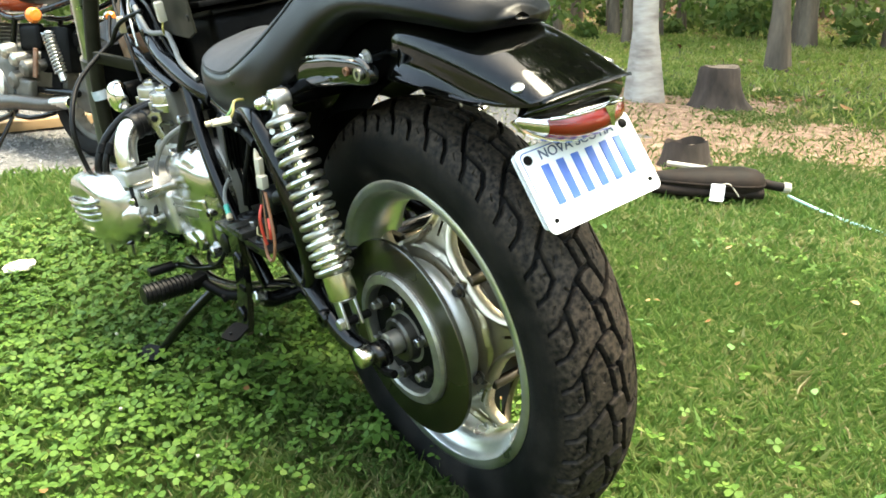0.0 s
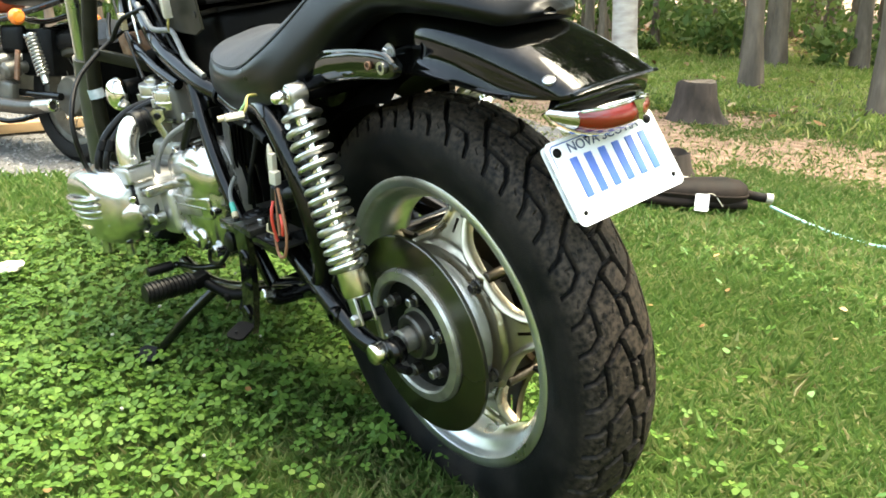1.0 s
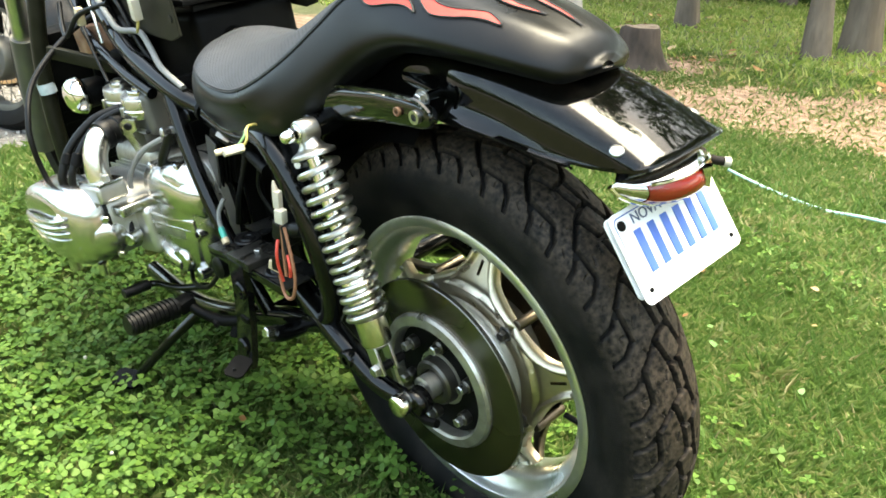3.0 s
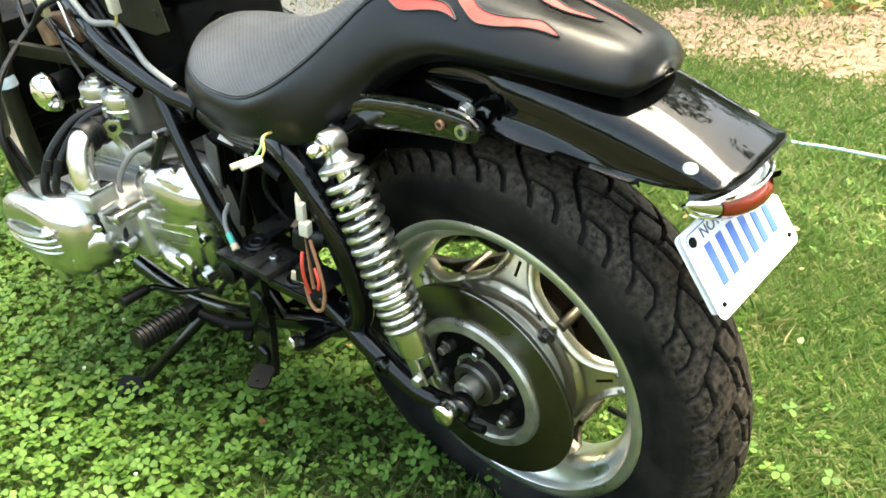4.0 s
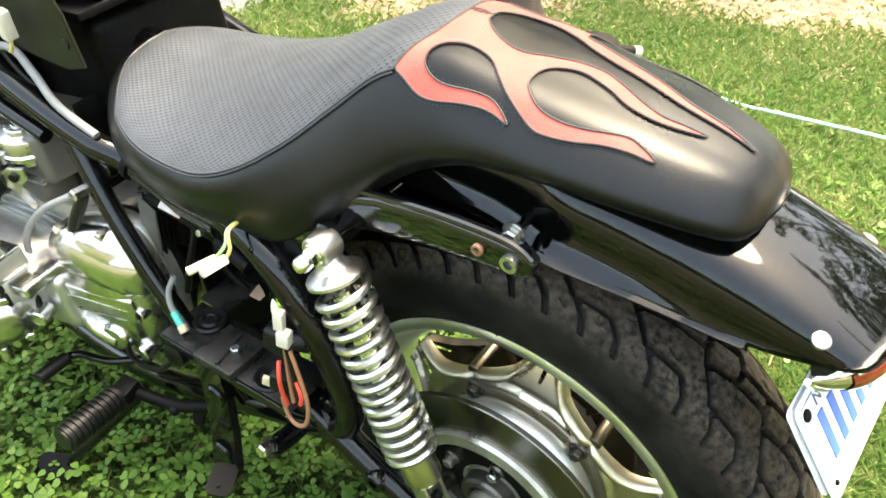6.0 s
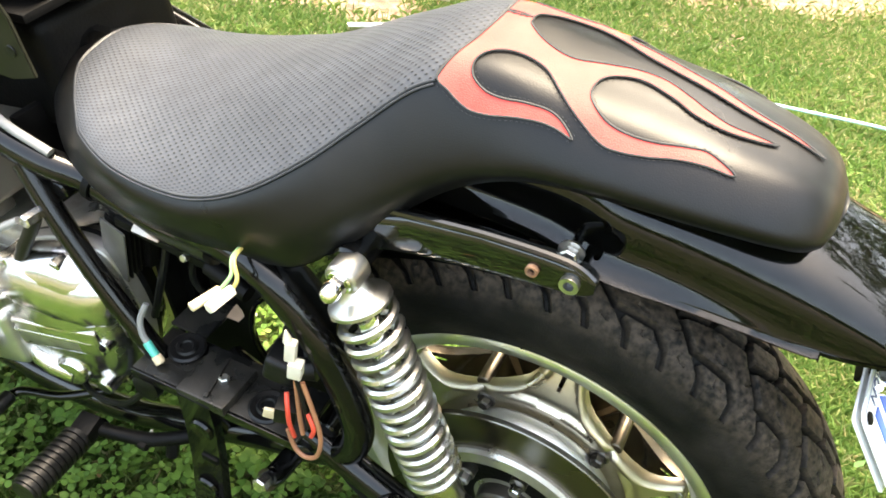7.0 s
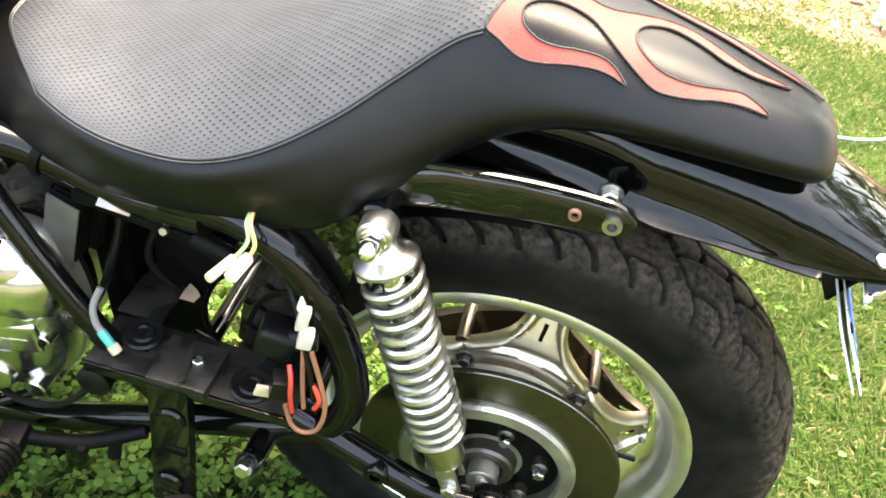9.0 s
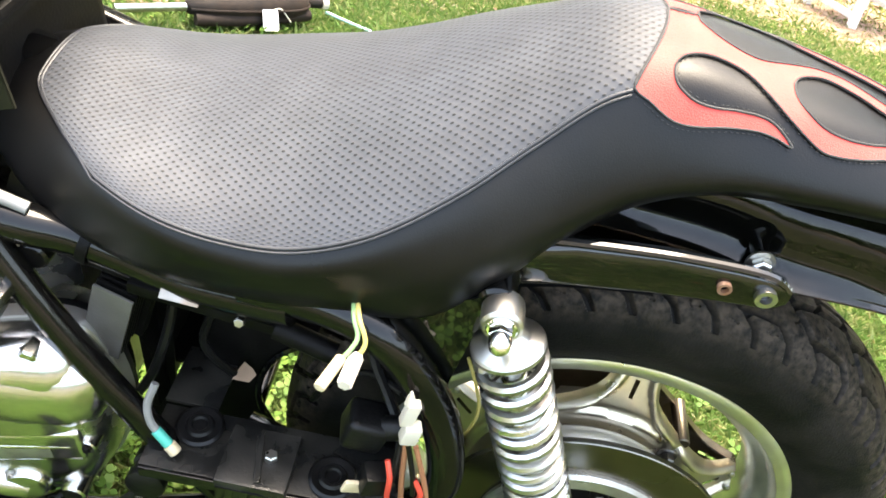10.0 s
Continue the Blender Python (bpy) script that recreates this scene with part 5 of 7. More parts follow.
part("arm_bolt", hexbolt((-0.563, -0.160, 0.190), (-0.563, -0.192, 0.190), 0.0085), polish, cover)

# cylinders and head: rounded castings with a ledge towards the rear cover
secs = []
for y, sx, sz in ((-0.10, 0.080, 0.052), (-0.17, 0.084, 0.055), (-0.175, 0.094, 0.060), (-0.205, 0.098, 0.063), (-0.25, 0.100, 0.064), (-0.262, 0.099, 0.063)):
    ring = []
    for k in range(36):
        a = 2 * math.pi * k / 36
        c, s = math.cos(a), math.sin(a)
        x, z = sx * math.copysign(abs(c) ** 0.5, c), sz * math.copysign(abs(s) ** 0.55, s)
        ring.append((-0.700 + 0.99 * x - 0.14 * z, y, 0.084 + 0.14 * x + 0.99 * z))
    secs.append(ring)
head = part("cylinder_head", loft(secs, True), cast_alloy, engine, "bare aluminium cylinder head", angle=45)
for k in range(6):
    part("cooling_fin", box((-0.690, -0.120 - 0.0105 * k, 0.080), (0.196, 0.003, 0.132), (0, -8, 0), 0.001), cast_alloy, head)
part("ledge", box((-0.606, -0.224, 0.122), (0.058, 0.062, 0.018), (0, -8, 8), 0.005, 3), polish, head)
part("cylinder_skirt", box((-0.600, -0.190, 0.075), (0.060, 0.060, 0.085), (0, -8, 8), 0.012, 3), cast_alloy, head)


def valve_ring(y, grow, dz=0.0, dx=0.0):
    pts = []
    for k in range(48):
        a = 2 * math.pi * k / 48
        c, s = math.cos(a), math.sin(a)
        x, z = 0.110 * grow * math.copysign(abs(c) ** 0.62, c) + dx, 0.074 * grow * math.copysign(abs(s) ** 0.66, s) + dz
        ca, sa = math.cos(radians(8)), math.sin(radians(8))
        pts.append((-0.716 + x * ca - z * sa, y, 0.084 + x * sa + z * ca))
    return pts


DOME = [(-0.266, 1.0, 0, 0), (-0.284, 1.0, 0, 0), (-0.297, 0.985, 0, -0.001), (-0.309, 0.945, 0.001, -0.004), (-0.319, 0.88, 0.003, -0.008), (-0.326, 0.79, 0.005, -0.012), (-0.331, 0.66, 0.007, -0.016), (-0.334, 0.46, 0.009, -0.02), (-0.335, 0.2, 0.01, -0.02)]
valve = part("valve_cover", loft([valve_ring(*d) for d in DOME], True), polish, head, "finned polished valve cover", angle=60)
part("gasket", loft([valve_ring(-0.2585, 1.03), valve_ring(-0.2600, 1.045), valve_ring(-0.2645, 1.045), valve_ring(-0.2665, 1.03)], True), rubber_part, head)
for k in range(5):
    z = 0.112 - 0.0125 * k
    y = -0.3425 + 0.0009 * k * k
    fin = spline([(-0.800 + 0.004 * k, y + 0.022, z - 0.020), (-0.775, y + 0.004, z - 0.012), (-0.73, y - 0.002, z - 0.004), (-0.68, y, z + 0.003), (-0.645, y + 0.008, z + 0.009), (-0.632, y + 0.020, z + 0.012)], 5)
    part("valve_fin", tube(fin, lambda t: 0.0048 if 0.05 < t < 0.95 else 0.0025, 8), polish, head)
for x, z, y in ((-0.655, 0.118, -0.328), (-0.792, 0.100, -0.316)):
    part("valve_bolt", lathe([(0.0, -0.004), (0.006, -0.004), (0.0085, 0.0), (0.0085, 0.02), (0.0, 0.02)], (x, y, z), (0, 1, 0), 14), steel, head)
    part("bolt_seat", lathe([(0.009, -0.003), (0.013, -0.002), (0.014, 0.004), (0.009, 0.004)], (x, y + 0.003, z), (0, 1, 0), 18, True), polish, head)
part("bottom_bolt", rod((-0.725, -0.305, 0.020), (-0.725, -0.306, -0.012), 0.010, 12), polish, head)
part("bottom_bolt", rod((-0.640, -0.285, 0.025), (-0.640, -0.286, 0.002), 0.008, 12), polish, head)
boss = part("end_cover", lathe([(0.0, 0.030), (0.016, 0.030), (0.023, 0.027), (0.027, 0.022), (0.034, 0.018), (0.038, 0.010), (0.040, -0.002), (0.042, -0.008), (0.042, -0.03), (0.0, -0.03)], (-0.628, -0.268, 0.077), (1, -0.45, 0), 36), polish, head, "round aluminium end cover")
part("end_arc", tube([(-0.640 + 0.004, -0.272 + 0.046 * math.cos(radians(a)) * 0.9, 0.077 + 0.046 * math.sin(radians(a))) for a in range(70, 215, 8)], 0.005, 8), polish, head)
for a in (75, 190, 300):
    y, z = 0.037 * math.cos(radians(a)), 0.037 * math.sin(radians(a))
    part("end_bolt", hexbolt((-0.630 + 0.4 * y, -0.268 + 0.9 * y, 0.077 + z), (-0.606 + 0.4 * y, -0.279 + 0.9 * y, 0.077 + z), 0.0065), polish, head)
part("side_plug", rod((-0.600, -0.225, 0.070), (-0.590, -0.248, 0.070), 0.012, 16), polish, head)

# intake: elbow pipe, rubber joint, carburettors
pipe_chrome = material("pipe_chrome", (0.74, 0.72, 0.66), 0.20, 1.0, vary=0.06, rough_vary=0.08, second=(0.55, 0.50, 0.40), second_scale=14)
elbow = part("intake_pipe", tube(spline([(-0.630, -0.250, 0.150), (-0.634, -0.250, 0.180), (-0.641, -0.244, 0.208), (-0.649, -0.230, 0.228), (-0.654, -0.220, 0.232)], 8), 0.0195, 22), pipe_chrome, engine, "curved bright intake pipe")
part("flange", box((-0.630, -0.250, 0.152), (0.064, 0.052, 0.030), (0, -8, 8), 0.007, 3), cast_alloy, elbow)
part("flange_plate", box((-0.631, -0.250, 0.169), (0.070, 0.044, 0.005), (0, -8, 8), 0.002), polish, elbow)
for dx in (-0.028, 0.028):
    part("flange_nut", hexbolt((-0.631 + dx, -0.250, 0.170 + 0.14 * dx), (-0.633 + dx, -0.250, 0.182 + 0.14 * dx), 0.0062), steel, elbow)
part("rubber_joint", lathe([(0.019, -0.004), (0.0230, -0.004), (0.0245, 0.0), (0.0245, 0.010), (0.0220, 0.012), (0.0220, 0.024), (0.0245, 0.026), (0.0245, 0.040), (0.02, 0.044)], (-0.654, -0.221, 0.232), (-0.25, 0.95, 0.05), 24), rubber_part, elbow)
part("lever_bracket", plate_from([(-0.030, 0.016), (-0.012, 0.010), (0.004, 0.020), (0.022, 0.018), (0.022, 0.002), (0.012, -0.006), (0.024, -0.036), (0.020, -0.044), (0.012, -0.042), (-0.002, -0.010), (-0.018, 0.002)], 0.005, Matrix(((0.80, 0, -0.6, -0.632), (0.6, 0, 0.80, -0.190), (0, 1, 0, 0.236), (0, 0, 0, 1))), 0.0012), polish, elbow)
part("lever_hole", rod((-0.624, -0.188, 0.243), (-0.630, -0.178, 0.243), 0.0062, 14), rubber_part, elbow)
carbs = part("carburettor_bank", box((-0.68, -0.100, 0.245), (0.17, 0.12, 0.070), (0, -10, 0), 0.012, 3), dull_alloy, engine, "bank of tarnished carburettors")
for x, y, z, s in ((-0.640, -0.150, 0.252, 1.0), (-0.703, -0.153, 0.255, 0.95), (-0.640, 0.02, 0.260, 1.0), (-0.708, 0.02, 0.255, 1.0)):
    part("carburettor_cap", lathe([(0.0, 0.0), (0.029 * s, 0.0), (0.029 * s, 0.008), (0.033 * s, 0.009), (0.033 * s, 0.014), (0.030 * s, 0.016), (0.030 * s, 0.031), (0.0285 * s, 0.034), (0.019 * s, 0.036), (0.0175 * s, 0.0365), (0.017 * s, 0.042), (0.0155 * s, 0.0435), (0.009 * s, 0.044), (0.0085 * s, 0.047), (0.0, 0.0475)], (x, y, z), (0.06, 0.0, 1), 32), worn_chrome, carbs, angle=30)
    for a in (30, 150, 270):
        part("cap_screw", rod((x + 0.0315 * math.cos(radians(a)), y + 0.0315 * math.sin(radians(a)), z + 0.004), (x + 0.0315 * math.cos(radians(a)), y + 0.0315 * math.sin(radians(a)), z + 0.019), 0.004, 8), steel, carbs)
part("linkage", tube([(-0.78, -0.165, 0.226), (-0.69, -0.172, 0.226), (-0.60, -0.165, 0.233)], 0.004, 8), steel, carbs)
part("float_bowl", box((-0.645, -0.14, 0.205), (0.05, 0.05, 0.04), (0, -8, 0), 0.008), dull_alloy, carbs)
horn = part("horn", lathe([(0.0, -0.016), (0.012, -0.015), (0.024, -0.010), (0.031, -0.002), (0.034, 0.008), (0.034, 0.012), (0.028, 0.02), (0.0, 0.03)], (-0.815, -0.196, 0.259), (0.05, 1.0, 0.05), 32), chrome, engine, "round chrome horn")
part("horn_body", rod((-0.815, -0.178, 0.259), (-0.815, -0.140, 0.259), 0.026, 20), dull_black, horn)

# dark masses between and behind the carburettors
airbox = part("air_box", box((-0.70, 0.030, 0.325), (0.30, 0.19, 0.13), (0, -8, 0), 0.02, 3), dull_black, bike, "black plastic air box")
part("air_box_lid", box((-0.705, 0.030, 0.393), (0.27, 0.17, 0.012), (0, -8, 0), 0.005), rubber_part, airbox)
part("intake_horn", tube([(-0.56, -0.03, 0.27), (-0.50, -0.03, 0.25)], 0.035, 18), rubber_part, airbox)
part("rear_panel", box((-0.585, 0.0, 0.230), (0.012, 0.20, 0.16), (0, -6, 0), 0.004), dull_black, airbox)
part("side_panel", box((-0.83, -0.075, 0.30), (0.22, 0.008, 0.24), (0, -6, -6), 0.003), dull_black, airbox)
part("front_panel", box((-0.93, 0.02, 0.30), (0.010, 0.26, 0.34), (0, 6, 0), 0.003), dull_black, airbox)

# hoses and cables round the engine
for name, pts, r, mat in (
        ("coolant_hose", [(-0.690, -0.292, 0.140), (-0.692, -0.288, 0.175), (-0.695, -0.262, 0.215), (-0.690, -0.215, 0.250), (-0.675, -0.17, 0.262)], 0.0072, rubber_part),
        ("plug_lead", [(-0.672, -0.285, 0.145), (-0.672, -0.278, 0.180), (-0.675, -0.252, 0.215), (-0.672, -0.210, 0.250), (-0.655, -0.17, 0.264)], 0.0062, rubber_part),
        ("breather_hose", [(-0.620, -0.208, 0.122), (-0.622, -0.208, 0.150), (-0.612, -0.200, 0.180), (-0.585, -0.185, 0.212), (-0.545, -0.165, 0.236)], 0.0046, grey_sheath),
        ("breather_end", [(-0.596, -0.235, 0.060), (-0.606, -0.232, 0.090), (-0.619, -0.212, 0.124)], 0.0062, rubber_part),
        ("clutch_cable", [(-0.80, -0.10, 0.40), (-0.826, -0.17, 0.364), (-0.800, -0.255, 0.310), (-0.762, -0.295, 0.255), (-0.748, -0.304, 0.205), (-0.750, -0.298, 0.150)], 0.0048, rubber_part),
        ("wire_loom", [(-0.760, -0.13, 0.425), (-0.700, -0.140, 0.400), (-0.673, -0.139, 0.385), (-0.638, -0.122, 0.382), (-0.600, -0.126, 0.362), (-0.555, -0.135, 0.340), (-0.50, -0.132, 0.318)], 0.0050, grey_sheath),
        ("wire_loom", [(-0.86, -0.10, 0.44), (-0.70, -0.125, 0.43), (-0.64, -0.125, 0.36), (-0.60, -0.12, 0.33)], 0.0035, rubber_part),
        ("wire_loom", [(-0.92, -0.14, 0.40), (-0.86, -0.165, 0.375), (-0.82, -0.175, 0.362), (-0.78, -0.16, 0.40), (-0.72, -0.13, 0.42)], 0.0045, rubber_part),
        ("throttle_cable", [(-1.1, 0.0, 0.56), (-0.92, -0.12, 0.45), (-0.80, -0.15, 0.36), (-0.70, -0.17, 0.30)], 0.003, rubber_part),
        ("throttle_cable", [(-0.90, -0.08, 0.46), (-0.80, -0.13, 0.43), (-0.74, -0.15, 0.40), (-0.72, -0.155, 0.36)], 0.0025, steel)):
    part(name, tube(spline(pts, 8), r, 10), mat, engine)
for k, (a, b) in enumerate((((-0.690, -0.278, 0.190), (-0.694, -0.268, 0.206)), ((-0.672, -0.270, 0.190), (-0.675, -0.258, 0.208)), ((-0.613, -0.222, 0.105), (-0.617, -0.217, 0.113)))):
    part("hose_band", rod(a, b, 0.0092 if k < 2 else 0.0072, 14), dull_black if k < 2 else grey_sheath, engine)
conn2 = part("plug_connector", box((-0.602, -0.134, 0.425), (0.014, 0.014, 0.034), (4, 8, 0), 0.002), white_plastic, engine, "off-white plug connector")
part("plug_wire", tube(spline([(-0.602, -0.134, 0.408), (-0.606, -0.136, 0.395), (-0.625, -0.130, 0.385)], 5), 0.0022, 6), yellow_wire, engine)

# -------- front of the frame: down tubes, radiator, bare tank shell, fork
for s in (-1, 1):
    part("down_tube", tube(spline([(-0.96, s * 0.150, 0.47), (-0.985, s * 0.175, 0.33), (-0.995, s * 0.188, 0.20), (-0.99, s * 0.190, 0.05), (-0.95, s * 0.18, -0.05)], 6), 0.0155, 14), olive_paint, frame_part)
part("sticker", lathe([(0.0160, -0.010), (0.0163, -0.010), (0.0163, 0.010), (0.0160, 0.010)], (-0.992, -0.1855, 0.240), (-0.05, -0.07, 1), 20, True), pale_label, frame_part)
part("bar", box((-0.77, -0.168, 0.325), (0.155, 0.012, 0.022), (0, 12, 33), 0.003), olive_paint, frame_part)
part("bar_clamp", box((-0.715, -0.138, 0.325), (0.022, 0.020, 0.040), (0, 12, 33), 0.004), dull_black, frame_part)
rad = part("radiator", box((-1.05, 0.0, 0.16), (0.045, 0.34, 0.36), (0, 8, 0), 0.006), dull_black, bike, "black radiator behind the front forks")
for k in range(14):
    part("radiator_fin", box((-1.026 + 0.0, 0.0, 0.005 + 0.024 * k), (0.004, 0.32, 0.004), (0, 8, 0), 0.0), dull_black, rad)
# open tank shell ahead of the seat: two side plates over a black floor
shell = part("tank_shell", box((-0.73, 0.02, 0.418), (0.40, 0.22, 0.010), (0, -4, 0), 0.003), dull_black, bike, "bare black inner tank shell, open on top")
side_pts = [(-0.505, 0.392), (-0.540, 0.380), (-0.660, 0.380), (-0.700, 0.430), (-0.720, 0.520), (-0.62, 0.560), (-0.555, 0.520), (-0.515, 0.450)]
part("side_plate", plate_from(side_pts, 0.004, Matrix(((1, 0, 0, 0), (0, 0, -1, -0.112), (0, 1, 0, 0), (0, 0, 0, 1))), 0.001), olive_paint, shell, "dark olive side plate")
part("side_plate", plate_from(side_pts, 0.004, Matrix(((1, 0, 0, 0), (0, 0, -1, 0.140), (0, 1, 0, 0), (0, 0, 0, 1))), 0.001), olive_paint, shell)
for x, z in ((-0.525, 0.415), (-0.545, 0.470)):
    part("plate_hole", rod((x, -0.1155, z), (x, -0.1175, z), 0.006, 14), rubber_part, shell)
part("tank_floor_pan", loft([[(x, 0.015 + w * math.sin(a), z - h * math.cos(a)) for a in np.linspace(-1.5, 1.5, 17)] for x, w, z, h in ((-0.535, 0.085, 0.470, 0.055), (-0.62, 0.11, 0.485, 0.070), (-0.80, 0.12, 0.50, 0.075), (-1.0, 0.10, 0.52, 0.07))], False), dull_black, shell)
part("front_wall", box((-0.90, 0.015, 0.50), (0.01, 0.24, 0.20), (0, 0, 0), 0.003), dull_black, shell)
part("stay_rod", tube([(-0.575, -0.06, 0.475), (-0.535, 0.0, 0.448)], 0.006, 10), grey_sheath, shell)
part("coil", rod((-0.76, -0.10, 0.375), (-0.69, -0.11, 0.355), 0.017, 16), rubber_part, bike, "black ignition coil")
part("coil_tower", box((-0.790, -0.155, 0.395), (0.014, 0.012, 0.030), (0, 8, 0), 0.002), tan_plastic, bike)
part("rust_box", box((-0.83, -0.12, 0.345), (0.09, 0.03, 0.05), (0, -8, 20), 0.006), rust, bike)
for s in (-1, 1):
    fork = part("fork_leg", tube([(-1.22, s * 0.105, 0.62), (-1.40, s * 0.105, 0.10)], 0.021, 16), worn_chrome, bike)
    part("fork_slider", tube([(-1.34, s * 0.105, 0.27), (-1.45, s * 0.105, -0.02)], 0.028, 16), dull_alloy, fork)
fw = part("front_wheel", lathe([(0.245, -0.03), (0.225, -0.03), (0.22, 0.0), (0.225, 0.03), (0.245, 0.03), (0.235, 0.0)], (-1.45, 0, 0.02), (0, 1, 0), 64, True), dull_alloy, bike, "front wheel")
part("front_tyre", lathe([(0.24, -0.045), (0.285, -0.05), (0.315, -0.025), (0.322, 0.0), (0.315, 0.025), (0.285, 0.05), (0.24, 0.045)], (-1.45, 0, 0.02), (0, 1, 0), 72), rubber, fw)
part("front_hub", rod((-1.45, -0.06, 0.02), (-1.45, 0.06, 0.02), 0.05, 24), dull_alloy, fw)
for k in range(5):
    a = radians(72 * k + 10)
    part("front_spoke", tube([(-1.45 + 0.045 * math.cos(a), 0, 0.02 + 0.045 * math.sin(a)), (-1.45 + 0.228 * math.cos(a), 0, 0.02 + 0.228 * math.sin(a))], 0.014, 10), dull_alloy, fw)

# ---------------------------------------------------------------- ground
def zone(x, y):
    """How much of the ground is bare earth and how much is gravel, 0 to 1 each."""
    n1 = noise.noise((x * 0.9, y * 0.9, 1.7)) + 0.5 * noise.noise((x * 2.6, y * 2.6, 8.3))
    near, far = 2.55 + 0.42 * (x + 1.0), 5.3 + 0.42 * (x + 2.0)
    band = min((y - near) / 0.5, (far - y) / 0.7)
    dirt = max(0.0, min(1.0, 0.42 + band * 0.5 + 1.0 * n1)) if band > -1.2 else 0.0
    wood = max(0.0, min(1.0, (math.hypot(x + 1, y) - 11.5 + 2 * n1) / 3))
    dirt = max(dirt, wood * 0.8)
    edge = -2.30 + 0.10 * (y + 0.2) - x
    gravel = max(0.0, min(1.0, edge / 0.12 + 0.6 * n1)) if -4.5 < y < 3.0 + 0.3 * n1 and x > -9 else 0.0
    # unseen gravel added behind the lens, so the metal reflects neutral grey
    gravel = max(gravel, max(0.0, min(1.0, (-3.3 - y + 0.3 * n1) / 0.3)) if y > -8 else 0.0)
    return dirt, gravel


def axis_steps(near, far, fine, coarse, c):
    a = list(np.arange(c - near, c + near + 1e-6, fine))
    out = []
    s = fine
    x = a[-1]
    while x < far:
        s = min(s * 1.18, coarse)
        x += s
        out.append(x)
    lo = [2 * c - v for v in out[::-1]]
    return lo + a + out


gx, gy = axis_steps(3.0, 90, 0.06, 6, -0.8), axis_steps(3.0, 90, 0.06, 6, 1.4)
verts, tint = [], []
for y in gy:
    for x in gx:
        d, g = zone(x, y)
        h = 0.006 * noise.noise((x * 6, y * 6, 0.4)) + 0.010 * noise.noise((x * 2.1, y * 2.1, 5.0))
        verts.append((x, y, ground_z(x, y) + h))
        tint.append((d, g))
n = len(gx)
faces = [(j * n + i, j * n + i + 1, (j + 1) * n + i + 1, (j + 1) * n + i) for j in range(len(gy) - 1) for i in range(n - 1)]


def ground_material():
    m = bpy.data.materials.new("lawn_soil")
    m.use_nodes = True
    nn, l = m.node_tree.nodes, m.node_tree.links
    b = nn["Principled BSDF"]
    tc = nn.new("ShaderNodeTexCoord")

    def noise_tex(scale, detail=5):
        t = nn.new("ShaderNodeTexNoise")
        t.inputs["Scale"].default_value, t.inputs["Detail"].default_value = scale, detail
        l.new(tc.outputs["Object"], t.inputs["Vector"])
        return t.outputs["Fac"]

    def ramp(fac, stops):
        r = nn.new("ShaderNodeValToRGB")
        while len(r.color_ramp.elements) < len(stops):
            r.color_ramp.elements.new(0.5)
        for e, (p, c) in zip(r.color_ramp.elements, stops):
            e.position, e.color = p, (*c, 1)
        l.new(fac, r.inputs[0])
        return r.outputs[0]

    def mix(f, a, c):
        k = nn.new("ShaderNodeMix")
        k.data_type = "RGBA"
        l.new(f, k.inputs["Factor"])
        l.new(a, k.inputs["A"])
        l.new(c, k.inputs["B"])
        return k.outputs["Result"]

    grass = ramp(noise_tex(26, 6), [(0.3, (0.050, 0.060, 0.026)), (0.5, (0.084, 0.094, 0.044)), (0.62, (0.110, 0.106, 0.058)), (0.75, (0.084, 0.092, 0.044))])
    dirt = ramp(noise_tex(14, 8), [(0.3, (0.125, 0.078, 0.052)), (0.5, (0.235, 0.152, 0.104)), (0.7, (0.36, 0.25, 0.18))])
    stone = ramp(noise_tex(55, 8), [(0.3, (0.075, 0.072, 0.068)), (0.5, (0.13, 0.125, 0.118)), (0.7, (0.20, 0.193, 0.182))])
    at = nn.new("ShaderNodeAttribute")
    at.attribute_name = "kind"
    sep = nn.new("ShaderNodeSeparateColor")
    l.new(at.outputs["Color"], sep.inputs[0])

    def broken(sock, scale):
        k = nn.new("ShaderNodeMath")
        k.operation = "ADD"
        l.new(sock, k.inputs[0])
        o = nn.new("ShaderNodeMapRange")
        o.inputs["To Min"].default_value, o.inputs["To Max"].default_value = -0.55, 0.55
        l.new(noise_tex(scale, 6), o.inputs["Value"])
        l.new(o.outputs[0], k.inputs[1])
        r = nn.new("ShaderNodeMapRange")
        r.inputs["From Min"].default_value, r.inputs["From Max"].default_value = 0.35, 0.65
        l.new(k.outputs[0], r.inputs["Value"])
        return r.outputs[0]

    col = mix(broken(sep.outputs[0], 9), grass, dirt)
    col = mix(broken(sep.outputs[1], 12), col, stone)
    l.new(col, b.inputs["Base Color"])
    b.inputs["Roughness"].default_value = 0.95
    b.inputs["Specular IOR Level"].default_value = 0.2
    bp = nn.new("ShaderNodeBump")
    bp.inputs["Strength"].default_value, bp.inputs["Distance"].default_value = 0.8, 0.02
    l.new(noise_tex(70, 8), bp.inputs["Height"])
    l.new(bp.outputs[0], b.inputs["Normal"])
    return m


ground = raw("ground", verts, faces, ground_material())
layer = ground.data.color_attributes.new("kind", "FLOAT_COLOR", "POINT")
for i, (d, g) in enumerate(tint):
    layer.data[i].color = (d, g, 0, 1)
tagged(ground, "sloping lawn with bare earth and a gravel edge", "ground", kind="structure")


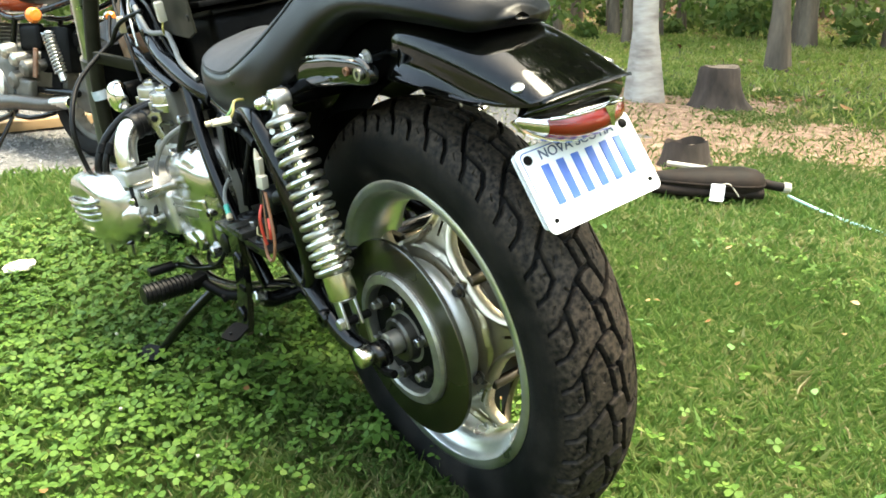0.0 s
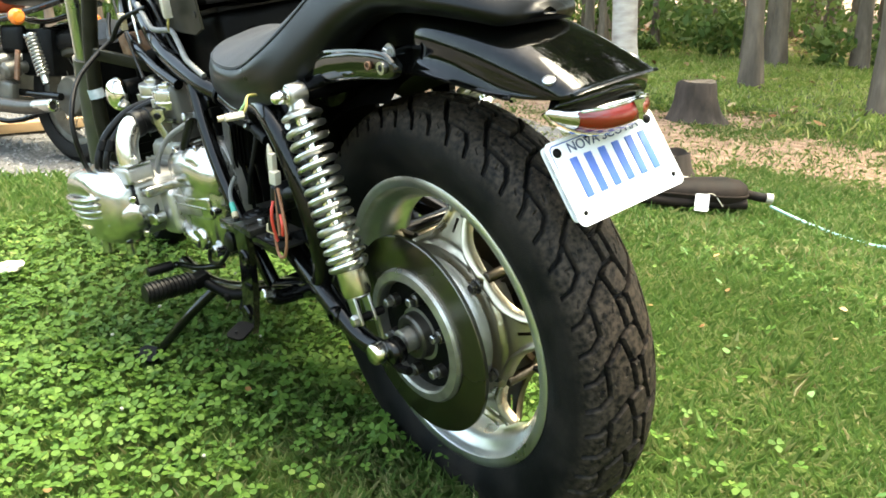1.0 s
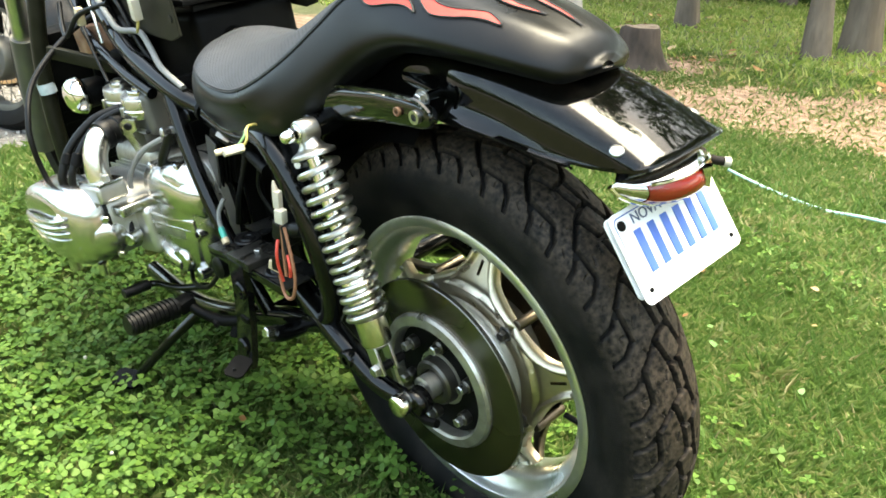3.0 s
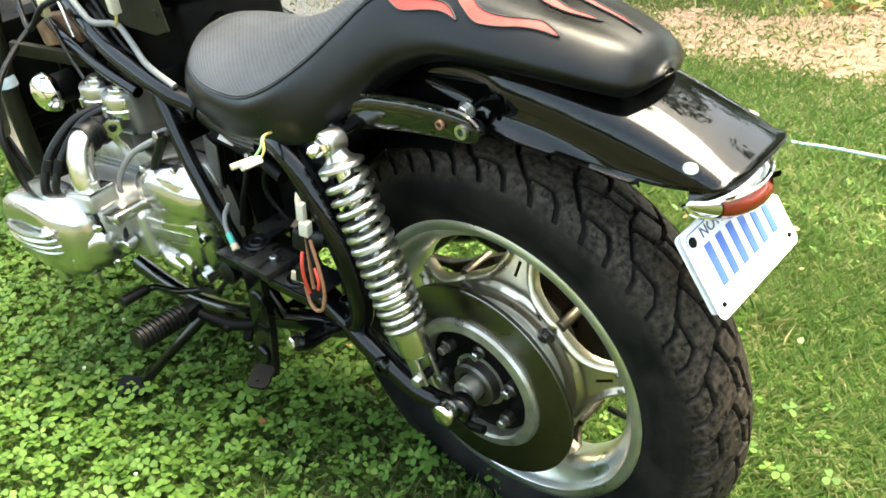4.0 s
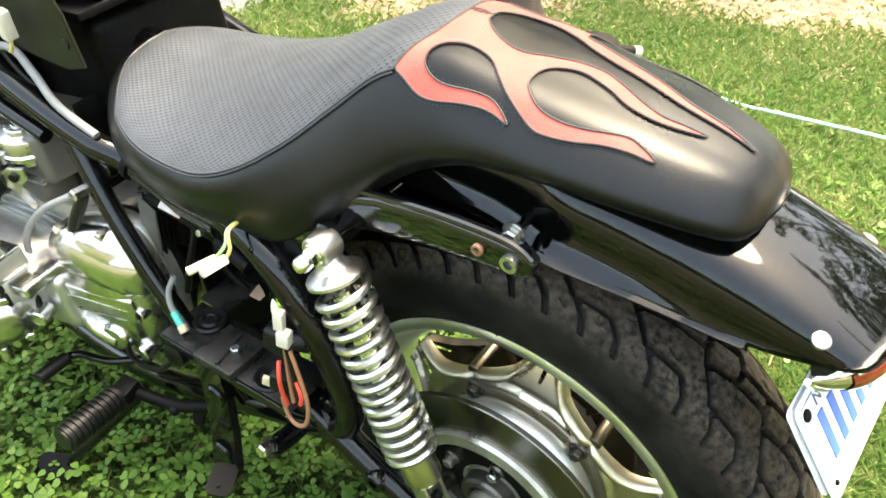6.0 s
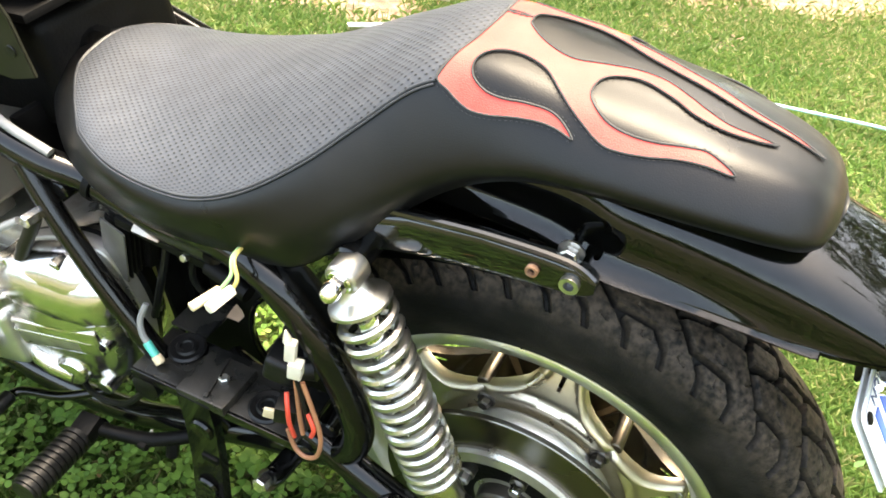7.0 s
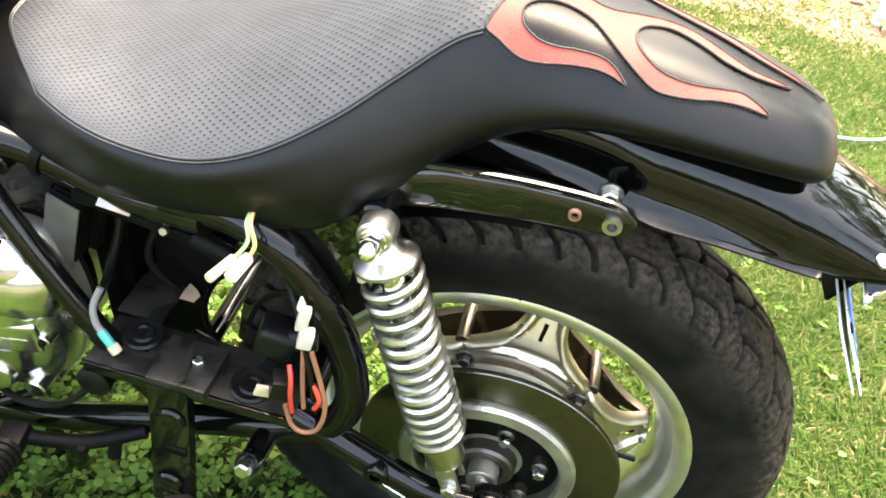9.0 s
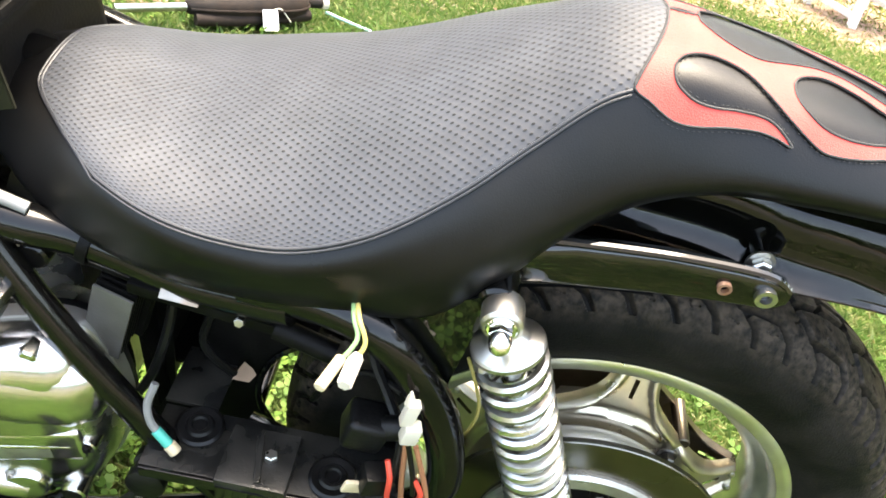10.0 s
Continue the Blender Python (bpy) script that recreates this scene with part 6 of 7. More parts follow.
# ---------------------------------------------------------------- foliage helpers
def leaf_material(name, stops, rough=0.55, through=0.25, patch=None):
    """Leaves of mixed tints, one per leaf; some light passes through them."""
    m = bpy.data.materials.new(name)
    m.use_nodes = True
    nn, l = m.node_tree.nodes, m.node_tree.links
    b = nn["Principled BSDF"]
    geo = nn.new("ShaderNodeNewGeometry")
    r = nn.new("ShaderNodeValToRGB")
    while len(r.color_ramp.elements) < len(stops):
        r.color_ramp.elements.new(0.5)
    for e, (p, c) in zip(r.color_ramp.elements, stops):
        e.position, e.color = p, (*c, 1)
    tc = nn.new("ShaderNodeTexCoord")
    big = nn.new("ShaderNodeTexNoise")
    big.inputs["Scale"].default_value, big.inputs["Detail"].default_value = patch or 1.5, 3
    l.new(tc.outputs["Object"], big.inputs["Vector"])
    add = nn.new("ShaderNodeMath")
    add.operation = "MULTIPLY_ADD"
    l.new(big.outputs["Fac"], add.inputs[0])
    add.inputs[1].default_value = 0.9
    l.new(geo.outputs["Random Per Island"], add.inputs[2])
    half = nn.new("ShaderNodeMath")
    half.operation = "MULTIPLY_ADD"
    half.inputs[1].default_value, half.inputs[2].default_value = 0.75, -0.18
    l.new(add.outputs[0], half.inputs[0])
    l.new(half.outputs[0], r.inputs[0])
    l.new(r.outputs[0], b.inputs["Base Color"])
    b.inputs["Roughness"].default_value = rough
    b.inputs["Specular IOR Level"].default_value = 0.2
    tr = nn.new("ShaderNodeBsdfTranslucent")
    l.new(r.outputs[0], tr.inputs["Color"])
    ms = nn.new("ShaderNodeMixShader")
    ms.inputs[0].default_value = through
    l.new(b.outputs[0], ms.inputs[1])
    l.new(tr.outputs[0], ms.inputs[2])
    l.new(ms.outputs[0], nn["Material Output"].inputs["Surface"])
    return m


def array_mesh(name, co, size, mat, smooth=False):
    """A mesh of many separate equal polygons of that many corners, from an array of corner places."""
    co = np.asarray(co, dtype=np.float32).reshape(-1, 3)
    me = bpy.data.meshes.new(name)
    nv = len(co)
    nf = nv // size
    me.vertices.add(nv)
    me.vertices.foreach_set("co", co.ravel())
    me.loops.add(nv)
    me.loops.foreach_set("vertex_index", np.arange(nv, dtype=np.int32))
    me.polygons.add(nf)
    me.polygons.foreach_set("loop_start", np.arange(0, nv, size, dtype=np.int32))
    me.materials.append(mat)
    me.update(calc_edges=True)
    return new(name, me)


def soil(xs, ys):
    return np.array([ground_z(float(a), float(b)) for a, b in zip(xs, ys)])


rng = np.random.default_rng(7)


def scatter(count, x0, x1, y0, y1, keep):
    xs, ys = rng.uniform(x0, x1, count), rng.uniform(y0, y1, count)
    ok = np.array([rng.random() < keep(a, b) for a, b in zip(xs, ys)])
    return xs[ok], ys[ok]


def blades(xs, ys, height, width, lean):
    """Grass blades: bent strips of two parts, joined at the bend, as six-cornered polygons."""
    k = len(xs)
    z = soil(xs, ys) - 0.003
    a = rng.uniform(0, 2 * np.pi, k)
    h = height * rng.uniform(0.5, 1.25, k)
    w = width * rng.uniform(0.6, 1.3, k)
    t = lean * rng.uniform(0.2, 1.3, k)
    dx, dy = np.cos(a), np.sin(a)
    sx, sy = -dy * w / 2, dx * w / 2
    base = np.stack([xs, ys, z], 1)
    side = np.stack([sx, sy, np.zeros(k)], 1)
    mid = base + np.stack([dx * h * 0.5 * np.sin(t * 0.6), dy * h * 0.5 * np.sin(t * 0.6), h * 0.55 * np.cos(t * 0.6)], 1)
    tip = mid + np.stack([dx * h * 0.6 * np.sin(t * 1.5), dy * h * 0.6 * np.sin(t * 1.5), h * 0.5 * np.cos(t * 1.5)], 1)
    return np.stack([base - side, base + side, mid + side * 0.8, tip, mid - side * 0.8], 1)


def clover_share(x, y):
    """Clover grows thickest beside the motorcycle's left side."""
    v = noise.noise((x * 1.6, y * 1.6, 12.0))
    d = min(1.0, max(0.0, (0.05 - x + 0.15 * v) / 0.45)) * min(1.0, max(0.0, (0.75 - y) / 0.6))
    loose = 0.07 * max(0.0, noise.noise((x * 2.3, y * 2.3, 4.0)) + 0.2)
    return max(0.0, min(1.0, max(0.85 * d * (1 + 0.6 * v), loose)))


def lawn_share(x, y):
    d, g = zone(x, y)
    thin = 0.93 + 0.07 * min(1.0, max(0.0, 2.5 * noise.noise((x * 1.3, y * 1.3, 9.0)) + 0.5))
    return max(0.0, 1 - thin * d) * max(0.0, 1 - 1.1 * g)


grass_green = leaf_material("grass_green", [(0.0, (0.072, 0.150, 0.036)), (0.4, (0.116, 0.215, 0.056)), (0.7, (0.175, 0.262, 0.078)), (0.9, (0.27, 0.31, 0.13)), (1.0, (0.40, 0.38, 0.21))], 0.6, 0.40, 2.2)
grass_dry_sunlit = leaf_material("grass_dry_sunlit", [(0.0, (0.10, 0.19, 0.055)), (0.4, (0.24, 0.29, 0.115)), (0.75, (0.42, 0.39, 0.20)), (1.0, (0.62, 0.54, 0.34))], 0.6, 0.25, 3.0)
clover_green = leaf_material("clover_green", [(0.0, (0.042, 0.096, 0.015)), (0.4, (0.064, 0.134, 0.022)), (0.8, (0.096, 0.174, 0.031)), (1.0, (0.18, 0.235, 0.062))], 0.55, 0.3, 3.0)


# far grass, with the brightness of sunlight put into its pale tints
grass_sunny = leaf_material("grass_sunny", [(0.0, (0.17, 0.27, 0.06)), (0.5, (0.31, 0.42, 0.11)), (1.0, (0.60, 0.58, 0.26))], 0.6, 0.45, 0.9)


def grass_layer(name, label, count, area, keep, height, width, lean, mat):
    xs, ys = scatter(count, *area, keep)
    ob = array_mesh(name, blades(xs, ys, height, width, lean), 5, mat)
    return tagged(ob, label, "grass", kind="stuff")


NEAR = (-1.7, 1.25, -0.95, 1.5)


def border(x, y):
    """The dense sward thins out unevenly towards its edge."""
    e = min(x + 1.7, 1.25 - x, y + 0.95, 1.5 - y)
    return min(1.0, max(0.15, e / 0.3 + 0.5 * noise.noise((x * 3, y * 3, 2.0))))


grass_layer("lawn_grass", "short green grass blades of the lawn", 250000, NEAR, lambda x, y: border(x, y) * lawn_share(x, y) * (1.0 - 0.15 * clover_share(x, y)) * (1 - 0.3 * min(1.0, max(0.0, (x - 0.25) / 0.6))), 0.040, 0.0025, 1.05, grass_green)
grass_layer("dry_sunlit_grass", "straw-coloured blades of dry and sunlit grass", 85000, NEAR, lambda x, y: border(x, y) * lawn_share(x, y) * (min(1.0, 0.25 + 0.7 * max(0.0, x) + 0.8 * max(0.0, noise.noise((x * 3.1, y * 3.1, 6.0))) + 0.35 * max(0.0, y - 0.6)) if x > -0.2 else 0.2), 0.036, 0.0024, 1.4, grass_dry_sunlit)
grass_layer("lawn_grass", "short green grass blades of the lawn", 190000, (-4.0, 3.0, 0.9, 5.5), lambda x, y: lawn_share(x, y) * (0 if (x > -1.7 and x < 1.25 and y < 1.5) else 1), 0.045, 0.0042, 1.0, grass_green)
# pale straw patches here are dry grass and also painted sun patches
grass_layer("dry_sunlit_grass", "straw-coloured blades of dry and sunlit grass", 170000, (-4.0, 3.0, 0.9, 5.5), lambda x, y: (0.10 + 0.9 * lawn_share(x, y)) * min(1.0, 0.55 + 0.25 * max(0.0, x + 0.5) + max(0.0, noise.noise((x * 1.7, y * 1.7, 6.0)))) * (0 if (x > -1.7 and x < 1.25 and y < 1.5) else 1), 0.036, 0.0034, 1.4, grass_dry_sunlit)
grass_layer("lawn_grass", "short green grass blades of the lawn", 26000, (-3.2, -1.6, -1.5, 1.3), lawn_share, 0.050, 0.0042, 0.9, grass_green)
grass_layer("lawn_grass", "short green grass blades of the lawn", 48000, (-3.0, 4.5, -1.3, 2.6), lambda x, y: lawn_share(x, y) * (0.1 if border(x, y) >= 0.9 and -1.6 < x < 1.1 and -0.9 < y < 1.4 else 1), 0.05, 0.0085, 0.9, grass_green)
grass_layer("far_grass", "longer grass at the edge of the wood", 90000, (-13, 5.5, 4.4, 15), lawn_share, 0.085, 0.010, 0.8, grass_sunny)

# a few taller tufts and bleached stalks
for tx, ty, kk, hh, mat_t in ((0.096, 0.778, 60, 0.075, grass_green), (-0.02, 1.05, 36, 0.06, grass_green), (0.12, 0.74, 16, 0.06, grass_dry_sunlit)):
    tuft = array_mesh("grass_tuft", blades(tx + rng.normal(0, 0.018, kk), ty + rng.normal(0, 0.018, kk), hh, 0.0032, 0.8), 5, mat_t)
    tagged(tuft, "taller tuft of grass in the lawn", "grass", kind="stuff")

# clover: three round leaflets on a hidden stem
xs, ys = scatter(46000, -1.7, 1.25, -0.95, 1.9, lambda x, y: clover_share(x, y) * lawn_share(x, y))
k = len(xs)
cz = soil(xs, ys) + rng.uniform(0.014, 0.054, k)
turn = rng.uniform(0, 2 * np.pi, k)
tilt = rng.normal(0, 0.28, (k, 2))
size = rng.uniform(0.0045, 0.0090, k)
lf = [(0.10, 0.0), (0.55, 0.52), (1.15, 0.72), (1.72, 0.42), (1.60, 0.0), (1.72, -0.42), (1.15, -0.72), (0.55, -0.52)]
parts = []
for j in range(3):
    a = turn + j * 2.094 + rng.normal(0, 0.12, k)
    ca, sa = np.cos(a), np.sin(a)
    fold = rng.normal(0.1, 0.18, k)
    corners = []
    for u, v in lf:
        px, py = (u * ca - v * sa) * size, (u * sa + v * ca) * size
        pz = px * tilt[:, 0] + py * tilt[:, 1] + abs(v) * size * 0.35 - u * size * fold * 0.5
        corners.append(np.stack([xs + px, ys + py, cz + pz], 1))
    parts.append(np.stack(corners, 1))
tagged(array_mesh("clover", np.concatenate(parts, 0), 8, clover_green), "low green clover leaves in the lawn", "clover", kind="stuff")

# clover flowers, fallen leaves and straw
petal = material("petal", (0.42, 0.40, 0.31), 0.7, vary=0.1)
bm = bmesh.new()
fx, fy = scatter(120, -1.6, 0.4, -0.9, 0.8, lambda x, y: 0.35 * clover_share(x, y))
for x, y in zip(fx, fy):
    r = random.uniform(0.0025, 0.0042)
    bmesh.ops.create_icosphere(bm, subdivisions=1, radius=r, matrix=pose(x, y, ground_z(x, y) + random.uniform(0.04, 0.065)))
tagged(part("clover_flowers", bm, petal, None, smooth=False), "small white clover flower heads", "flower", kind="stuff")
dead_leaf = leaf_material("dead_leaf", [(0.0, (0.12, 0.05, 0.02)), (0.4, (0.24, 0.13, 0.055)), (0.7, (0.34, 0.22, 0.11)), (1.0, (0.40, 0.31, 0.18))], 0.7, 0.15)
weed_leaf = leaf_material("weed_leaf", [(0.0, (0.06, 0.14, 0.04)), (0.6, (0.10, 0.20, 0.065)), (1.0, (0.13, 0.23, 0.085))], 0.5, 0.25)


def flat_leaves(name, count, area, keep, length, mat, label, lift):
    xs, ys = scatter(count, *area, keep)
    k = len(xs)
    z = soil(xs, ys) + rng.uniform(lift[0], lift[1], k)
    a = rng.uniform(0, 2 * np.pi, k)
    s = length * rng.uniform(0.5, 1.3, k)
    t = rng.normal(0, 0.3, (k, 2))
    shape = [(-0.5, 0.0), (-0.25, 0.26), (0.1, 0.30), (0.5, 0.02), (0.15, -0.27), (-0.22, -0.24)]
    out = []
    for u, v in shape:
        px, py = (u * np.cos(a) - v * np.sin(a)) * s, (u * np.sin(a) + v * np.cos(a)) * s
        out.append(np.stack([xs + px, ys + py, z + px * t[:, 0] + py * t[:, 1] + rng.normal(0, 0.06, k) * s], 1))
    return tagged(array_mesh(name, np.stack(out, 1), 6, mat), label, "leaves", kind="stuff")


litter = leaf_material("litter", [(0.0, (0.10, 0.058, 0.036)), (0.5, (0.19, 0.12, 0.078)), (1.0, (0.30, 0.20, 0.135))], 0.8, 0.1)
flat_leaves("fallen_leaves", 230, (-1.6, 1.2, -0.9, 1.5), lambda x, y: 0.3 if x > 0 else 0.3, 0.020, dead_leaf, "scattered dry brown leaves", (0.03, 0.05))
flat_leaves("weed_leaves", 260, (-0.9, 1.2, -0.6, 1.9), lambda x, y: min(1.0, 0.35 + noise.noise((x * 2.0, y * 2.0, 15.0))), 0.026, weed_leaf, "broad pale green weed leaves", (0.025, 0.05))
flat_leaves("leaf_litter", 5200, (-4.5, 2.5, 1.6, 6.0), lambda x, y: min(1.0, 0.04 + zone(x, y)[0]), 0.017, litter, "brown leaf litter on bare earth", (0.004, 0.03))
flat_leaves("forest_litter", 14000, (-16, 6, 5.0, 18), lambda x, y: min(1.0, 0.1 + zone(x, y)[0]), 0.10, dead_leaf, "brown leaf litter on the wood floor", (0.01, 0.05))

# gravel of the drive
stone_mat = material("gravel_stone", (0.27, 0.26, 0.245), 0.85, vary=0.35, scale=30, second=(0.22, 0.2, 0.18), second_scale=50)
xs, ys = scatter(16000, -5.0, -2.1, -1.6, 2.2, lambda x, y: 1.0 if zone(x, y)[1] > 0.5 else 0.05)
k = len(xs)
s = rng.uniform(0.004, 0.013, k)
c = np.stack([xs, ys, soil(xs, ys) + s * 0.3], 1)
d = rng.normal(0, 1, (k, 4, 3))
d /= np.linalg.norm(d, axis=2)[:, :, None]
tet = c[:, None, :] + d * s[:, None, None]
tri = tet[:, [0, 1, 2, 0, 3, 1, 1, 3, 2, 2, 3, 0], :]
tagged(array_mesh("gravel", tri, 3, stone_mat), "loose grey gravel of the drive", "gravel", kind="stuff")

# ---------------------------------------------------------------- trees
def bark_material(name, colour, second, third, stretch):
    return material(name, colour, 0.9, vary=0.35, scale=18, bump=0.9, bump_scale=22, second=second, second_scale=5, second_amount=0.9, stretch=stretch)


bark = bark_material("bark", (0.15, 0.112, 0.082), (0.075, 0.056, 0.042), None, (1, 1, 0.25))
birch_bark = material("birch_bark", (0.40, 0.365, 0.325), 0.8, vary=0.15, scale=14, bump=0.4, bump_scale=20, second=(0.16, 0.13, 0.115), second_scale=5.5, second_amount=0.75, stretch=(0.8, 0.8, 2.6))
stump_wood = material("stump_wood", (0.045, 0.031, 0.023), 0.9, vary=0.4, scale=25, bump=1.0, bump_scale=30, second=(0.022, 0.016, 0.012), second_scale=9, second_amount=0.9, stretch=(1, 1, 0.4))
cut_wood = material("cut_wood", (0.17, 0.125, 0.085), 0.9, vary=0.35, scale=40, bump=0.8, second=(0.14, 0.10, 0.07), second_scale=12)
canopy_leaf = leaf_material("canopy_leaf", [(0.0, (0.030, 0.070, 0.014)), (0.5, (0.060, 0.115, 0.024)), (1.0, (0.12, 0.17, 0.045))], 0.5, 0.35, 0.4)
bush_leaf = leaf_material("bush_leaf", [(0.0, (0.042, 0.080, 0.018)), (0.5, (0.088, 0.145, 0.034)), (1.0, (0.19, 0.23, 0.07))], 0.5, 0.4, 0.5)


def leaf_cloud(centres, radii, per, size, seed):
    """Small leaves in clumps; returns four-cornered leaves."""
    g = np.random.default_rng(seed)
    out = []
    for c, r in zip(centres, radii):
        k = int(per)
        d = g.normal(0, 1, (k, 3))
        d /= np.linalg.norm(d, axis=1)[:, None]
        p = np.array(c) + d * (np.array(r) * (g.random(k) ** 0.45)[:, None])
        u = g.normal(0, 1, (k, 3))
        u /= np.linalg.norm(u, axis=1)[:, None]
        v = np.cross(u, g.normal(0, 1, (k, 3)))
        v /= np.linalg.norm(v, axis=1)[:, None]
        s = size * g.uniform(0.6, 1.4, k)[:, None]
        out.append(np.stack([p - u * s, p + v * s * 0.5, p + u * s, p - v * s * 0.5], 1))
    return np.concatenate(out, 0)


def make_tree(seed, r, h, crown_from, spread, mat, per=420, lean=0.0):
    """A tapered trunk with flared root, limbs and a crown of clumps. Stands at the origin."""
    g = random.Random(seed)
    ob = new("tree")
    pts = [(lean * z + 0.05 * math.sin(z * 0.7 + seed) * min(1, z / 3), 0.05 * math.cos(z * 0.5 + seed) * min(1, z / 3), z - 0.12) for z in np.linspace(0, h, 16)]
    bm = bmesh.new()
    sides = 18
    rings = []
    for i, p in enumerate(pts):
        t = i / (len(pts) - 1)
        rr = r * (1 - 0.82 * t)
        ring = []
        for k in range(sides):
            a = 2 * math.pi * k / sides
            flare = 1 + (0.22 + 0.12 * math.sin(a * 4 + seed)) * max(0, 1 - p[2] / (r * 2.2)) ** 2 if p[2] < r * 2.2 else 1
            w = rr * flare * (1 + 0.05 * noise.noise((math.cos(a) * 2, math.sin(a) * 2, p[2] * 1.5 + seed)))
            ring.append(bm.verts.new((p[0] + w * math.cos(a), p[1] + w * math.sin(a), p[2])))
        rings.append(ring)
    for a, b in zip(rings, rings[1:]):
        for k in range(sides):
            bm.faces.new((a[k], a[(k + 1) % sides], b[(k + 1) % sides], b[k]))
    centres, radii = [], []
    for i in range(9):
        z = crown_from + (h * 0.95 - crown_from) * (i + 0.5) / 9
        a = i * 2.4 + g.uniform(-0.4, 0.4)
        reach = spread * (1 - 0.55 * (z - crown_from) / (h - crown_from)) * g.uniform(0.7, 1.1)
        o = Vector((lean * z, 0, z * 0.97))
        e = o + Vector((math.cos(a) * reach, math.sin(a) * reach, reach * 0.35))
        m = o.lerp(e, 0.5) + Vector((0, 0, reach * 0.08))
        add_tube(bm, spline([o, m, e], 4), lambda t, rr=r: rr * (0.28 - 0.22 * t), 7)
        for q in (0.55, 1.0):
            c = o.lerp(e, q)
            centres.append(c)
            radii.append((reach * 0.42 * g.uniform(0.8, 1.2), reach * 0.42 * g.uniform(0.8, 1.2), reach * 0.26))
    trunk = part("trunk", bm, mat, ob, angle=180)
    crown = array_mesh("crown", leaf_cloud(centres, radii, per, 0.10, seed), 4, canopy_leaf)
    crown.parent = ob
    return ob


def plant(ob, x, y, turn=0.0, s=1.0):
    return copy_thing(ob, pose(x, y, ground_z(x, y), 0, 0, turn) @ Matrix.Scale(s, 4))


birch = make_tree(3, 0.098, 9.5, 4.2, 2.0, birch_bark, 240)
birch.name = "birch_tree"
birch.matrix_basis = pose(-3.115, 4.15, ground_z(-3.115, 4.15), 0, 0, 40)
tagged(birch, "birch tree with pale peeling bark at the lawn's edge", "tree")
old = make_tree(5, 0.086, 12.0, 5.2, 2.6, bark, 300)
old.matrix_basis = pose(-3.80, 7.00, ground_z(-3.80, 7.0), 0, 0, 15)
tagged(old, "bare-trunked grey-brown tree standing in the grass", "tree", "trees at the lawn's edge")
for x, y, turn, s in ((-5.10, 9.75, 80, 1.0), (-5.45, 10.1, 200, 0.8), (-2.10, 6.15, 130, 0.95), (-2.02, 6.85, 260, 1.25)):
    plant(old, x, y, turn, s)
# the wood behind and all round
wood = make_tree(11, 0.105, 13.0, 7.5, 2.0, bark, 75)
wood.matrix_basis = pose(-9.6, 11.4, ground_z(-9.6, 11.4), 0, 0, 15)
tagged(wood, "slim dark tree of the wood", "tree", "trees of the wood")
g = random.Random(21)
spots = []
for k in range(120):
    a = radians(94 + 86 * k / 120 + g.uniform(-0.6, 0.6))
    d = g.uniform(11.0, 24)
    spots.append((0.8 + d * math.cos(a), -0.6 + d * math.sin(a)))
for k in range(9):
    a = radians(335 + 43 * k / 9 + g.uniform(-3, 3))
    d = g.uniform(14, 20)
    spots.append((d * math.cos(a), d * math.sin(a)))
for k in range(22):
    a = radians(18 + 78 * k / 22 + g.uniform(-1.5, 1.5))
    d = g.uniform(9.5, 13.5)
    spots.append((d * math.cos(a), d * math.sin(a)))
for x, y in spots:
    plant(wood, x, y, g.uniform(0, 360), g.uniform(0.45, 1.0))
# undergrowth and distance
cs, rs = [], []
for k in range(260):
    a = radians(g.uniform(94, 182))
    d = g.uniform(11.5, 26)
    x, y = 0.8 + d * math.cos(a), -0.6 + d * math.sin(a)
    h = (g.uniform(0.12, 0.5) if g.random() < 0.75 else g.uniform(0.5, 1.1)) * (0.6 + d / 24)
    cs.append((x, y, ground_z(x, y) + h * 0.75))
    rs.append((h * 0.9, h * 0.9, h * 0.75))
tagged(array_mesh("undergrowth", leaf_cloud(cs, rs, 150, 0.075, 31), 4, bush_leaf), "leafy undergrowth at the edge of the wood", "bushes", kind="stuff")
cs, rs = [], []
for k in range(360):
    a = radians(1.0 * k + g.uniform(-1, 1))
    d = g.uniform(24, 33)
    z = g.uniform(0.5, 15.0) if math.sin(a) > -0.08 else g.uniform(0.5, 4.5)
    cs.append((d * math.cos(a), d * math.sin(a), z))
    rs.append((2.2, 2.2, 1.8))
tagged(array_mesh("far_wood", leaf_cloud(cs, rs, 120, 0.34, 37), 4, canopy_leaf), "dense green leaves of the far wood", "wood", kind="stuff")

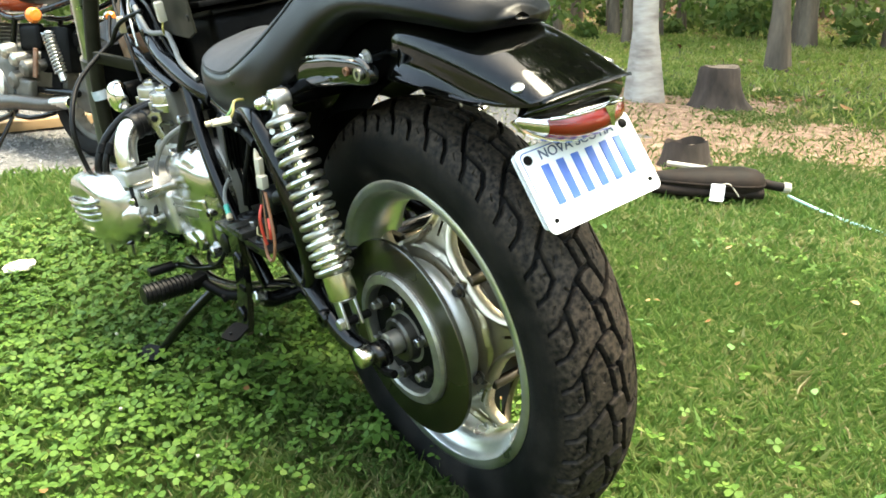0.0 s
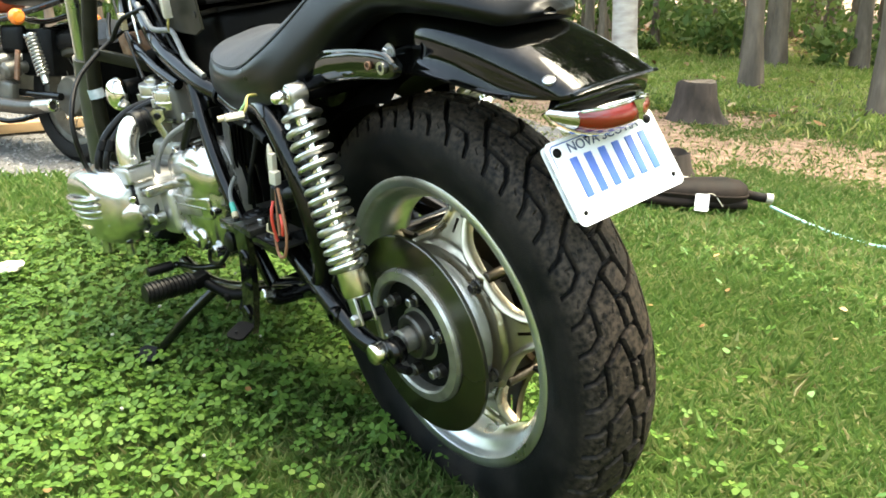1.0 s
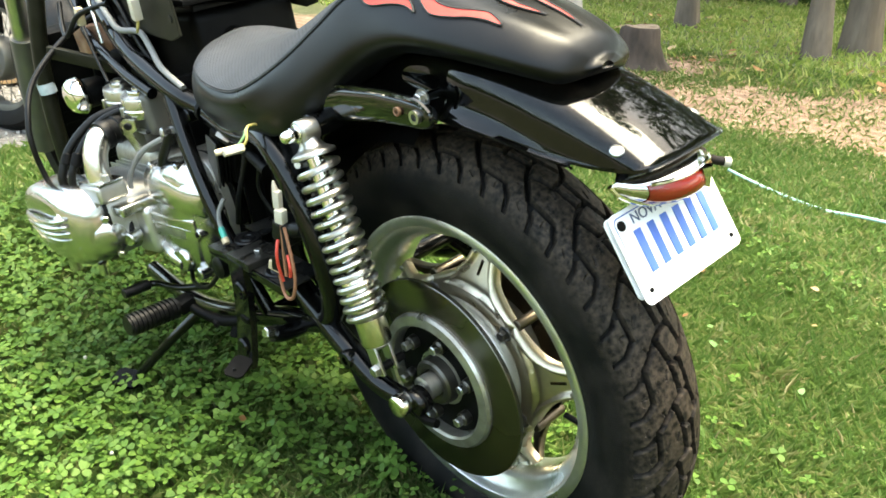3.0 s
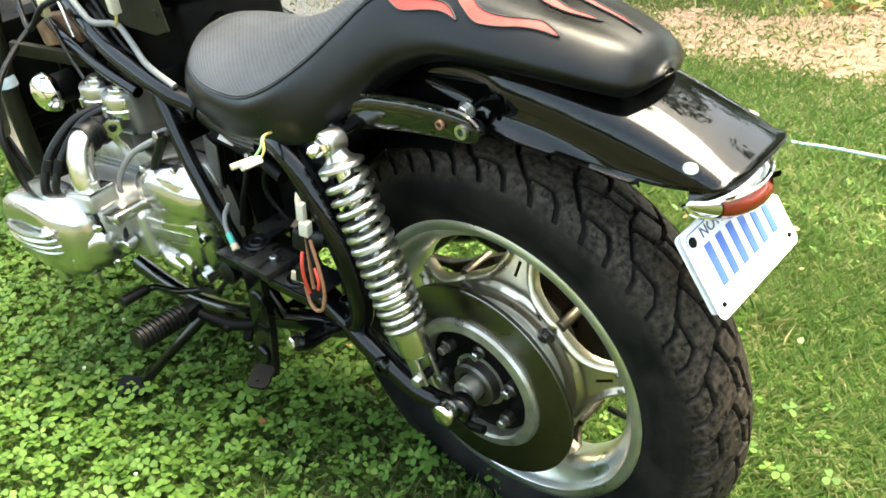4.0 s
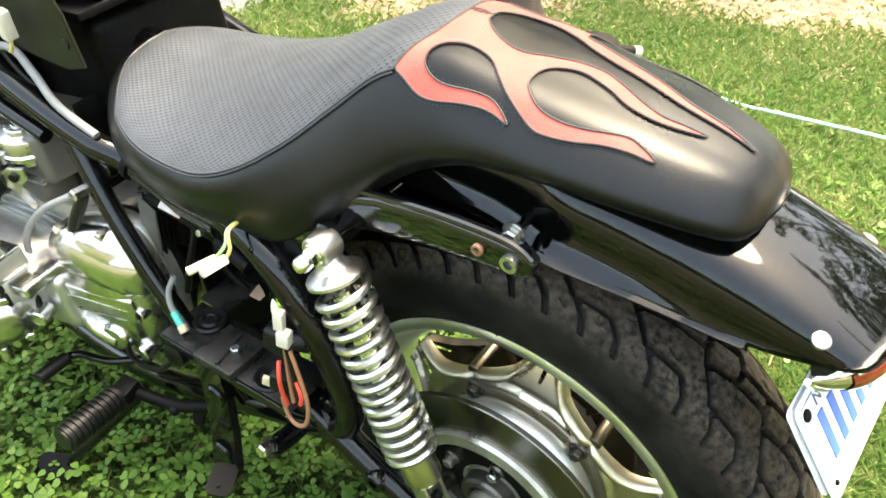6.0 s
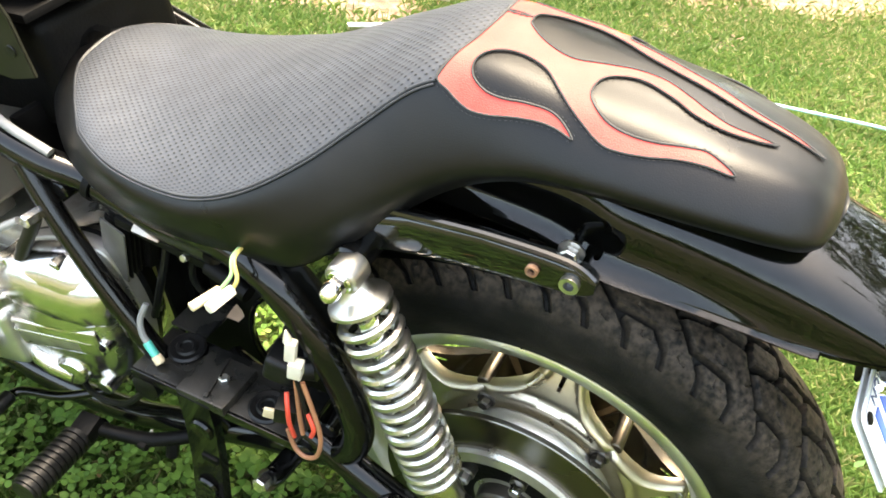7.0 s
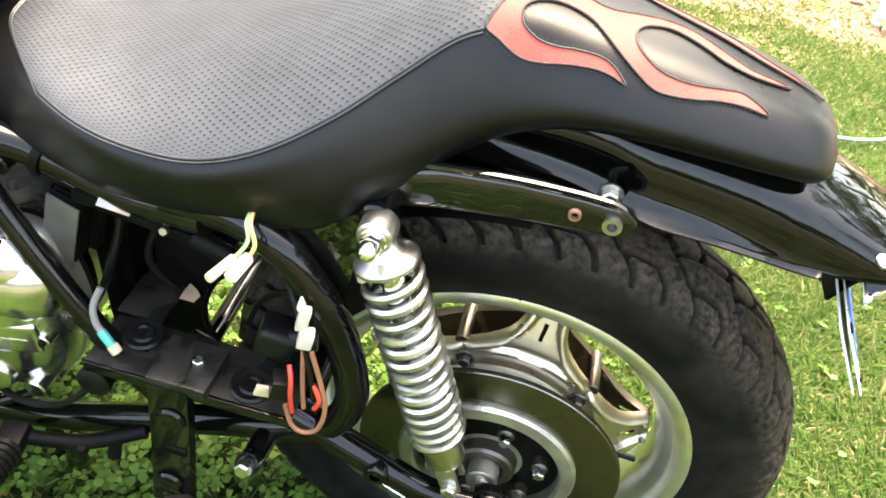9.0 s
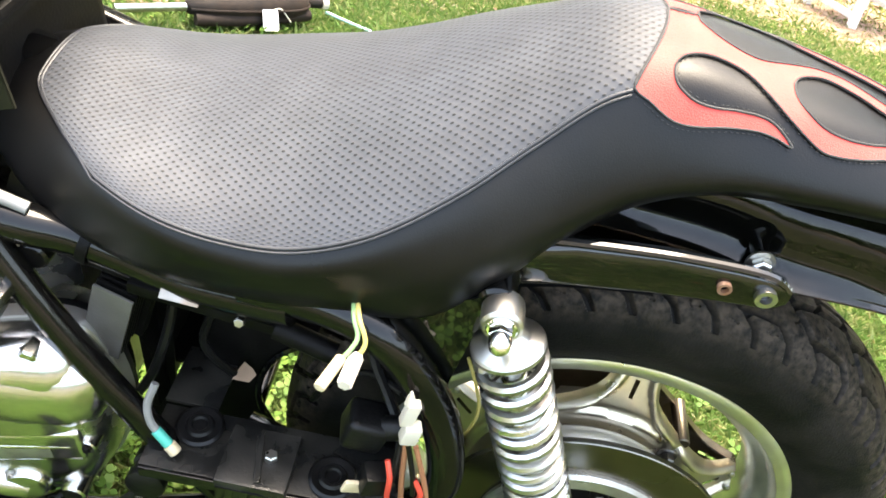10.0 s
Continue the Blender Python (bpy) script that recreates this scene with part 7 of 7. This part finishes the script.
# -------- stumps
def stump(x, y, r, h, seed, label, worn):
    bm = bmesh.new()
    rings = []
    for z, s in ((-0.08, 1.75), (0.0, 1.5), (0.05, 1.25), (0.12, 1.08), (0.6 * h, 0.96), (0.93 * h, 0.90), (h, 0.84)):
        ring = []
        for k in range(36):
            a = 2 * math.pi * k / 36
            rough = 1 + 0.10 * noise.noise((math.cos(a) * 2.5, math.sin(a) * 2.5, seed + z)) + (0.13 * math.cos(5 * a + seed) * max(0, s - 0.95))
            top = 0.10 * h * noise.noise((math.cos(a) * 1.5, math.sin(a) * 1.5, seed * 3.0)) * worn if z > 0.8 * h else 0
            ring.append(bm.verts.new((r * s * rough * math.cos(a), r * s * rough * math.sin(a), z + top)))
        rings.append(ring)
    for a, b in zip(rings, rings[1:]):
        for k in range(36):
            bm.faces.new((a[k], a[(k + 1) % 36], b[(k + 1) % 36], b[k]))
    ob = thing("tree_stump", pose(x, y, ground_z(x, y)), label, "stump")
    part("bole", bm, stump_wood, ob, angle=60)
    tb = bmesh.new()
    c = tb.verts.new((0, 0, h * 0.97))
    ringv = []
    for k in range(36):
        a = 2 * math.pi * k / 36
        rough = 1 + 0.10 * noise.noise((math.cos(a) * 2.5, math.sin(a) * 2.5, seed + h))
        top = 0.10 * h * noise.noise((math.cos(a) * 1.5, math.sin(a) * 1.5, seed * 3.0)) * worn
        ringv.append(tb.verts.new((r * 0.835 * rough * math.cos(a), r * 0.835 * rough * math.sin(a), h + top - 0.002)))
    for k in range(36):
        tb.faces.new((c, ringv[k], ringv[(k + 1) % 36]))
    part("cut_face", tb, cut_wood, ob, smooth=False)
    return ob


stump(-2.62, 4.36, 0.150, 0.295, 2.0, "weathered dark tree stump with spreading roots", 0.7)
stump(-1.42, 2.44, 0.085, 0.085, 5.0, "low rotted tree stump in the grass", 2.2)

# ---------------------------------------------------------------- an exhaust silencer lying in the grass, with a hose
brown_steel = material("brown_steel", (0.009, 0.0075, 0.0065), 0.65, 0.0, spec=0.15, vary=0.3, scale=25, bump=0.2, second=(0.028, 0.018, 0.013), second_scale=8, second_amount=0.7)
MA, MB = Vector((-1.088, 1.762, 0)), Vector((-0.788, 2.074, 0))
ax = (MB - MA).normalized()
ln = (MB - MA).length
yaw = math.degrees(math.atan2(ax.y, ax.x))
silencer = thing("exhaust_silencer", pose(MA.x, MA.y, ground_z(MA.x, MA.y) + 0.025, 0, math.degrees(math.atan(0.06)), yaw), "dull brown-black exhaust silencer lying in the grass", "silencer")
secs = []
for t, w, h in ((0.0, 0.012, 0.014), (0.02, 0.024, 0.022), (0.15, 0.045, 0.034), (0.35, 0.066, 0.045), (0.6, 0.080, 0.055), (0.8, 0.085, 0.058), (0.92, 0.070, 0.050), (0.98, 0.040, 0.034), (1.0, 0.016, 0.016)):
    secs.append([(t * ln, w * math.cos(a), 0.055 + h * math.sin(a)) for a in (2 * math.pi * k / 28 for k in range(28))])
part("body", loft(secs, True), brown_steel, silencer)
part("weld_seam", tube(spline([(t * ln, w * 1.01, 0.055) for t, w in ((0.02, 0.024), (0.15, 0.045), (0.35, 0.066), (0.6, 0.080), (0.8, 0.085), (0.92, 0.070), (0.985, 0.036))] +
                              [(t * ln, -w * 1.01, 0.055) for t, w in ((0.985, 0.036), (0.92, 0.070), (0.8, 0.085), (0.6, 0.080), (0.35, 0.066), (0.15, 0.045), (0.02, 0.024))], 5), 0.004, 6), brown_steel, silencer)
part("under_pipe", tube(spline([(0.02, -0.03, 0.025), (0.2, -0.055, 0.022), (0.42, -0.05, 0.024)], 5), 0.020, 12), brown_steel, silencer)
part("tail_pipe", tube([(0.01, 0.0, 0.055), (-0.10, 0.006, 0.057), (-0.215, 0.012, 0.058)], 0.0135, 14), worn_chrome, silencer, "bright steel tail pipe")
part("inlet", tube(spline([(ln - 0.01, 0, 0.055), (ln + 0.035, 0.004, 0.045), (ln + 0.075, 0.006, 0.040)], 4), 0.018, 14), brown_steel, silencer)
part("collar", rod((ln + 0.070, 0.006, 0.040), (ln + 0.098, 0.006, 0.038), 0.020, 16), white_plastic, silencer, "pale collar")
tag_ob = part("paper_tag", plate_from(rounded(0.050, 0.066, 0.006), 0.0015, pose(0.245, -0.098, 0.033, 62, 0, -14)), plate_white, silencer, "white paper tag on a wire")
part("tag_wire", tube(spline([(0.262, -0.085, 0.062), (0.29, -0.084, 0.062), (0.325, -0.092, 0.02)], 5), 0.0022, 6), white_plastic, silencer)
hose_mat = material("hose_mat", (0.32, 0.55, 0.52), 0.5, vary=0.12, second=(0.48, 0.66, 0.62), second_scale=8)
pts = [(-0.725, 2.14), (-0.55, 2.13), (-0.33, 2.075), (-0.15, 2.01), (0.15, 2.035), (0.45, 2.10), (0.72, 2.09), (1.1, 2.2), (1.6, 2.6), (2.2, 2.7)]
hose = part("water_hose", tube(spline([(x, y, ground_z(x, y) + (0.050 if x > -0.2 or x < -0.7 else 0.014) + 0.004 * math.sin(9 * x)) for x, y in pts], 10), 0.0055, 10), hose_mat, None)
tagged(hose, "thin pale turquoise hose lying across the lawn", "hose")
stick = part("white_stick", tube([(-1.30, 2.15, ground_z(-1.3, 2.15) + 0.065), (-1.16, 2.24, ground_z(-1.16, 2.24) + 0.06)], 0.011, 10), white_plastic, None)
tagged(stick, "short white plastic pipe lying in the grass", "pipe")

# crumpled pale scrap in the clover
bm = bmesh.new()
bmesh.ops.create_icosphere(bm, subdivisions=3, radius=1.0)
for v in bm.verts:
    q = 1 + 0.35 * noise.noise(v.co * 1.9) + 0.12 * noise.noise(v.co * 5)
    v.co = Vector((v.co.x * 0.045 * q, v.co.y * 0.028 * q, v.co.z * 0.014 * q))
scrap = part("crumpled_paper", bm, material("paper", (0.66, 0.60, 0.50), 0.8, vary=0.12, second=(0.55, 0.45, 0.32), second_scale=40), None, angle=30)
scrap.matrix_basis = pose(-1.21, -0.385, ground_z(-1.21, -0.385) + 0.05, 8, -6, 30)
tagged(scrap, "crumpled off-white scrap of paper on clover", "paper")

# planks on the gravel
plank_mat = material("plank_wood", (0.42, 0.28, 0.15), 0.75, vary=0.2, scale=30, bump=0.3, second=(0.33, 0.2, 0.1), second_scale=6, stretch=(0.2, 1, 1))
plank = part("wooden_plank", box((0, 0, 0), (1.3, 0.14, 0.045), bevel=0.004), plank_mat, None)
plank.matrix_basis = pose(-3.42, 0.0, ground_z(-3.42, 0.0) + 0.03, 0, 3, 106)
tagged(plank, "bare sawn wooden plank lying on gravel", "plank")

# white garden chair beyond the lawn
chair_white = material("chair_white", (0.74, 0.74, 0.72), 0.45, vary=0.05, second=(0.62, 0.62, 0.58), second_scale=9)
chair = thing("garden_chair", pose(2.13, 4.62, ground_z(2.13, 4.62), 0, 0, 200), "white moulded plastic garden chair on the grass", "chair")
for sx in (-1, 1):
    for sy in (-1, 1):
        part("leg", loft([[(sx * (0.21 + 0.03 * (0.42 - z)) + dx, sy * (0.20 + 0.06 * (0.42 - z)) + dy, z) for dx, dy in ((-0.024, -0.018), (0.024, -0.018), (0.024, 0.018), (-0.024, 0.018))] for z in (0.0, 0.2, 0.42)], True), chair_white, chair, smooth=False)
    part("side_rail", box((sx * 0.226, 0, 0.09), (0.03, 0.44, 0.035), bevel=0.006), chair_white, chair)
    part("armrest", tube(spline([(sx * 0.24, -0.22, 0.42), (sx * 0.26, -0.22, 0.60), (sx * 0.26, 0.0, 0.64), (sx * 0.25, 0.22, 0.62)], 5), 0.022, 10), chair_white, chair)
part("seat", box((0, 0, 0.43), (0.48, 0.46, 0.03), (0, 0, 0), 0.012, 3), chair_white, chair)
for k in range(5):
    part("back_slat", tube(spline([(-0.16 + 0.08 * k, 0.22, 0.43), (-0.17 + 0.085 * k, 0.26, 0.62), (-0.18 + 0.09 * k, 0.31, 0.84)], 4), 0.018, 8), chair_white, chair)
part("top_rail", tube(spline([(-0.23, 0.28, 0.78), (-0.15, 0.31, 0.86), (0.15, 0.31, 0.86), (0.23, 0.28, 0.78)], 5), 0.022, 10), chair_white, chair)

# ---------------------------------------------------------------- the second motorcycle on the gravel
orange_paint = material("orange_paint", (0.46, 0.07, 0.02), 0.2, coat=0.8, vary=0.12, second=(0.32, 0.05, 0.02), second_scale=8)
amber = material("amber", (0.80, 0.20, 0.02), 0.25, vary=0.1, coat=0.5)
B2 = pose(-2.63, 0.20, ground_z(-2.63, 0.20) + 0.268, -4.9, 0, 22) @ Matrix.Scale(0.85, 4)
other = thing("motorcycle", B2, "older orange and chrome motorcycle parked on gravel", "motorcycle")
for x, name in ((0.0, "rear_wheel"), (-1.45, "front_wheel")):
    w2 = part(name, lathe([(0.23, -0.035), (0.215, -0.036), (0.20, -0.03), (0.195, 0.0), (0.20, 0.03), (0.215, 0.036), (0.23, 0.035), (0.21, 0.0)], (x, 0, 0), (0, 1, 0), 64, True), dull_alloy, other)
    part("tyre", lathe([(0.225, -0.045), (0.25, -0.056), (0.285, -0.055), (0.31, -0.032), (0.318, 0.0), (0.31, 0.032), (0.285, 0.055), (0.25, 0.056), (0.225, 0.045)], (x, 0, 0), (0, 1, 0), 72), rubber, w2)
    part("hub", rod((x, -0.07, 0), (x, 0.07, 0), 0.07, 28), dull_alloy, w2)
    part("brake_drum", lathe([(0.0, -0.075), (0.085, -0.072), (0.095, -0.06), (0.095, 0.0), (0.0, 0.0)], (x, 0, 0), (0, 1, 0), 32), dull_alloy, w2)
    for k in range(28):
        a = 2 * math.pi * k / 28
        part("spoke", tube([(x + 0.06 * math.cos(a), 0.03 * (-1) ** k, 0.06 * math.sin(a)), (x + 0.198 * math.cos(a + 0.2), 0, 0.198 * math.sin(a + 0.2))], 0.002, 5), dull_alloy, w2)
for s in (-1, 1):
    A, Bv = Vector((-0.14, s * 0.15, 0.31)), Vector((-0.035, s * 0.15, 0.045))
    body = part("shock_absorber", tube([A.lerp(Bv, 0.1), A.lerp(Bv, 0.95)], 0.016, 14), steel, other)
    d = (Bv - A).normalized()
    u = d.orthogonal().normalized()
    v = d.cross(u)
    part("spring", tube([A.lerp(Bv, 0.1 + 0.7 * k / 150) + (u * math.cos(k * 0.5) + v * math.sin(k * 0.5)) * 0.026 for k in range(151)], 0.004, 6), worn_chrome, body)
    sil = part("silencer", tube(spline([(-0.60, s * 0.19, -0.06), (-0.35, s * 0.20, -0.045), (-0.12, s * 0.20, -0.05), (0.06, s * 0.20, -0.034)], 6), lambda t: 0.040 - 0.012 * t, 20), dark_steel, other, "dark exhaust silencer with a chrome tip")
    part("silencer_tip", tube([(-0.06, s * 0.20, -0.043), (0.06, s * 0.20, -0.0335)], 0.0305, 20), worn_chrome, sil)
    part("silencer_end", lathe([(0.022, 0.0), (0.029, 0.001), (0.029, 0.012), (0.022, 0.014)], (0.055, s * 0.20, -0.034), (1, 0, 0.08), 24, True), chrome, sil)
    part("silencer_bore", rod((0.03, s * 0.20, -0.036), (0.062, s * 0.20, -0.0338), 0.022, 20), rubber_part, sil)
    lamp = part("indicator", lathe([(0.0, 0.03), (0.024, 0.026), (0.034, 0.014), (0.036, 0.0), (0.0, -0.006)], (-0.135, s * 0.205, 0.355), (0.9, s * 0.2, 0.0), 24), amber, other, "round amber indicator lamp")
    part("indicator_shell", lathe([(0.037, 0.0), (0.036, -0.012), (0.022, -0.028), (0.0, -0.034)], (-0.135, s * 0.205, 0.355), (0.9, s * 0.2, 0.0), 24), chrome, lamp)
    part("indicator_stalk", rod((-0.145, s * 0.10, 0.355), (-0.145, s * 0.20, 0.355), 0.008), chrome, lamp)
    part("side_cover", box((-0.33, s * 0.10, 0.26), (0.17, 0.04, 0.13), (0, 0, 0), 0.03, 3), dull_black, other, "black side cover")
    part("swingarm", tube([(-0.45, s * 0.12, 0.02), (0.0, s * 0.11, 0.0)], 0.018, 10), frame_black, other)
    part("frame_rail", tube(spline([(0.05, s * 0.10, 0.43), (-0.2, s * 0.12, 0.38), (-0.5, s * 0.11, 0.36), (-0.95, s * 0.04, 0.52)], 5), 0.014, 10), frame_black, other)
    part("frame_tube", tube(spline([(-0.42, s * 0.12, 0.36), (-0.48, s * 0.13, 0.1), (-0.5, s * 0.13, -0.1), (-0.95, s * 0.10, -0.12), (-1.05, s * 0.05, 0.4)], 5), 0.014, 10), frame_black, other)
    part("fork_leg", tube([(-1.12, s * 0.09, 0.58), (-1.45, s * 0.09, 0.0)], 0.022, 12), worn_chrome, other)
eng2 = part("engine", box((-0.62, 0, 0.06), (0.34, 0.30, 0.24), (0, 0, 0), 0.04, 3), dull_alloy, other, "bare aluminium engine")
for k in range(7):
    part("cooling_fin", box((-0.74, 0, 0.20 + 0.018 * k), (0.24, 0.32, 0.005), (0, -12, 0), 0.001), dirty_alloy, eng2)
for x, z, r in ((-0.30, 0.12, 0.040), (-0.38, 0.16, 0.034), (-0.40, 0.06, 0.045), (-0.46, 0.20, 0.038)):
    part("carburettor", lathe([(0.0, -0.05), (r * 0.6, -0.05), (r, -0.035), (r, 0.02), (r * 0.7, 0.03), (r * 0.7, 0.08), (0.0, 0.08)], (x, -0.14, z), (0.15, 1, 0.2), 20), dirty_alloy if r < 0.039 else dull_alloy, eng2)
part("starter_cover", box((-0.34, -0.15, 0.02), (0.12, 0.05, 0.09), (0, 6, 0), 0.018, 3), dull_alloy, eng2)
part("rusty_bracket", box((-0.24, -0.155, 0.14), (0.03, 0.012, 0.14), (0, 12, 0), 0.004), rust, eng2)
part("clutch_cover", lathe([(0.0, -0.02), (0.07, -0.018), (0.09, -0.005), (0.095, 0.02), (0.0, 0.02)], (-0.60, -0.16, 0.03), (0, 1, 0), 32), alloy, eng2)
part("fuel_tank", loft([[(x, w * math.cos(a), z + h * math.sin(a)) for a in (2 * math.pi * k / 28 for k in range(28))] for x, w, z, h in ((-0.42, 0.05, 0.45, 0.04), (-0.46, 0.10, 0.46, 0.07), (-0.65, 0.145, 0.48, 0.10), (-0.90, 0.14, 0.50, 0.10), (-1.02, 0.08, 0.50, 0.06))], True), orange_paint, other, "orange fuel tank")
part("seat", loft([[(x, w * math.copysign(abs(math.cos(a)) ** 0.6, math.cos(a)), z + h * math.copysign(abs(math.sin(a)) ** 0.7, math.sin(a))) for a in (2 * math.pi * k / 28 for k in range(28))] for x, w, z, h in ((0.16, 0.06, 0.50, 0.03), (0.13, 0.11, 0.50, 0.05), (-0.1, 0.13, 0.49, 0.055), (-0.35, 0.12, 0.47, 0.05), (-0.45, 0.08, 0.46, 0.035))], True), vinyl, other, "black bench seat")
mud = loft([[(0.345 * math.cos(a), 0.075 * t, 0.345 * math.sin(a) - 0.02 * t * t) for t in np.linspace(-1, 1, 9)] for a in np.linspace(radians(15), radians(115), 20)])
bmesh.ops.solidify(mud, geom=mud.faces[:], thickness=0.003)
part("rear_fender", mud, frame_black, other, "black rear fender")
part("number_plate", box((0.335, 0, 0.26), (0.003, 0.19, 0.12), (0, -18, 0), 0.001), plate_white, other, "white registration plate")
part("tool_box", box((-0.20, 0, 0.20), (0.24, 0.16, 0.22), (0, 0, 0), 0.02), dull_black, other)
part("tail_lamp", box((0.27, 0, 0.30), (0.06, 0.11, 0.07), (0, -30, 0), 0.015, 3), red_lens, other)
part("handlebar", tube(spline([(-0.88, -0.38, 0.74), (-0.98, -0.30, 0.78), (-1.06, -0.08, 0.66), (-1.06, 0.08, 0.66), (-0.98, 0.30, 0.78), (-0.88, 0.38, 0.74)], 6), 0.011, 10), chrome, other)
part("head_lamp", lathe([(0.0, -0.05), (0.07, -0.04), (0.088, 0.0), (0.085, 0.03), (0.05, 0.09), (0.0, 0.1)], (-1.25, 0, 0.58), (1, 0, 0), 28), chrome, other)
part("side_stand", tube([(-0.50, -0.13, -0.1), (-0.53, -0.26, -0.33)], 0.010, 8), frame_black, other)
